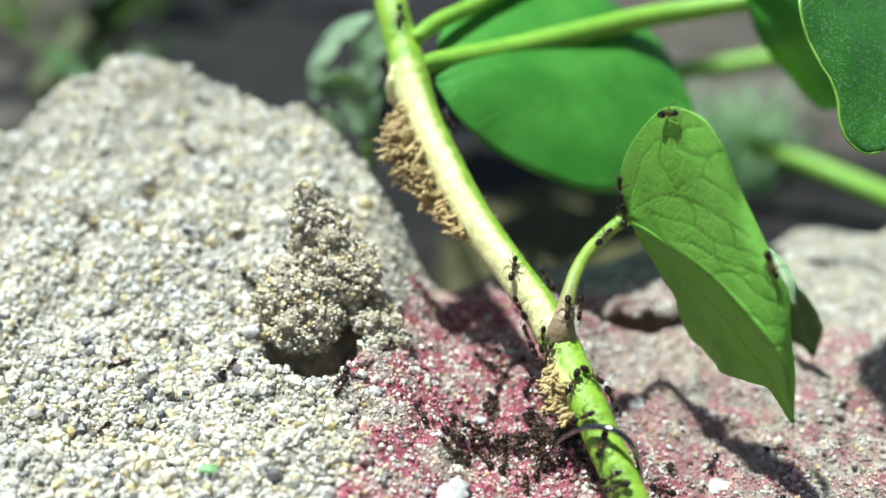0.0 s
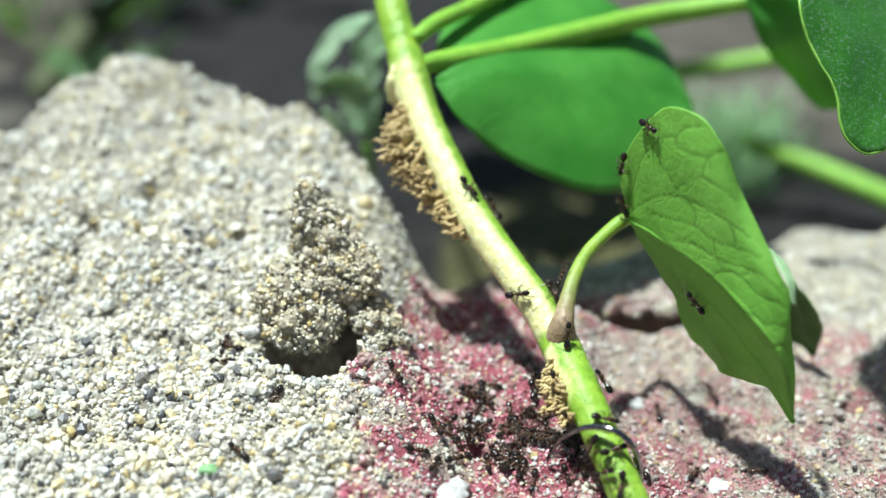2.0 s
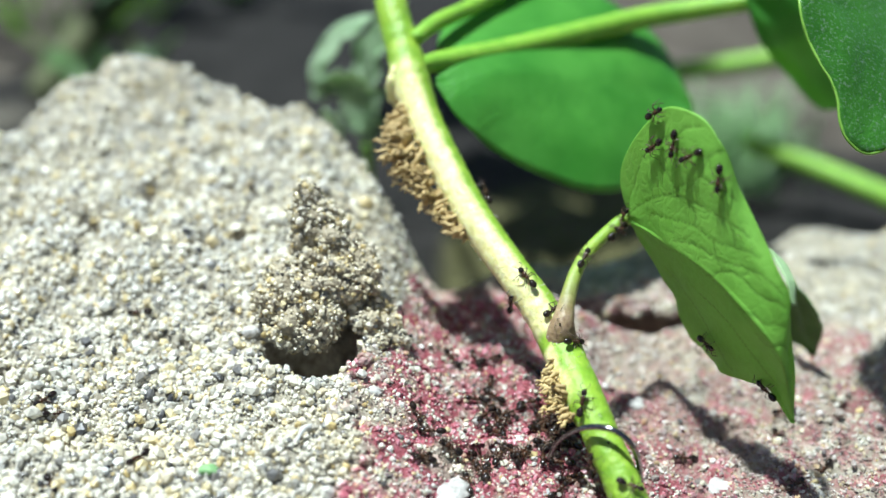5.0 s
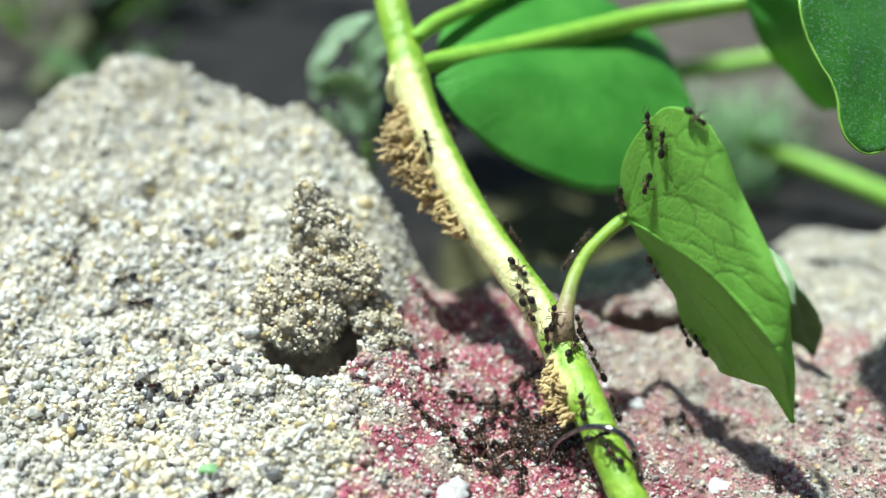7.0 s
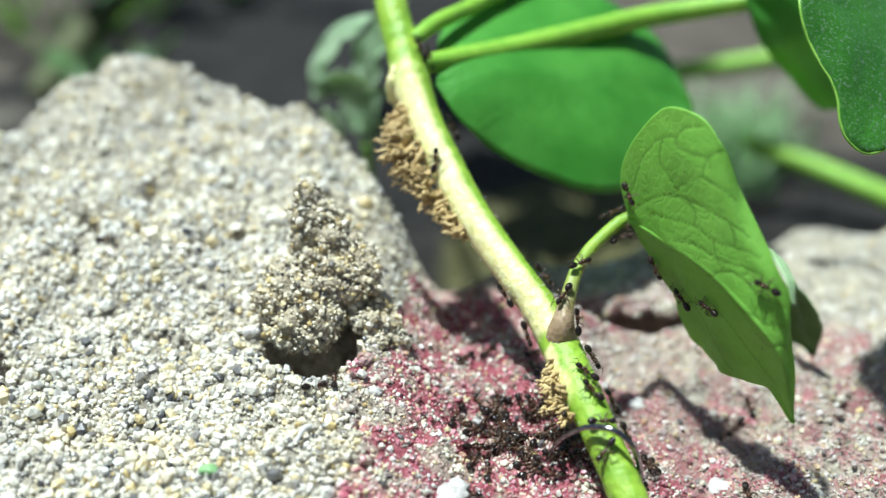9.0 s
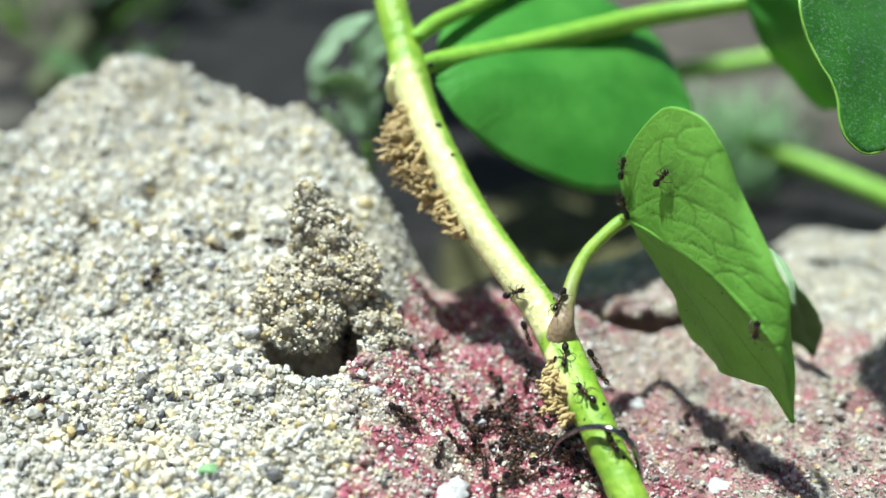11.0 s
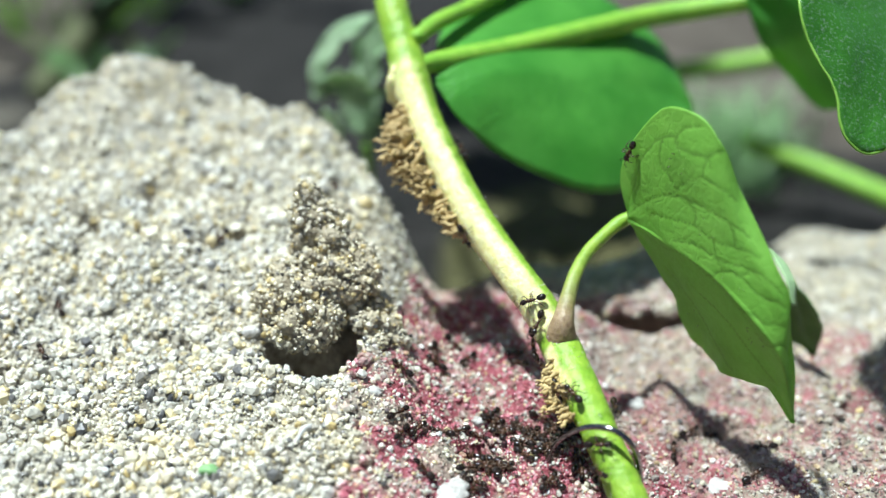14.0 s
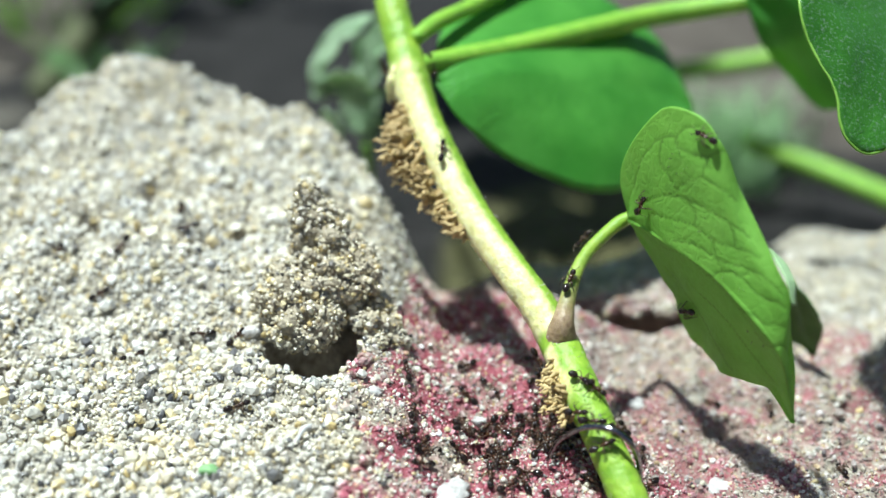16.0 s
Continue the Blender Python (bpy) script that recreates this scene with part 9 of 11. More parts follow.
    walk(ants[20], crawl_rows(((0, 11.9, 128.1, 15.6, 4, -4, -7), (0.25, 12.4, 126.8, 15.2, 2, -8, -3), (0.5, 12.6, 125.5, 14.7, -5, 3, 7), (0.75, 11.9, 127.5, 15.8, -3, 8, 4), (1, 11.2, 129.5, 16.8, -6, 3, 7), (1.25, 11.9, 127.5, 15.8, 3, -8, -4), (1.5, 12.6, 125.5, 14.7, 5, -3, -7), (1.625, 13.0, 126.8, 14.2, 2, 8, -2), (1.75, 13.3, 127.8, 14.0, -1, 6, -7), (1.875, 12.0, 130.7, 9.4, -2, 5, -7), (2, 11.8, 130.9, 9.6, 4, 7, 5), (2.25, 11.8, 130.4, 9.1, 0, -7, -6), (2.5, 11.8, 129.8, 8.8, 3, 7, 5), (2.625, 13.6, 128.7, 14.3, 3, -1, 9), (2.75, 14.0, 129.3, 15.5, 3, 1, 8), (2.875, 15.3, 129.1, 19.0, 3, -1, 9), (3, 16.2, 129.5, 21.8, 1, 6, 6), (3.1, 14.8, 127.9, 21.4, -3, -6, -6), (3.2, 15.1, 127.5, 19.5, 2, -2, -9), (3.3, 15.6, 126.8, 17.6, 1, -1, -9), (3.4, 15.6, 127.0, 15.6, 1, 1, -9), (3.5, 15.8, 127.1, 13.9, 1, 1, -9), (3.6, 15.6, 127.1, 15.6, -1, -1, 9), (3.7, 15.6, 126.9, 17.3, -1, 1, 9), (3.8, 15.2, 127.4, 19.5, -2, 1, 9), (3.9, 14.9, 127.6, 21.1, 4, 2, 8), (4, 15.7, 127.5, 21.0, 3, 8, 4), (4.25, 16.1, 129.8, 22.8, 2, 7, 5), (4.5, 17.2, 132.9, 24.6, 4, 7, 4), (4.75, 19.2, 136.2, 26.4, 5, 6, 4), (5, 21.6, 138.6, 27.9, 7, 4, 4), (5.25, 23.5, 139.3, 28.6, 8, 0, -4), (5.5, 25.1, 136.6, 27.3, 5, -5, -6), (5.75, 26.6, 135.7, 24.8, 5, -3, -7), (6, 28.1, 134.5, 22.7, 4, -1, -8), (6.25, 29.5, 134.1, 19.5, 3, 0, -8), (6.5, 30.7, 133.8, 16.7, -4, 2, 8), (6.6, 27.9, 134.9, 22.9, -4, 1, 8), (6.7, 24.7, 137.1, 27.8, -5, 7, 4), (6.8, 21.0, 138.1, 27.2, -6, -5, -3), (6.9, 16.7, 131.6, 23.4, -2, -6, -6), (7, 16.9, 127.9, 18.1, -1, -3, -8), (7.1, 15.5, 127.8, 20.1, -5, -1, 7), (7.2, 15.0, 127.6, 21.0, -2, -4, -8), (7.3, 15.2, 127.4, 18.8, 1, 0, -9), (7.4, 15.5, 127.3, 16.3, 1, 0, -9), (7.5, 15.8, 127.1, 13.9, 1, -1, -9), (8, 15.8, 127.1, 13.9, 4, -1, 8), (8.25, 16.7, 126.8, 15.4, 4, -2, 8), (8.5, 17.5, 126.5, 16.9, -4, 3, 8), (8.75, 17.5, 126.0, 17.0, 1, -9, 1), (9, 17.5, 125.7, 17.0, 5, -3, -7), (9.25, 17.6, 125.6, 17.0, 5, -3, -7), (9.5, 17.6, 125.5, 16.9, 5, -3, -7), (9.75, 17.6, 125.4, 16.9, 5, -3, -7), (10, 17.6, 125.4, 16.9, 5, -3, -7), (10.25, 17.7, 125.3, 16.9, 5, -3, -7), (10.5, 17.7, 125.2, 16.8, 5, -3, -7), (10.75, 17.7, 125.1, 16.8, 5, -3, -7), (11, 17.7, 125.0, 16.8, 5, -3, -7), (11.25, 17.8, 124.9, 16.7, 5, -3, -7), (11.5, 17.8, 124.8, 16.7, 4, -4, -7), (11.75, 17.0, 126.1, 15.2, -4, 5, -6), (12, 15.8, 127.1, 13.9, -5, 5, -6), (12.5, 15.8, 127.1, 13.9, -3, -6, 6), (12.625, 15.6, 126.7, 14.2, -7, -3, 5), (12.75, 13.0, 125.8, 16.2, -4, -3, 7), (12.875, 13.7, 125.3, 17.4, 3, -3, 8), (13, 13.6, 125.2, 18.2, -3, 8, 3), (13.25, 12.7, 126.6, 16.9, -3, 6, -6), (13.5, 12.0, 128.1, 15.4, 5, -3, -6), (13.75, 12.0, 127.7, 15.5, 2, -9, 0), (14, 12.1, 127.4, 15.5, 4, -4, -7), (14.125, 12.8, 126.2, 15.9, 4, -8, 3), (14.25, 13.3, 125.0, 16.3, 4, -8, 2), (14.375, 13.9, 123.8, 16.6, 3, -8, 3), (14.5, 14.3, 122.5, 17.1, -5, -5, -6), (14.75, 13.8, 123.1, 15.5, -3, 3, -8), (15, 13.2, 123.7, 14.1, 2, -3, -8), (15.25, 13.0, 124.3, 14.4, -2, 8, 3), (15.5, 12.9, 124.7, 14.5, -4, 2, 8), (15.75, 12.8, 125.1, 14.5, -3, 8, 3), (16, 12.6, 125.5, 14.7, -5, 2, 7))))
    walk(ants[21], crawl_rows(((0, 13.2, 123.6, 14.1, -3, 3, 8), (0.25, 13.2, 122.8, 15.1, 2, -5, 7), (0.5, 13.7, 122.2, 16.1, 1, -8, -3), (0.75, 13.8, 121.9, 16.2, 4, -8, 1), (1, 14.0, 121.6, 16.2, 6, -2, 6), (1.25, 14.3, 121.3, 16.3, 6, -6, 2), (1.5, 14.6, 121.0, 16.4, -7, 1, -6), (1.75, 13.8, 121.6, 16.0, -5, 6, -4), (2, 13.3, 122.5, 15.4, 0, -6, -7), (2.25, 13.2, 123.0, 14.8, -1, 6, -6), (2.5, 13.2, 123.7, 14.1, -2, 3, 8), (2.75, 13.0, 124.3, 14.4, -2, 8, 2), (3, 12.9, 124.7, 14.4, 4, -3, -8), (3.25, 13.1, 123.6, 14.6, 2, -9, 1), (3.5, 13.4, 122.4, 14.7, -1, 3, 8), (3.6, 13.9, 123.8, 16.5, 1, 5, 7), (3.7, 14.1, 125.1, 18.4, 1, 5, 7), (3.8, 14.5, 126.7, 20.2, 1, 5, 7), (3.9, 14.6, 127.5, 21.2, -2, -7, -5), (4, 14.1, 125.8, 19.5, -9, -1, 0), (4.25, 14.4, 125.9, 19.4, 6, 7, -3), (4.5, 14.7, 126.5, 19.2, 5, 7, -3), (4.75, 14.9, 126.6, 19.1, 8, 3, -3), (5, 15.3, 126.7, 19.0, 8, 4, -3), (5.25, 15.6, 126.8, 18.8, 7, 5, -3), (5.5, 15.8, 127.1, 18.7, 6, 6, -3), (5.75, 16.1, 127.3, 18.6, 5, 7, -4), (6, 16.2, 127.5, 18.4, 8, 3, -2), (6.25, 16.9, 127.6, 18.4, 8, 4, -2), (6.5, 16.9, 127.9, 18.2, 0, 5, 8), (6.75, 16.7, 128.1, 19.0, -3, 2, 8), (7, 16.4, 128.3, 19.6, -4, 5, 7), (7.25, 16.0, 128.6, 20.4, -2, 3, 8), (7.5, 16.1, 129.0, 21.3, 0, 6, 7), (7.75, 16.0, 128.9, 21.1, 0, -6, -7), (8, 16.0, 128.6, 20.7, 0, -6, -7), (8.1, 15.3, 128.2, 21.1, -7, -4, 4), (8.2, 14.7, 127.9, 21.6, -8, 3, 2), (8.3, 13.6, 128.9, 21.5, -4, 8, -2), (8.4, 13.8, 129.5, 21.3, -3, 8, -2), (8.5, 13.1, 130.0, 21.4, 6, 6, 2), (8.6, 13.8, 129.4, 21.3, 3, -8, 2), (8.7, 13.9, 128.4, 21.7, 5, -7, 2), (8.8, 14.7, 128.1, 21.7, 5, 2, 7), (8.9, 14.6, 128.6, 22.8, -1, 6, 6), (9, 14.5, 129.6, 23.4, -5, -6, -5), (9.25, 14.8, 128.9, 22.4, 1, -6, -6), (9.5, 14.7, 128.1, 21.7, 0, -7, -6), (9.75, 14.6, 127.2, 20.9, -1, -6, -7), (10, 14.4, 126.6, 20.0, -2, -3, -8), (10.25, 14.2, 126.4, 19.0, -2, -4, -8), (10.5, 14.0, 125.7, 18.0, -2, -5, -7), (10.75, 13.6, 125.1, 17.2, -3, -4, -8), (11, 13.3, 124.6, 16.0, -1, -4, -8), (11.25, 13.5, 124.2, 15.1, -1, -4, -8), (11.5, 13.2, 123.7, 14.1, 2, -3, -8), (11.75, 12.9, 124.6, 14.5, -3, 8, 3), (12, 12.6, 125.5, 14.8, 4, -3, -7), (12.25, 14.1, 126.3, 14.1, 8, 4, -2), (12.5, 15.8, 127.1, 13.9, 8, 4, -1), (13, 15.8, 127.1, 13.9, -1, 1, 9), (13.1, 15.5, 127.4, 16.1, -1, 1, 9), (13.2, 15.6, 127.4, 18.6, -1, 0, 9), (13.3, 15.2, 127.3, 20.5, -2, 0, 9), (13.4, 15.0, 127.6, 20.9, 4, -5, -6), (13.5, 16.1, 126.6, 19.2, 2, -3, -8), (13.6, 15.0, 127.6, 20.9, -4, 5, 6), (13.7, 15.2, 127.3, 20.5, 2, 0, -9), (13.8, 15.6, 127.4, 18.6, 1, 0, -9), (13.9, 15.5, 127.4, 16.1, 1, -1, -9), (14, 15.8, 127.1, 13.9, 2, -6, -7), (14.125, 16.3, 125.5, 13.9, 4, -7, 4), (14.25, 17.7, 123.9, 15.5, 1, -8, 5), (14.375, 16.6, 121.4, 16.3, -2, -9, 1), (14.5, 16.5, 119.6, 16.2, 3, -7, -5), (14.75, 15.0, 120.1, 14.9, -6, 3, -6), (15, 14.0, 121.0, 13.4, -6, 1, 7), (15.25, 13.8, 121.0, 14.5, 0, 1, 9), (15.5, 13.9, 121.1, 15.4, 0, -3, -9), (15.75, 14.5, 119.6, 14.9, 4, -8, -3), (16, 15.4, 118.2, 14.3, 7, -5, 3))))
    walk(ants[22], crawl_rows(((0, -6.0, 161.7, 49.2, -1, -5, -7), (0.125, -5.8, 161.1, 47.9, 4, 2, -8), (0.25, -3.9, 162.4, 45.3, 1, 1, -9), (0.375, -5.4, 161.9, 43.3, -3, -3, -8), (0.5, -5.1, 161.3, 41.8, 9, 0, -2), (0.625, -4.8, 161.9, 43.2, 3, 3, 8), (0.75, -4.2, 162.5, 44.5, 2, 2, 8), (0.875, -4.0, 162.7, 46.0, 2, 2, 9), (1, -3.6, 163.1, 47.5, -3, 4, 7), (1.125, -4.0, 162.7, 46.0, -2, -2, -9), (1.25, -4.2, 162.5, 44.5, -2, -2, -8), (1.375, -4.8, 161.9, 43.2, -3, -3, -8), (1.5, -5.1, 161.3, 41.8, -5, 5, -6), (1.625, -17.0, 174.0, 28.6, -4, 6, -5), (1.75, -20.1, 185.4, 21.1, 0, 9, -3), (1.875, -15.8, 218.4, 14.5, 2, 9, -2), (2, -12.3, 227.1, 12.7, 5, 3, 7), (2.125, -15.7, 218.3, 14.4, -1, -9, 2), (2.25, -17.6, 182.7, 20.4, 1, -9, 2), (2.375, -12.8, 167.8, 27.0, 3, -7, 4), (2.5, -4.8, 152.5, 36.3, 4, -7, -4), (2.625, -4.9, 154.7, 37.7, 0, 8, 5), (2.75, -5.0, 157.0, 38.9, 0, 8, 5), (2.875, -5.0, 159.1, 40.5, 0, 7, 5), (3, -5.1, 161.3, 41.8, 0, 7, 5), (3.125, -5.1, 159.2, 40.6, 0, -7, -5), (3.25, -5.1, 157.3, 39.1, 0, -7, -6), (3.375, -5.3, 155.5, 37.6, 0, -7, -5), (3.5, -5.0, 153.3, 36.4, 3, -4, -8), (3.625, -5.3, 155.5, 37.6, 0, 7, 5), (3.75, -5.1, 157.3, 39.1, 0, 7, 6), (3.875, -5.1, 159.2, 40.6, 0, 7, 5), (4, -5.1, 161.3, 41.8, 2, 7, 5), (4.25, -4.7, 160.4, 41.5, 4, -7, -4), (4.5, -4.2, 159.7, 40.9, 6, -6, -3), (4.75, -3.2, 158.8, 40.6, 6, -6, -1), (5, -2.4, 157.9, 40.5, 5, -8, -1), (5.25, -1.8, 156.6, 40.4, 3, -9, 0), (5.5, -1.6, 155.2, 40.4, 1, -9, -2), (5.75, -1.4, 154.3, 39.9, 1, -8, -4), (6, -1.3, 153.4, 39.5, 2, -8, -4), (6.25, -1.1, 152.5, 38.9, 3, -8, -3), (6.5, -0.5, 151.5, 38.8, 5, -4, -6), (6.75, 0.3, 151.8, 37.9, 5, 3, -7), (7, 0.8, 152.1, 37.0, 4, -3, -7), (7.125, 1.2, 151.5, 35.5, 1, -4, -8), (7.25, 1.0, 150.6, 34.0, 0, -4, -8), (7.375, 1.1, 149.8, 32.6, 1, -4, -8), (7.5, 1.3, 149.2, 31.0, -9, 2, -2), (7.625, 0.2, 150.1, 32.4, -7, 1, 5), (7.75, -2.3, 149.9, 33.7, -4, -1, 8), (7.875, -2.2, 149.7, 37.1, -1, 1, 9), (8, -3.0, 150.5, 38.6, -2, 5, 7), (8.125, -2.5, 149.5, 37.7, 3, -6, -6), (8.25, -2.1, 148.5, 36.7, 2, -6, -6), (8.375, -1.7, 147.4, 35.6, 3, -6, -6), (8.5, -1.2, 146.4, 34.6, 0, 5, 8), (8.625, -1.4, 149.5, 37.1, 0, 7, 5), (8.75, -1.5, 152.7, 39.4, -1, 7, 5), (8.875, -1.9, 156.0, 41.6, -1, 7, 5), (9, -2.1, 159.2, 44.0, -1, 4, 8), (9.25, -2.1, 159.2, 44.0, -1, 4, 8), (9.5, -2.1, 159.2, 44.0, -1, 4, 8), (9.75, -2.1, 159.2, 44.1, -1, 4, 8), (10, -2.1, 159.2, 44.1, -1, 4, 8), (10.25, -2.1, 159.2, 44.1, -1, 4, 8), (10.5, -2.1, 159.2, 44.2, -1, 4, 8), (10.75, -2.1, 159.2, 44.2, -1, 4, 8), (11, -2.1, 159.2, 44.2, -1, 4, 8), (11.25, -2.2, 159.3, 44.3, -1, 4, 8), (11.5, -2.2, 159.3, 44.3, -2, 2, 8), (12, -2.2, 159.3, 44.3, 2, -2, -8), (12.25, -3.3, 160.5, 43.1, -6, 4, -5), (12.5, -5.1, 161.3, 41.8, -7, -2, -5), (12.625, -5.4, 159.8, 41.4, -3, -8, -1), (12.75, -6.5, 157.4, 41.3, -1, -9, 1), (12.875, -5.7, 155.5, 42.1, 3, -8, 1), (13, -5.2, 154.1, 41.9, 8, -3, 1), (13.125, -3.6, 151.6, 39.8, 4, -6, -5), (13.25, -1.9, 149.3, 37.7, 4, -6, -5), (13.375, -0.2, 146.9, 35.6, 4, -6, -5), (13.5, 1.5, 144.4, 33.6, -5, -6, -5), (13.625, 0.5, 145.6, 33.5, -7, 6, 0), (13.75, -0.8, 146.3, 33.6, -7, 6, 1), (13.875, -1.7, 147.4, 33.7, -6, 7, 0), (14, -2.8, 148.4, 33.7, 3, 0, -9), (14.25, -2.1, 147.0, 33.3, 4, -8, -2), (14.5, -1.2, 145.7, 32.8, -1, 0, 9), (14.75, 0.8, 146.2, 34.2, 7, 5, 3), (15, 2.7, 148.4, 34.2, -5, 3, 7), (15.5, 2.5, 148.5, 34.5, -5, 3, 7), (15.625, 0.9, 150.2, 35.7, -5, 6, 5), (15.75, -0.1, 151.9, 37.3, -8, 4, 2), (15.875, -4.5, 153.1, 37.0, -8, 4, 1), (16, -5.8, 154.8, 38.3, -3, 5, 7))))
    walk(ants[23], crawl_rows(((0, -7.5, 158.5, 42.4, 2, -3, -8), (0.25, -6.3, 159.9, 42.1, 6, 7, -1), (0.5, -5.1, 161.3, 41.8, 6, 7, -1), (1, -5.1, 161.3, 41.8, 1, -7, -5), (1.125, -4.6, 158.1, 39.5, 0, -8, -4), (1.25, -5.0, 153.9, 38.5, 2, -8, -2), (1.375, -2.6, 150.5, 37.7, 4, -7, -3), (1.5, -1.5, 147.5, 35.8, -1, -5, -7), (1.625, -0.3, 146.2, 35.0, 5, -6, -4), (1.75, 0.9, 145.1, 33.9, 5, -6, -4), (1.875, 2.1, 143.8, 33.0, 6, -6, -4), (2, 3.2, 142.7, 32.0, 5, -4, -6), (2.25, 2.7, 141.3, 30.7, -2, -6, -7), (2.5, 2.3, 140.2, 29.0, 0, -4, -8), (2.75, 1.7, 141.7, 28.5, -4, 8, -3), (3, 0.7, 143.2, 28.0, -6, 3, 6), (3.125, 0.9, 144.7, 28.8, 1, 8, 4), (3.25, 0.9, 146.3, 29.4, 1, 8, 4), (3.375, 1.2, 147.7, 30.3, 1, 8, 4), (3.5, 1.3, 149.2, 31.0, 1, 8, 4), (4, 1.3, 149.2, 31.0, -2, -8, 3), (4.25, 1.2, 148.7, 31.2, -2, -9, 1), (4.5, 1.2, 148.5, 31.1, -3, -6, -6), (4.75, 1.1, 148.4, 30.9, -7, -5, -2), (5, 0.3, 147.9, 30.8, -6, -7, 1), (5.25, -0.6, 146.4, 31.2, -1, -7, 5), (5.5, -0.1, 145.4, 32.6, 3, -5, 7), (5.75, 0.1, 145.3, 32.8, 6, -6, 2), (6, 0.3, 145.0, 32.7, 4, -8, -2), (6.25, 0.4, 144.7, 32.6, 0, -9, 2), (6.5, 0.3, 144.1, 32.9, -3, 7, 5), (6.625, -0.3, 145.1, 33.7, -3, 6, 6), (6.75, -0.8, 146.1, 34.7, -3, 6, 6), (6.875, -1.4, 147.1, 35.5, -3, 7, 5), (7, -1.9, 148.1, 36.3, -2, 5, 7), (7.125, -1.5, 148.0, 35.4, 2, 3, -8), (7.25, -1.0, 149.4, 32.3, 4, 3, -7), (7.375, 0.6, 149.4, 31.8, 8, -1, -4), (7.5, 1.3, 149.2, 31.0, -9, 0, 0), (7.625, 0.1, 149.4, 31.8, -8, 1, 5), (7.75, -1.2, 149.7, 32.5, -7, 1, 5), (7.875, -2.3, 149.8, 33.5, -7, 1, 5), (8, -3.6, 150.0, 34.2, -4, 3, 8), (8.125, -14.1, 176.7, 19.9, -1, 8, -3), (8.25, -15.4, 218.4, 10.4, 0, 8, -4), (8.375, -12.1, 242.4, -12.0, 0, 8, -3), (8.5, -12.6, 273.5, -10.9, 9, 2, -1), (8.625, -11.5, 244.6, -12.2, 0, -8, 4), (8.75, -14.8, 219.6, 13.7, -1, -8, 4), (8.875, -16.0, 180.5, 20.2, 2, -8, 4), (9, 2.5, 162.2, 39.6, 5, -5, -6), (9.25, 3.2, 162.5, 39.5, 9, 3, -1), (9.5, 3.8, 162.6, 39.5, 9, 2, 0), (9.75, 4.5, 162.8, 39.5, 9, 2, -1), (10, 5.2, 163.0, 39.4, 7, 5, -3), (10.25, 5.7, 163.6, 39.0, 7, 5, -3), (10.5, 6.4, 163.8, 38.9, 9, 3, -1), (10.75, 7.1, 164.0, 38.8, 9, 3, -1), (11, 7.8, 164.2, 38.7, 9, 3, -1), (11.25, 8.4, 164.4, 38.7, 8, 3, -1), (11.5, 9.1, 164.7, 38.5, 8, 4, -2), (12, 9.1, 164.7, 38.5, 8, 4, -2), (12.5, 9.1, 164.7, 38.5, 8, 4, -2), (13, 9.1, 164.7, 38.5, 8, 4, -2), (13.5, 9.1, 164.7, 38.5, 9, 2, -1), (13.625, 10.8, 165.2, 38.4, 9, 1, 0), (13.75, 12.6, 165.2, 38.6, 9, 1, 0), (13.875, 14.3, 165.7, 38.4, 9, 2, -1), (14, 16.0, 166.2, 38.2, 4, -5, -7), (14.125, 14.3, 165.7, 38.4, -9, -2, 1), (14.25, 12.6, 165.2, 38.6, -9, -1, 0), (14.375, 10.8, 165.2, 38.4, -9, -1, 0), (14.5, 9.1, 164.7, 38.5, -9, -2, 1), (15, 9.1, 164.7, 38.5, -9, -2, 1), (15.5, 9.1, 164.7, 38.5, -9, -2, 1), (16, 9.1, 164.7, 38.5, -9, -2, 1))))
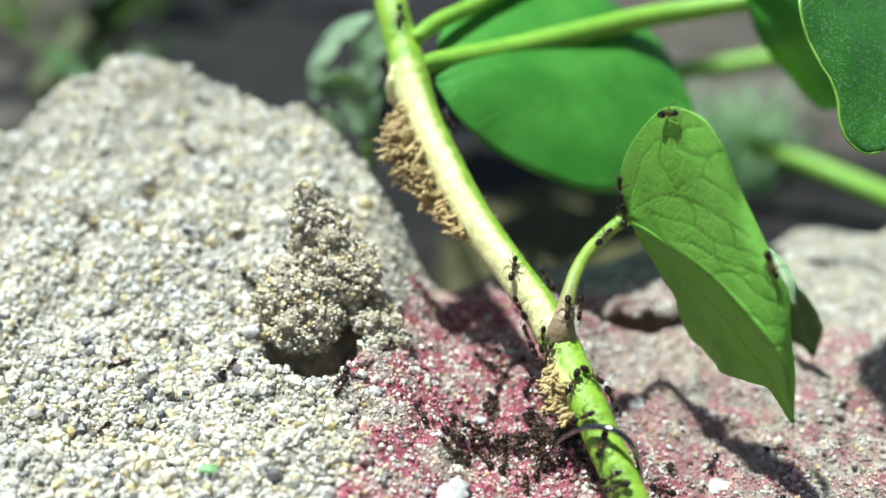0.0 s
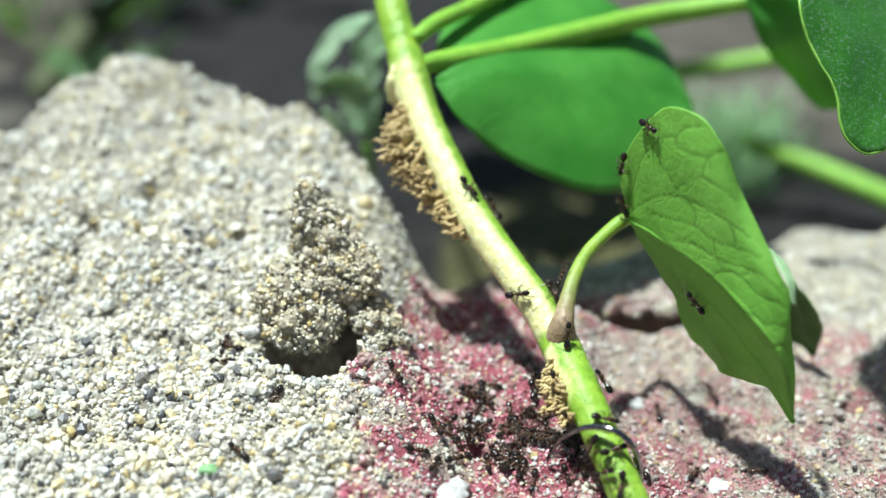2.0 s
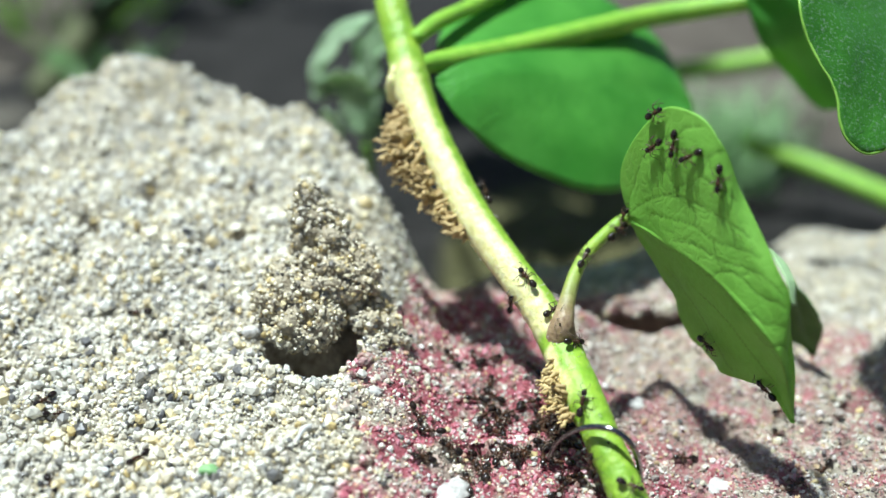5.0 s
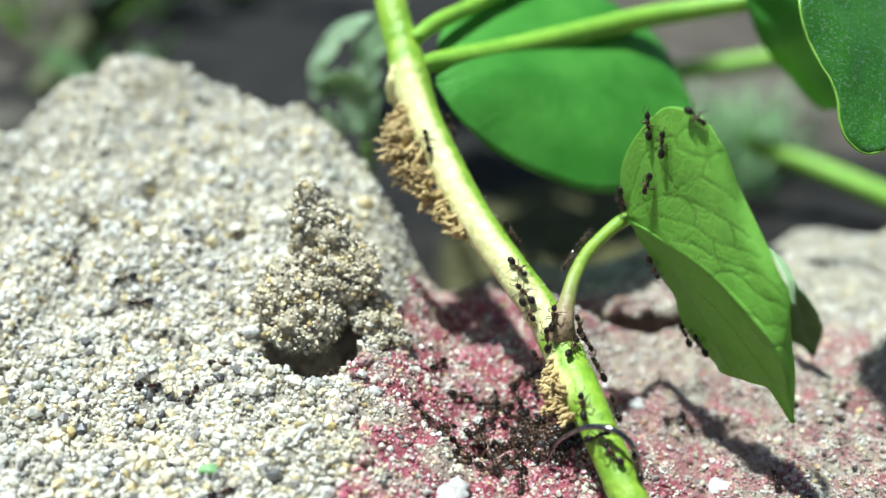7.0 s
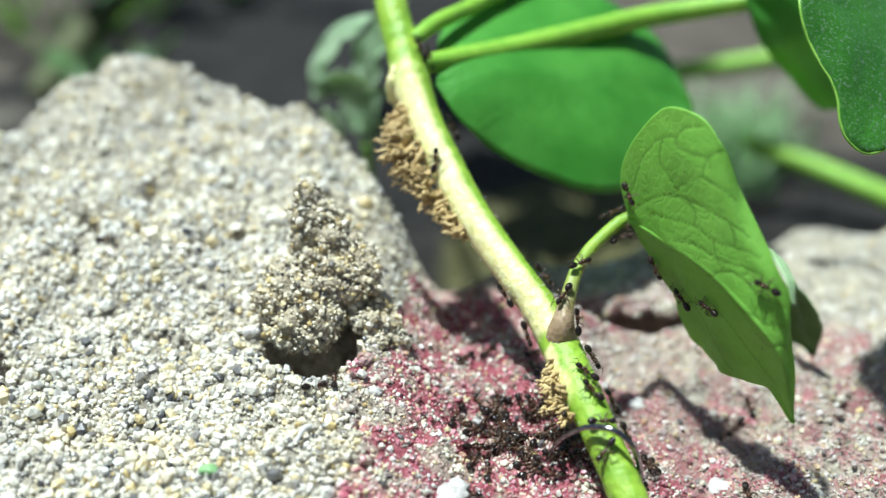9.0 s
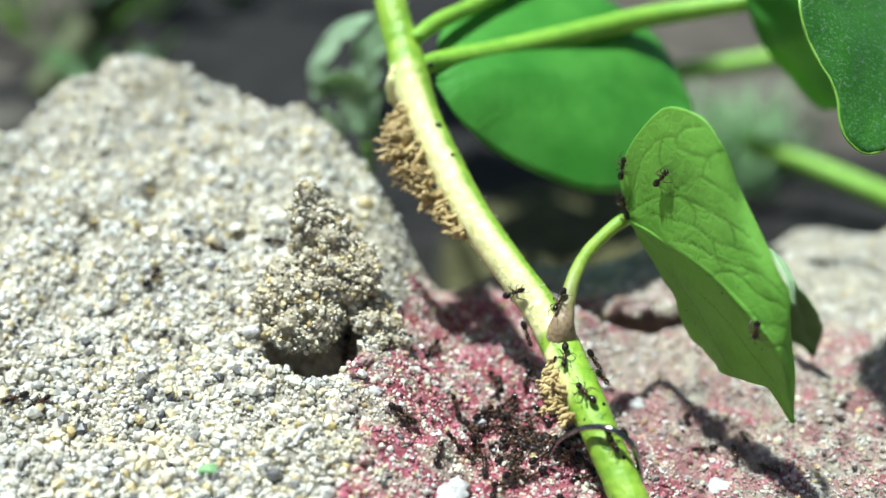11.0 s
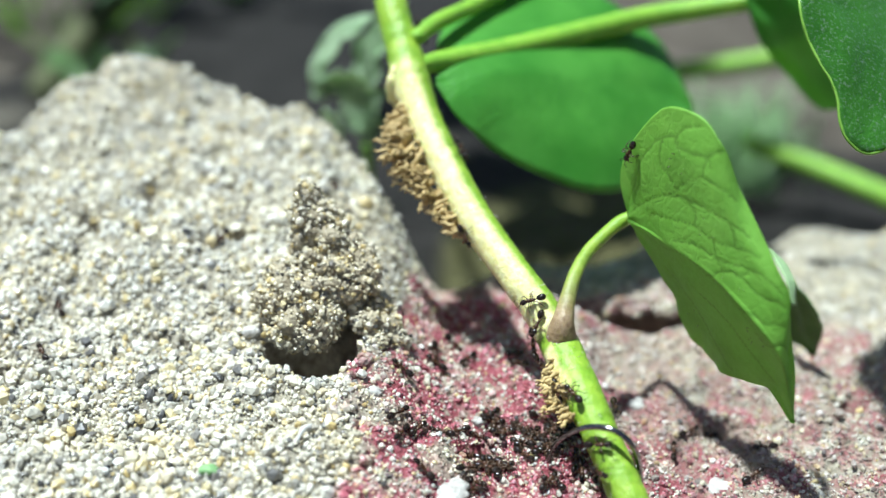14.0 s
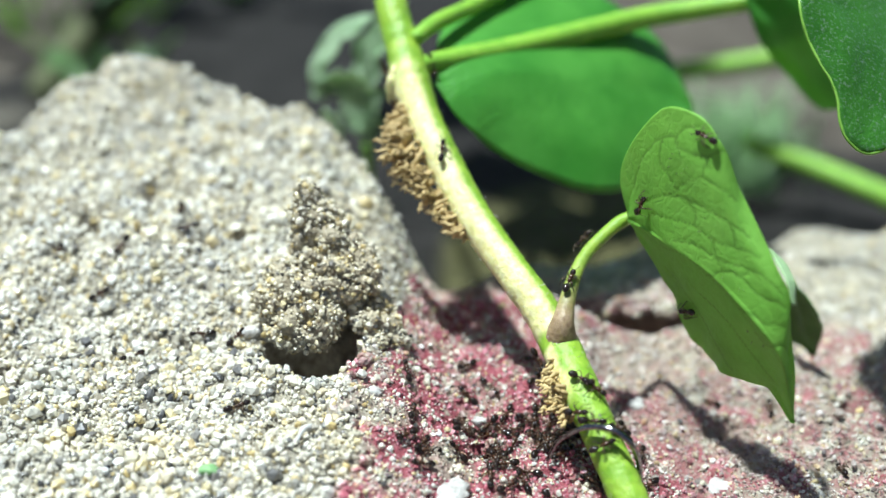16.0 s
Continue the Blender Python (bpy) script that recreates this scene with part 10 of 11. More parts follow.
    walk(ants[24], crawl_rows(((0, 0.7, 152.3, 37.2, -4, 3, 7), (0.1, -0.3, 154.5, 38.0, -3, 8, 3), (0.2, -1.1, 156.6, 39.1, 0, 9, 1), (0.3, -0.6, 161.3, 39.0, 2, 9, 1), (0.4, 0.4, 161.9, 39.7, 7, 5, 3), (0.5, 2.5, 163.3, 40.6, 4, 6, 4), (0.625, 4.2, 163.5, 40.2, 8, 2, -3), (0.75, 5.8, 164.1, 39.5, 8, 2, -3), (0.875, 7.4, 164.4, 39.0, 9, 2, -2), (1, 9.1, 164.7, 38.5, 8, 2, -3), (1.5, 9.1, 164.7, 38.5, -4, -6, -5), (1.75, 8.1, 163.3, 37.3, -4, -7, -5), (2, 7.3, 161.5, 36.3, 4, -3, -8), (2.25, 8.1, 163.3, 37.3, 4, 7, 5), (2.5, 9.1, 164.7, 38.5, 4, 6, 5), (3, 9.1, 164.7, 38.5, 4, 6, 5), (3.5, 9.1, 164.7, 38.5, 4, 6, 5), (4, 9.1, 164.7, 38.5, 4, 6, 5), (4.25, 9.1, 164.7, 38.6, 4, 6, 5), (4.5, 9.1, 164.7, 38.6, 4, 6, 5), (4.75, 9.1, 164.7, 38.6, 4, 6, 5), (5, 9.1, 164.7, 38.6, 4, 6, 5), (5.25, 9.1, 164.7, 38.6, 4, 6, 5), (5.5, 9.1, 164.7, 38.6, 4, 6, 5), (5.75, 9.1, 164.7, 38.6, 4, 6, 5), (6, 9.1, 164.7, 38.6, 4, 6, 5), (6.25, 9.1, 164.7, 38.6, 4, 6, 5), (6.5, 9.1, 164.7, 38.5, 4, 6, 5), (7, 9.1, 164.7, 38.5, 5, -4, -7), (7.125, 11.4, 163.1, 35.5, 5, -3, -7), (7.25, 13.7, 161.5, 32.4, 5, -4, -6), (7.375, 16.0, 159.6, 29.6, 5, -4, -6), (7.5, 18.3, 158.0, 26.5, 9, 2, 1), (8, 18.3, 158.0, 26.5, 9, 2, 1), (8.5, 18.3, 158.0, 26.5, -9, -2, -1), (8.6, 5.6, 160.3, 34.8, -8, -2, 4), (8.7, 0.0, 153.9, 37.3, 0, -9, -3), (8.8, 6.3, 142.7, 29.1, 4, -7, -4), (8.9, 13.9, 131.1, 22.7, 8, -5, 0), (9, 22.1, 139.1, 27.2, 7, 5, 3), (9.25, 22.5, 139.1, 28.0, 3, 0, 9), (9.5, 22.8, 139.4, 28.9, 4, 3, 7), (9.75, 23.5, 139.6, 29.8, 6, 6, 4), (10, 24.0, 137.9, 31.3, 2, -5, 7), (10.25, 24.5, 136.8, 32.8, 3, -5, 7), (10.5, 24.8, 134.9, 34.6, 3, -5, 7), (10.75, 25.5, 133.7, 35.9, 3, -5, 7), (11, 26.0, 132.7, 37.4, 3, -5, 7), (11.25, 26.6, 132.9, 38.0, 3, -5, 7), (11.5, 27.1, 131.0, 39.7, 3, -4, 7), (12, 27.1, 131.0, 39.7, 3, -4, 7), (12.5, 27.1, 131.0, 39.7, -4, 7, -3), (12.625, 25.9, 132.9, 39.1, -4, 8, -3), (12.75, 25.0, 134.5, 38.5, -4, 8, -3), (12.875, 23.9, 136.5, 37.8, -4, 8, -2), (13, 22.8, 138.5, 37.1, 3, -5, 7), (13.125, 23.9, 136.5, 37.8, 4, -8, 2), (13.25, 25.0, 134.5, 38.5, 4, -7, 2), (13.375, 25.9, 132.9, 39.1, 5, -7, 2), (13.5, 27.1, 131.0, 39.7, 5, -7, 2), (14, 27.1, 131.0, 39.7, 5, -7, 2), (14.5, 27.1, 131.0, 39.7, -4, 7, 3), (14.625, 26.2, 132.3, 40.3, -4, 7, 3), (14.75, 25.3, 133.8, 41.2, -4, 7, 3), (14.875, 24.4, 135.4, 41.7, -4, 7, 5), (15, 23.8, 136.4, 42.5, 3, -5, 7), (15.125, 24.4, 135.4, 41.7, 4, -7, -3), (15.25, 25.3, 133.8, 41.2, 4, -7, -4), (15.375, 26.2, 132.3, 40.3, 5, -7, -3), (15.5, 27.1, 131.0, 39.7, 4, -7, -4), (16, 27.1, 131.0, 39.7, 4, -7, -4))))
    walk(ants[25], crawl_rows(((0, -5.1, 161.3, 41.8, 3, -8, 3), (0.1, -4.3, 159.1, 42.7, 4, -8, 3), (0.2, -3.4, 157.6, 43.4, 5, -7, 3), (0.3, -2.8, 156.9, 43.6, 8, 3, 0), (0.4, -1.1, 158.5, 43.5, 7, 6, 0), (0.5, 0.7, 159.9, 43.4, 7, 6, 0), (0.6, -1.1, 158.5, 43.5, -7, -6, 0), (0.7, -2.8, 156.9, 43.6, -8, -3, 0), (0.8, -3.4, 157.6, 43.4, -5, 7, -3), (0.9, -4.3, 159.1, 42.7, -4, 8, -3), (1, -5.1, 161.3, 41.8, -4, 6, -6), (1.125, -16.8, 179.2, 23.7, -1, 8, -4), (1.25, -15.7, 218.2, 14.0, 1, 9, -2), (1.375, -12.0, 231.2, 10.6, 1, 7, -5), (1.5, -8.2, 257.0, -12.3, 9, 2, 1), (1.625, -4.6, 231.2, -12.1, -1, -9, 2), (1.75, -17.4, 192.8, 3.8, -1, -8, 4), (1.875, -9.3, 170.9, 16.1, 3, -7, 4), (2, 1.3, 149.2, 31.0, 3, -7, 5), (2.5, 1.3, 149.2, 31.0, 3, -7, 5), (3, 1.3, 149.2, 31.0, -4, 7, -4), (3.125, -12.7, 175.8, 17.0, -2, 8, -3), (3.25, -15.4, 218.4, 10.4, 0, 8, -4), (3.375, -9.8, 241.3, -12.3, 1, 8, -3), (3.5, -11.9, 272.1, -11.1, 9, 1, -1), (3.625, -9.8, 241.3, -12.3, -1, -8, 3), (3.75, -15.4, 218.4, 10.4, 0, -8, 4), (3.875, -12.7, 175.8, 17.0, 2, -8, 3), (4, 1.3, 149.2, 31.0, 4, -7, 4), (4.25, 1.9, 148.7, 30.7, 5, -8, -2), (4.5, 2.3, 147.7, 30.7, 4, -8, -1), (4.75, 2.7, 147.2, 30.5, 6, -7, -2), (5, 3.3, 146.5, 30.2, 5, -7, -2), (5.25, 3.8, 145.8, 30.0, 5, -7, -2), (5.5, 4.3, 145.1, 29.8, 5, -7, -2), (5.75, 4.7, 144.4, 29.6, 6, -6, -2), (6, 5.6, 143.9, 29.5, 6, -6, -2), (6.25, 6.0, 143.2, 29.2, 4, -8, -2), (6.5, 6.4, 142.4, 29.0, 5, -3, -7), (6.75, 7.4, 140.7, 28.1, 4, -7, -4), (7, 8.3, 139.1, 27.3, 5, -3, -7), (7.125, 7.4, 139.4, 28.2, -8, 3, 4), (7.25, 6.0, 139.9, 28.6, -7, 2, 5), (7.375, 5.0, 139.9, 29.7, -7, 2, 5), (7.5, 3.8, 140.4, 30.2, -8, 4, 3), (7.75, 2.0, 141.6, 29.5, -7, 5, -4), (8, 0.5, 143.0, 28.5, -4, 4, 7), (8.25, 0.9, 143.1, 30.6, 2, 1, 9), (8.5, 1.5, 143.4, 32.7, -4, 6, 5), (8.75, 0.3, 144.7, 33.4, -5, 6, 4), (9, -0.8, 146.0, 34.4, 1, 4, 8), (9.25, -0.6, 146.0, 34.6, 7, 5, -1), (9.5, -0.1, 146.5, 34.4, 7, 6, -1), (9.75, 0.2, 146.6, 34.5, 8, 3, 3), (10, 0.5, 146.7, 34.7, 8, 4, 2), (10.25, 1.1, 147.1, 34.8, 7, 5, 0), (10.5, 1.5, 147.4, 34.6, 6, 6, -4), (10.75, 1.8, 147.7, 34.4, 5, 6, -5), (11, 1.9, 147.9, 34.2, 4, 7, -4), (11.25, 2.1, 148.2, 34.1, 7, 5, 0), (11.5, 2.7, 148.4, 34.2, 5, -3, -7), (11.625, 3.6, 146.5, 33.0, 3, -7, -4), (11.75, 4.4, 144.5, 31.8, 3, -7, -4), (11.875, 5.4, 142.6, 30.6, 3, -7, -4), (12, 6.3, 140.6, 29.4, 6, -3, -6), (12.25, 4.5, 140.0, 29.1, -8, -2, -2), (12.5, 2.7, 139.7, 28.4, 0, -2, -9), (12.625, 3.5, 139.7, 27.6, 4, 3, -8), (12.75, 4.1, 140.6, 25.5, 6, 3, -6), (12.875, 6.0, 140.9, 24.9, 8, 1, -3), (13, 7.0, 140.9, 24.4, 2, 5, 7), (13.125, 6.2, 141.6, 26.0, -2, 2, 9), (13.25, 6.2, 141.6, 28.4, -3, 0, 8), (13.375, 4.6, 141.7, 30.2, -6, 1, 7), (13.5, 3.7, 142.1, 31.5, -6, 6, 3), (13.625, 3.3, 143.6, 32.4, -2, 7, 5), (13.75, 3.0, 144.9, 33.4, -2, 7, 5), (13.875, 2.6, 146.4, 34.2, -2, 8, 4), (14, 2.1, 147.9, 35.0, -4, 3, 7), (14.25, 2.2, 148.7, 33.0, -2, 3, -8), (14.5, 1.3, 149.2, 31.0, -3, 2, -8), (15, 1.3, 149.2, 31.0, -3, 2, -8), (15.5, 1.3, 149.2, 31.0, -4, 7, -3), (15.625, -14.5, 180.4, 16.7, -2, 8, -2), (15.75, -14.1, 221.8, 10.0, 0, 8, -3), (15.875, -14.8, 257.8, -11.7, 0, 9, -2), (16, -15.5, 292.9, -10.5, 4, 8, -1))))
    walk(ants[26], crawl_rows(((0, 11.0, 135.7, 20.2, 0, 0, 9), (0.5, 11.0, 135.7, 20.2, 7, -6, 1), (0.6, 12.4, 134.5, 20.4, 4, -8, 3), (0.7, 13.1, 131.8, 21.6, 2, -9, 2), (0.8, 13.7, 130.0, 21.2, 3, -8, 1), (0.9, 14.6, 128.1, 21.7, 7, -5, 0), (1, 16.0, 128.9, 21.0, -1, -6, -7), (1.1, 14.9, 127.8, 21.3, -4, -6, -6), (1.2, 15.1, 127.5, 19.5, 2, -1, -9), (1.3, 15.6, 126.9, 17.4, 1, -1, -9), (1.4, 15.6, 127.0, 15.6, 1, 1, -9), (1.5, 15.8, 127.1, 13.9, 1, 0, -9), (2, 15.8, 127.1, 13.9, 1, 0, -9), (2.5, 15.8, 127.1, 13.9, -4, -6, 5), (2.625, 15.6, 126.7, 14.2, -7, -4, 4), (2.75, 13.0, 125.6, 15.6, -5, -3, 7), (2.875, 13.6, 125.2, 17.2, 2, -3, 8), (3, 13.4, 124.9, 17.9, 7, -3, 5), (3.25, 14.6, 123.0, 17.5, 5, -8, -2), (3.5, 15.7, 121.2, 17.1, 6, -6, -3), (3.6, 15.5, 123.4, 17.9, -1, 8, 4), (3.7, 14.8, 125.9, 19.8, -1, 6, 6), (3.8, 15.0, 127.0, 21.4, 1, 7, 5), (3.9, 15.4, 129.6, 22.5, 3, 8, 4), (4, 16.7, 131.8, 23.8, 2, 7, 6), (4.25, 17.4, 133.4, 24.9, 3, 7, 5), (4.5, 18.5, 135.4, 26.0, 5, 6, 4), (4.75, 19.9, 137.0, 26.9, 6, 6, 4), (5, 21.5, 138.6, 27.9, 6, 5, 5), (5.25, 22.9, 139.4, 29.0, 9, 2, 0), (5.5, 23.7, 138.6, 28.2, 5, -4, -6), (5.75, 24.7, 137.8, 26.9, 5, -4, -7), (6, 25.6, 137.1, 25.7, 5, -3, -7), (6.25, 26.6, 136.3, 24.2, 5, -3, -7), (6.5, 27.4, 135.8, 22.9, -5, 3, 7), (6.6, 25.7, 137.0, 25.5, -4, 2, 8), (6.7, 24.1, 138.2, 27.9, -5, 4, 7), (6.8, 21.8, 138.8, 28.5, -8, -3, 0), (6.9, 18.7, 136.4, 27.1, -7, -5, -3), (7, 15.7, 134.6, 25.6, -5, -6, -4), (7.125, 17.2, 135.6, 26.0, 8, 3, 3), (7.25, 18.5, 136.2, 26.9, 7, 4, 4), (7.375, 19.8, 137.3, 27.3, 7, 5, 3), (7.5, 21.3, 138.3, 27.8, 8, 3, 2), (7.75, 20.8, 139.0, 28.0, -5, 7, 4), (8, 20.3, 139.5, 28.5, 7, 5, 3), (8.1, 22.4, 139.5, 29.0, 8, 2, 3), (8.2, 23.6, 137.5, 31.3, 3, -5, 7), (8.3, 24.9, 134.8, 34.5, 3, -5, 7), (8.4, 26.0, 132.7, 37.2, 3, -5, 7), (8.5, 27.1, 131.0, 39.7, 3, -4, 7), (9, 27.1, 131.0, 39.7, 3, -4, 7), (9.25, 27.1, 131.0, 39.7, 3, -4, 7), (9.5, 27.1, 131.0, 39.7, 3, -4, 7), (9.75, 27.1, 131.0, 39.7, 3, -4, 7), (10, 27.1, 131.0, 39.7, 3, -4, 7), (10.25, 27.1, 131.0, 39.7, 3, -4, 7), (10.5, 27.1, 131.0, 39.7, 3, -4, 7), (10.75, 27.1, 131.0, 39.7, 3, -4, 7), (11, 27.1, 131.0, 39.7, 3, -4, 7), (11.25, 27.1, 131.0, 39.7, 3, -4, 7), (11.5, 27.1, 131.0, 39.7, 3, -4, 7), (12, 27.1, 131.0, 39.7, 3, -4, 7), (12.5, 27.1, 131.0, 39.7, 3, -4, 7), (13, 27.1, 131.0, 39.7, 3, -4, 7), (13.5, 27.1, 131.0, 39.7, 3, -4, 7), (14, 27.1, 131.0, 39.7, 3, -4, 7), (14.5, 27.1, 131.0, 39.7, 3, -4, 7), (15, 27.1, 131.0, 39.7, 3, -4, 7), (15.5, 27.1, 131.0, 39.7, 3, -4, 7), (16, 27.1, 131.0, 39.7, 3, -4, 7))))
    walk(ants[27], crawl_rows(((0, 21.7, 112.9, 5.3, -1, -8, 4), (0.25, 21.3, 110.7, 6.5, -3, -5, 7), (0.5, 20.0, 110.4, 9.3, -9, 1, -2), (0.75, 20.2, 110.3, 9.2, 7, -5, -2), (1, 20.4, 110.1, 9.1, 9, -1, 2), (1.25, 20.2, 110.6, 9.4, -3, 7, 5), (1.5, 20.0, 111.0, 9.8, 9, -1, 3), (2, 19.8, 110.8, 9.5, -2, -6, -6), (2.125, 20.2, 111.0, 9.0, 4, 0, -8), (2.25, 21.3, 110.7, 6.5, 3, 4, -7), (2.375, 21.4, 112.9, 6.0, 1, 8, -4), (2.5, 21.7, 112.9, 5.3, 3, 1, -8), (3, 21.7, 112.9, 5.3, 3, 1, -8), (3.5, 21.7, 112.9, 5.3, 3, 1, -8), (4, 21.7, 112.9, 5.3, 3, 1, -8), (4.25, 21.6, 113.0, 5.3, 3, 1, -8), (4.5, 21.6, 113.0, 5.3, 3, 1, -8), (4.75, 21.6, 113.0, 5.3, 3, 1, -8), (5, 21.6, 113.0, 5.3, 3, 1, -8), (5.25, 21.6, 113.0, 5.3, 3, 1, -8), (5.5, 21.6, 113.0, 5.3, 3, 1, -8), (5.75, 21.6, 113.0, 5.3, 3, 1, -8), (6, 21.6, 113.0, 5.3, 3, 1, -8), (6.25, 21.6, 113.0, 5.3, 3, 1, -8), (6.5, 21.7, 112.9, 5.3, -4, 2, 8), (6.625, 21.0, 113.4, 6.5, 0, 2, 9), (6.75, 21.7, 113.6, 8.9, -3, -1, 8), (6.875, 19.7, 113.0, 10.6, -6, 0, 7), (7, 19.0, 113.5, 11.8, -6, 5, 5), (7.5, 18.7, 113.4, 11.6, -8, -1, -3), (7.75, 18.1, 113.3, 11.1, -6, -1, -7), (8, 17.6, 113.2, 10.5, -6, 3, -6), (8.25, 17.3, 114.0, 10.9, -4, 7, 4), (8.5, 16.8, 114.8, 11.2, -5, 3, -7), (8.625, 16.0, 116.0, 11.7, -4, 8, 3), (8.75, 15.3, 117.2, 12.1, -3, 8, 3), (8.875, 14.9, 118.6, 12.5, -3, 8, 3), (9, 14.4, 120.0, 13.0, 1, 8, -5), (9.25, 14.3, 120.1, 13.0, -3, 8, 2), (9.5, 14.2, 120.3, 13.1, -2, 9, 2), (9.75, 14.2, 120.5, 13.1, -1, 9, 2), (10, 14.2, 120.7, 13.1, -1, 9, 2), (10.25, 14.2, 120.8, 13.1, -2, 8, 3), (10.5, 14.1, 121.1, 13.3, -3, 8, 2), (10.75, 14.0, 121.2, 13.3, -5, 7, 2), (11, 13.9, 121.4, 13.4, -5, 7, 2), (11.25, 13.8, 121.6, 13.4, -3, 8, -1), (11.5, 13.8, 121.7, 13.3, -5, 3, 7), (11.75, 13.7, 121.8, 13.5, -3, 3, 8), (12, 13.5, 121.9, 13.9, 4, -3, -7), (12.125, 14.8, 121.5, 13.1, 7, -3, -5), (12.25, 15.9, 121.0, 12.1, 7, -3, -5), (12.375, 17.1, 120.4, 11.4, 7, -3, -4), (12.5, 18.3, 119.9, 10.6, 5, -7, -3), (12.625, 18.3, 118.8, 10.6, -4, -8, -1), (12.75, 17.2, 117.7, 10.3, -3, -8, 4), (12.875, 17.3, 115.6, 12.1, 1, -8, 5), (13, 17.4, 114.6, 12.1, -2, -5, -7), (13.5, 17.4, 114.6, 12.1, 2, 5, 7), (14, 17.5, 114.7, 12.2, 8, -3, 2), (14.25, 17.7, 114.4, 12.1, 7, -5, -2), (14.5, 18.1, 114.2, 12.0, 8, 0, 4), (14.75, 18.5, 113.7, 12.0, 7, -6, -2), (15, 19.0, 113.5, 11.8, 7, -4, -4), (15.25, 18.6, 113.5, 11.8, -9, 1, -1), (15.5, 18.3, 113.6, 11.7, -1, 6, 6), (15.625, 18.1, 114.7, 11.6, -3, 8, -4), (15.75, 17.1, 116.9, 10.2, 1, 9, -2), (15.875, 18.4, 118.6, 10.6, 3, 8, 1), (16, 18.3, 119.9, 10.6, -1, 9, 0))))
    walk(ants[28], crawl_rows(((0, 30.7, 126.9, 33.7, 0, 0, 9), (0.5, 30.7, 126.9, 33.7, 5, -4, 6), (0.75, 31.5, 125.0, 35.3, 7, -3, 5), (1, 32.9, 124.3, 36.4, 5, -4, -6), (1.25, 31.5, 125.0, 35.3, -5, 5, -6), (1.5, 30.7, 126.9, 33.7, -4, 5, -6), (2, 30.7, 126.9, 33.7, 5, -6, -4), (2.125, 32.7, 124.7, 32.5, 6, -5, -4), (2.25, 34.3, 122.3, 31.7, 6, -5, -4), (2.375, 36.4, 120.6, 30.4, 6, -5, -4), (2.5, 38.4, 120.1, 28.5, 2, -1, -9), (2.625, 37.2, 119.9, 29.9, -6, 5, 4), (2.75, 35.9, 121.0, 30.6, -6, 5, 4), (2.875, 34.7, 121.9, 31.3, -6, 5, 4), (3, 33.5, 123.0, 32.0, -5, 4, 6), (3.25, 34.1, 122.3, 31.0, 4, -5, -6), (3.5, 34.7, 121.6, 30.1, 0, 2, 9), (3.625, 33.8, 122.8, 32.3, -2, 3, 8), (3.75, 32.9, 123.9, 34.6, -3, 3, 8), (3.875, 32.1, 124.8, 37.1, -3, 3, 8), (4, 31.2, 125.6, 39.1, -2, 2, 9), (4.25, 31.9, 125.0, 38.2, 4, -3, -8), (4.5, 32.6, 124.5, 36.7, 4, -4, -7), (4.75, 33.7, 124.7, 35.3, 4, -4, -7), (5, 34.4, 124.0, 34.2, 5, -5, -6), (5.25, 35.2, 123.2, 33.1, 4, -4, -7), (5.5, 35.8, 122.6, 32.0, 4, -4, -7), (5.75, 36.3, 121.0, 31.4, 4, -4, -7), (6, 37.2, 120.0, 30.1, 4, -4, -7), (6.25, 38.1, 120.2, 28.7, 3, -2, -8), (6.5, 38.7, 119.8, 27.2, 1, 0, -9), (6.625, 37.9, 118.9, 26.6, -6, 1, -7), (6.75, 37.3, 120.0, 25.1, -4, 3, -7), (6.875, 36.5, 120.1, 24.0, -1, 6, -7), (7, 36.0, 121.6, 22.2, -5, 3, 7), (7.25, 36.1, 120.5, 24.7, 2, 1, 9), (7.5, 36.3, 119.8, 26.9, 3, 0, 9), (7.75, 36.0, 119.8, 26.2, -2, 2, -8), (8, 35.8, 119.8, 25.7, -4, 4, 7), (8.25, 34.1, 121.9, 25.0, -3, 8, -4), (8.5, 32.7, 125.2, 23.6, -3, 8, -4), (8.75, 32.1, 126.3, 23.3, -4, 8, -2), (9, 31.6, 127.4, 23.1, -5, 8, 1), (9.25, 31.6, 127.1, 23.5, 1, -6, 7), (9.5, 31.7, 126.5, 24.1, 1, -6, 6), (9.75, 32.0, 126.5, 24.7, 2, -6, 7), (10, 32.1, 125.9, 25.2, 2, -6, 6), (10.25, 32.2, 125.4, 25.6, 2, -5, 7), (10.5, 32.2, 125.1, 26.1, 2, -5, 7), (10.75, 32.4, 124.6, 26.4, 4, -4, 7), (11, 32.6, 124.0, 27.4, 4, -3, 7), (11.25, 32.8, 123.8, 27.9, 5, -3, 7), (11.5, 33.0, 123.6, 28.1, 5, -3, 7), (12, 33.0, 123.6, 28.1, 5, -3, 7), (12.5, 33.0, 123.6, 28.1, 5, -3, 7), (13, 33.0, 123.6, 28.1, 5, -3, 7), (13.5, 33.0, 123.6, 28.1, 5, -3, 7), (14, 33.0, 123.6, 28.1, 5, -3, 7), (14.5, 33.0, 123.6, 28.1, 5, -3, 7), (15, 33.0, 123.6, 28.1, 5, -3, 7), (15.5, 33.0, 123.6, 28.1, 5, -3, 7), (16, 33.0, 123.6, 28.1, 5, -3, 7))))
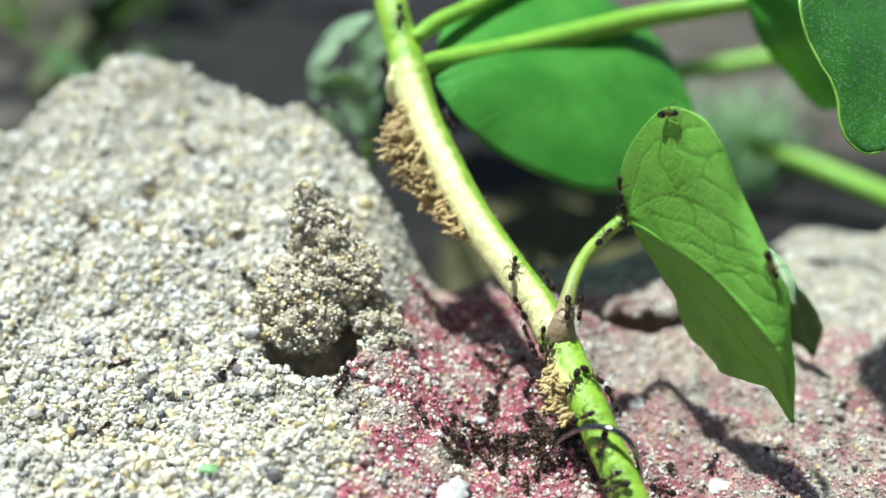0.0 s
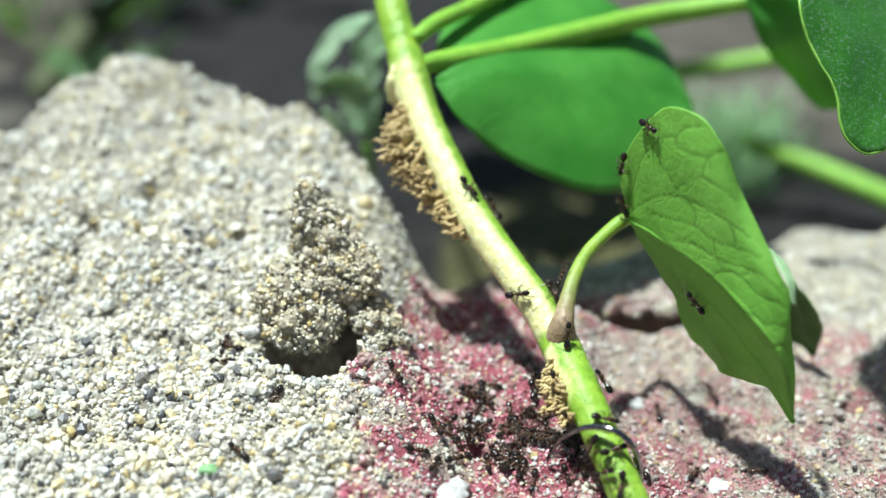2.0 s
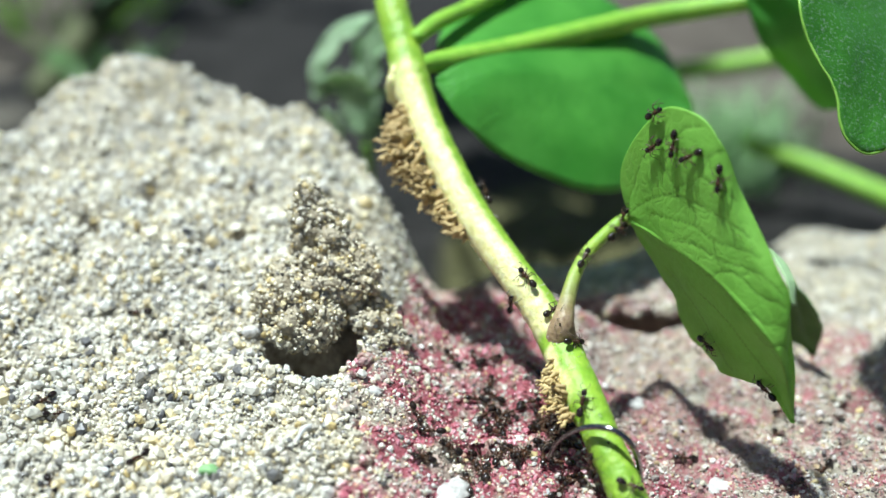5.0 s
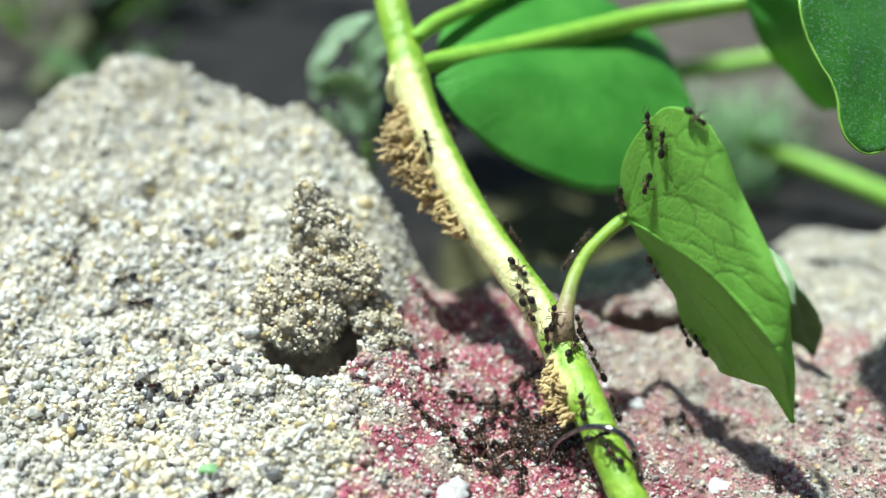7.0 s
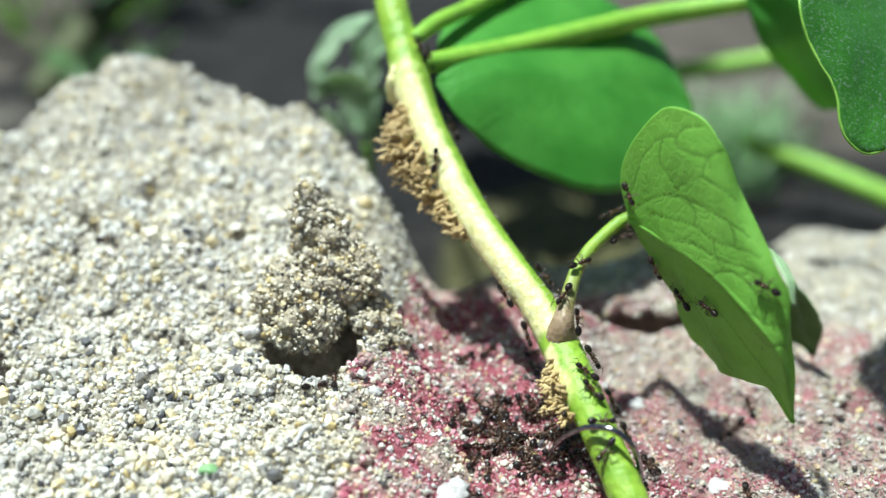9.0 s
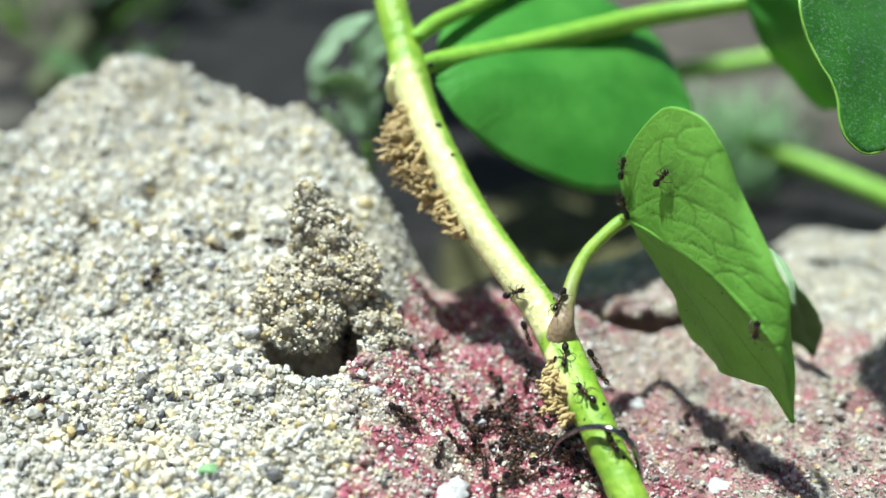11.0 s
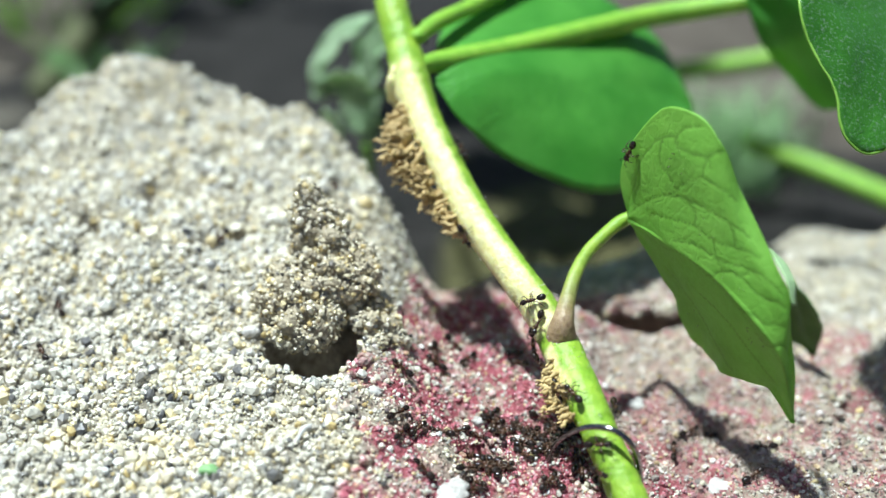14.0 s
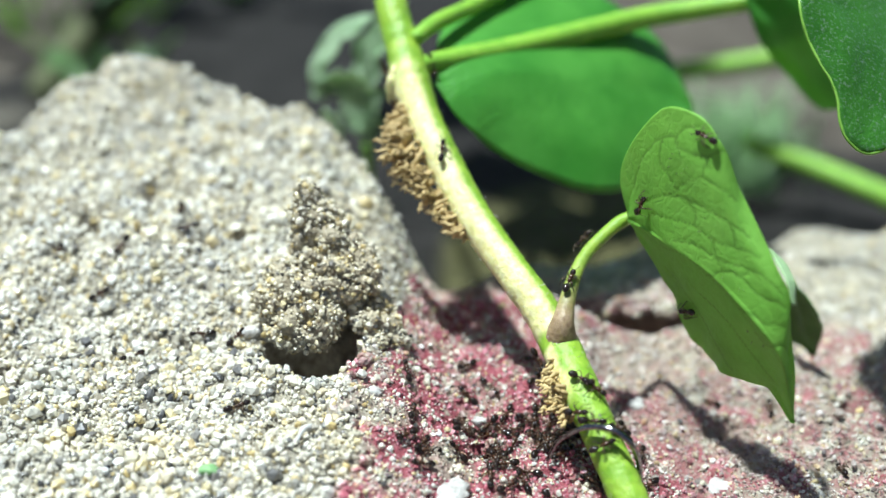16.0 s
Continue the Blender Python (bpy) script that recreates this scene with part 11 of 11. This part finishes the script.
    walk(ants[29], crawl_rows(((0, 36.0, 121.6, 22.2, -1, -3, 9), (0.5, 36.0, 121.6, 22.2, -1, -3, 9), (1, 36.0, 121.6, 22.2, -1, -3, 9), (1.5, 36.0, 121.6, 22.2, -5, 8, 0), (1.625, 34.7, 123.6, 22.2, -5, 8, 1), (1.75, 33.4, 125.6, 22.5, -5, 8, 1), (1.875, 31.8, 127.5, 22.5, -4, 8, 0), (2, 30.6, 129.5, 22.8, -5, 4, 6), (2.125, 30.6, 130.7, 21.0, 0, 5, -7), (2.25, 30.8, 131.9, 19.0, 1, 5, -8), (2.375, 30.8, 133.3, 17.0, 2, 1, -9), (2.5, 31.1, 133.7, 15.7, 4, -4, -7), (2.625, 31.8, 132.8, 14.8, 5, -7, -2), (2.75, 32.8, 131.3, 14.4, 5, -6, -4), (2.875, 33.8, 130.5, 13.2, 5, -8, 1), (3, 34.6, 129.2, 13.3, 4, -8, 2), (3.125, 34.8, 127.8, 14.7, 1, -6, 7), (3.25, 35.2, 125.1, 17.7, 1, -6, 7), (3.375, 35.8, 123.5, 20.0, 1, -6, 7), (3.5, 36.0, 121.6, 22.2, 5, -8, 0), (3.625, 36.6, 121.0, 20.3, 4, 0, -8), (3.75, 37.6, 120.8, 18.3, 4, -1, -8), (3.875, 38.6, 120.7, 16.1, 4, -1, -8), (4, 39.5, 120.5, 14.0, 4, -4, -7), (4.25, 39.2, 121.0, 14.1, -5, 7, 3), (4.5, 38.9, 121.4, 14.4, -5, 8, 1), (4.75, 38.7, 121.8, 14.7, -5, 7, 2), (5, 38.3, 122.4, 14.9, -6, 7, 3), (5.25, 37.7, 123.3, 14.9, -5, 7, 0), (5.5, 37.4, 124.1, 14.7, -5, 7, 0), (5.75, 37.0, 124.6, 14.7, -5, 7, 1), (6, 36.5, 125.2, 14.8, -5, 7, 1), (6.25, 36.1, 125.8, 14.8, -5, 7, 1), (6.5, 35.7, 126.3, 15.0, 5, -7, 0), (6.75, 36.1, 125.5, 15.2, 4, -8, 3), (7, 36.4, 124.9, 15.4, -5, 7, 1), (7.25, 36.1, 122.8, 19.0, -1, -4, 8), (7.5, 36.0, 121.6, 22.2, 0, -3, 9), (8, 36.0, 121.6, 22.2, 0, -3, 9), (8.5, 36.0, 121.6, 22.2, 0, -3, 8), (8.625, 35.8, 120.6, 24.4, 1, 2, 9), (8.75, 35.9, 120.9, 25.8, 0, 2, 9), (8.875, 35.9, 120.3, 27.8, 1, 2, 9), (9, 36.1, 120.5, 29.2, -7, 5, 2), (9.25, 35.9, 120.5, 28.5, -1, -1, -9), (9.5, 35.9, 120.3, 27.9, -1, -2, -9), (9.75, 35.8, 120.3, 27.5, -1, -2, -9), (10, 36.0, 121.0, 26.4, -1, -2, -9), (10.25, 35.9, 120.9, 25.8, -1, 2, -9), (10.5, 35.8, 120.8, 25.2, 0, 3, -9), (10.75, 35.8, 120.7, 24.7, 1, 3, -9), (11, 35.5, 119.9, 24.4, 1, 4, -8), (11.25, 35.9, 121.2, 22.9, 1, 4, -8), (11.5, 36.0, 121.6, 22.2, 2, 3, -8), (12, 36.0, 121.6, 22.2, 2, 3, -8), (12.5, 36.0, 121.6, 22.2, 2, 3, -8), (13, 36.0, 121.6, 22.2, 2, 3, -8), (13.5, 36.0, 121.6, 22.2, 2, 3, -8), (14, 36.0, 121.6, 22.2, 2, 3, -8), (14.5, 36.0, 121.6, 22.2, 2, 3, -8), (15, 36.0, 121.6, 22.2, 2, 3, -8), (15.5, 36.0, 121.6, 22.2, 2, 3, -8), (16, 36.0, 121.6, 22.2, 2, 3, -8))))
    walk(ants[30], crawl_rows(((0, -5.1, 161.3, 41.8, 0, 0, 9), (0.5, -5.1, 161.3, 41.8, 0, 0, 9), (1, -5.1, 161.3, 41.8, 0, 0, 9), (1.5, -5.1, 161.3, 41.8, 0, 0, 9), (2, -5.1, 161.3, 41.8, -1, -8, -3), (2.125, -5.4, 159.6, 41.3, -3, -9, -1), (2.25, -6.4, 157.2, 41.2, 0, -9, 0), (2.375, -5.6, 155.1, 41.3, 3, -8, 0), (2.5, -5.0, 153.5, 41.1, 4, -6, -6), (2.625, -5.6, 155.1, 41.3, -3, 8, 0), (2.75, -6.4, 157.2, 41.2, 0, 9, 0), (2.875, -5.4, 159.6, 41.3, 3, 9, 1), (3, -5.1, 161.3, 41.8, 1, 8, 3), (3.5, -5.1, 161.3, 41.8, -6, 0, 6), (3.75, -6.6, 161.2, 43.2, -6, -1, 6), (4, -8.0, 161.1, 44.7, -2, 3, 8), (4.25, -7.9, 161.2, 44.2, 4, 1, -8), (4.5, -7.7, 161.2, 43.9, 9, -1, -3), (4.75, -6.9, 161.1, 43.9, 8, 0, -4), (5, -6.8, 161.1, 43.5, 4, 1, -8), (5.25, -6.6, 161.2, 43.2, 6, 1, -7), (5.5, -6.3, 161.2, 43.0, 7, 0, -6), (5.75, -6.0, 161.2, 42.7, 4, 2, -8), (6, -5.8, 161.4, 42.1, 5, 2, -7), (6.25, -5.5, 161.4, 42.0, 8, -1, -4), (6.5, -5.1, 161.3, 41.8, 8, -2, -3), (7, -5.1, 161.3, 41.8, 8, -5, 2), (7.25, -3.2, 160.2, 42.3, 7, -5, 2), (7.5, -1.7, 158.7, 43.0, -1, -4, -8), (7.75, -1.2, 157.2, 41.4, 2, -6, -6), (8, -0.7, 155.7, 39.9, 3, -4, -8), (8.125, -1.1, 156.7, 41.1, -2, 6, 7), (8.25, -1.5, 157.7, 42.3, -2, 5, 7), (8.375, -1.9, 158.6, 43.5, -2, 5, 7), (8.5, -2.3, 159.5, 44.6, -1, 4, 8), (8.75, -2.6, 158.8, 45.2, -4, -6, 5), (9, -3.1, 158.3, 45.5, -4, 4, 7), (9.25, -3.4, 158.6, 45.1, -3, 6, -6), (9.5, -3.4, 158.7, 45.1, 4, 8, -2), (9.75, -3.1, 159.1, 44.9, 3, 6, -6), (10, -2.9, 159.6, 44.1, 0, 6, -7), (10.25, -3.1, 160.3, 43.6, -3, 6, -6), (10.5, -3.5, 160.7, 43.0, -6, 4, -6), (10.75, -4.3, 161.1, 42.5, -7, 1, -5), (11, -4.6, 161.0, 42.2, -8, -1, -3), (11.25, -4.9, 161.0, 42.2, -6, 4, -5), (11.5, -5.1, 161.3, 41.8, -4, 5, -6), (12, -5.1, 161.3, 41.8, -4, 5, -6), (12.5, -5.1, 161.3, 41.8, -4, 5, -6), (13, -5.1, 161.3, 41.8, -4, 5, -6), (13.5, -5.1, 161.3, 41.8, -4, 6, -5), (13.625, -19.9, 184.6, 22.1, -1, 8, -4), (13.75, -12.4, 226.9, 13.5, 1, 8, -4), (13.875, -15.0, 256.6, -11.7, 0, 8, -3), (14, -13.2, 286.9, -10.7, 6, 7, 0), (14.125, -15.0, 256.6, -11.7, 0, -8, 3), (14.25, -12.4, 226.9, 13.5, -1, -8, 4), (14.375, -19.9, 184.6, 22.1, 1, -8, 4), (14.5, -5.1, 161.3, 41.8, 4, -6, 5), (15, -5.1, 161.3, 41.8, 8, -5, 2), (15.25, -3.2, 160.2, 42.3, 7, -5, 2), (15.5, -1.7, 158.7, 43.0, 1, 4, 8), (16, -1.7, 158.7, 43.0, -1, -4, -8))))
    walk(ants[31], crawl_rows(((0, 11.0, 135.7, 20.2, 0, 0, 9), (0.5, 11.0, 135.7, 20.2, 7, -6, 1), (0.6, 12.9, 134.1, 20.4, 4, -8, 2), (0.7, 13.3, 130.9, 21.2, 1, -9, 2), (0.8, 13.7, 129.3, 21.4, 3, -7, 5), (0.9, 14.6, 129.2, 22.4, 1, 6, 6), (1, 14.4, 132.1, 23.8, 3, 7, 5), (1.25, 14.6, 131.6, 24.4, 6, -4, 4), (1.5, 15.5, 131.3, 24.7, 8, 2, 3), (1.75, 14.8, 132.1, 24.6, -4, 8, -2), (2, 14.7, 132.8, 24.3, 3, 7, 5), (2.25, 16.0, 133.3, 25.1, 8, 2, 3), (2.5, 17.5, 134.0, 25.7, 5, 7, 1), (2.75, 18.5, 136.8, 26.7, 2, 8, 3), (3, 19.4, 139.3, 27.8, 6, 5, 3), (3.1, 20.8, 139.3, 28.1, 8, -1, 3), (3.2, 22.2, 139.2, 28.8, 8, 2, 4), (3.3, 23.3, 139.9, 29.5, 2, 5, 7), (3.4, 22.5, 139.6, 31.8, -2, 2, 9), (3.5, 22.2, 140.0, 33.5, 0, 0, 9), (3.625, 23.0, 139.6, 34.9, 3, -6, 7), (3.75, 23.7, 136.8, 37.4, 3, -5, 7), (3.875, 24.6, 135.1, 39.6, 3, -5, 7), (4, 25.5, 133.6, 41.4, 5, -7, 2), (4.25, 25.3, 133.8, 41.2, 5, -7, 2), (4.5, 25.2, 134.1, 40.9, 5, -7, 3), (4.75, 25.2, 134.1, 40.9, -3, 6, -6), (5, 25.0, 134.3, 40.7, -3, 6, -6), (5.25, 24.9, 134.6, 40.4, -4, 7, -4), (5.5, 24.9, 134.6, 40.4, -4, 8, 0), (5.75, 24.6, 135.0, 40.6, -4, 8, -2), (6, 24.7, 135.0, 40.3, -2, 5, -7), (6.25, 24.5, 135.3, 40.2, -3, 6, -5), (6.5, 24.5, 135.3, 40.2, 4, -7, 4), (6.75, 24.5, 135.3, 41.5, -1, 1, 9), (7, 24.3, 135.6, 42.7, -2, 2, 9), (7.25, 24.0, 136.1, 42.7, -3, 6, -6), (7.5, 23.8, 136.4, 42.5, -2, 5, -7), (7.625, 24.6, 136.3, 41.4, 4, -7, -3), (7.75, 25.3, 133.8, 41.2, 4, -7, -3), (7.875, 26.2, 132.4, 40.5, 4, -6, -5), (8, 27.1, 131.0, 39.7, 5, -7, 4), (8.25, 27.5, 130.4, 41.5, 2, -2, 9), (8.5, 28.0, 129.8, 43.4, 5, -7, 2), (8.75, 27.5, 130.4, 41.5, -2, 3, -8), (9, 27.1, 131.0, 39.7, -2, 4, -8), (9.25, 27.1, 131.0, 39.7, -2, 3, -8), (9.5, 27.1, 131.0, 39.7, -2, 3, -8), (9.75, 27.1, 131.0, 39.7, -2, 3, -8), (10, 27.1, 131.0, 39.7, -2, 3, -8), (10.25, 27.1, 131.0, 39.7, -2, 3, -8), (10.5, 27.1, 131.0, 39.7, -2, 3, -8), (10.75, 27.1, 131.0, 39.7, -2, 3, -8), (11, 27.1, 131.0, 39.7, -2, 3, -8), (11.25, 27.1, 131.0, 39.7, -2, 3, -8), (11.5, 27.1, 131.0, 39.7, -2, 4, -8), (12, 27.1, 131.0, 39.7, -2, 4, -8), (12.5, 27.1, 131.0, 39.7, -2, 4, -8), (13, 27.1, 131.0, 39.7, -2, 4, -8), (13.5, 27.1, 131.0, 39.7, -2, 4, -8), (14, 27.1, 131.0, 39.7, -2, 4, -8), (14.5, 27.1, 131.0, 39.7, -2, 4, -8), (15, 27.1, 131.0, 39.7, -2, 4, -8), (15.5, 27.1, 131.0, 39.7, -2, 4, -8), (16, 27.1, 131.0, 39.7, -2, 4, -8))))
    k = 32
    for count, centre, spread, box, speed in CROWDS:
        for _ in range(count):
            tagged(ants[k], "small glossy black-brown ant" + (" on the pale sand" if centre[0] < -20 else " on the red-stained stone"), "ant", "ants on the stone")
            walk(ants[k], crawl_rows(roam(100 + k, centre, spread, box, speed)))
            k += 1
    for k, ant in enumerate(ants):
        legs = [o for o in ant.children if o.name.startswith("leg")]
        for j, leg in enumerate(legs):
            walk(leg, step_rows(leg, LEGS[j][1], j, k))


motions()
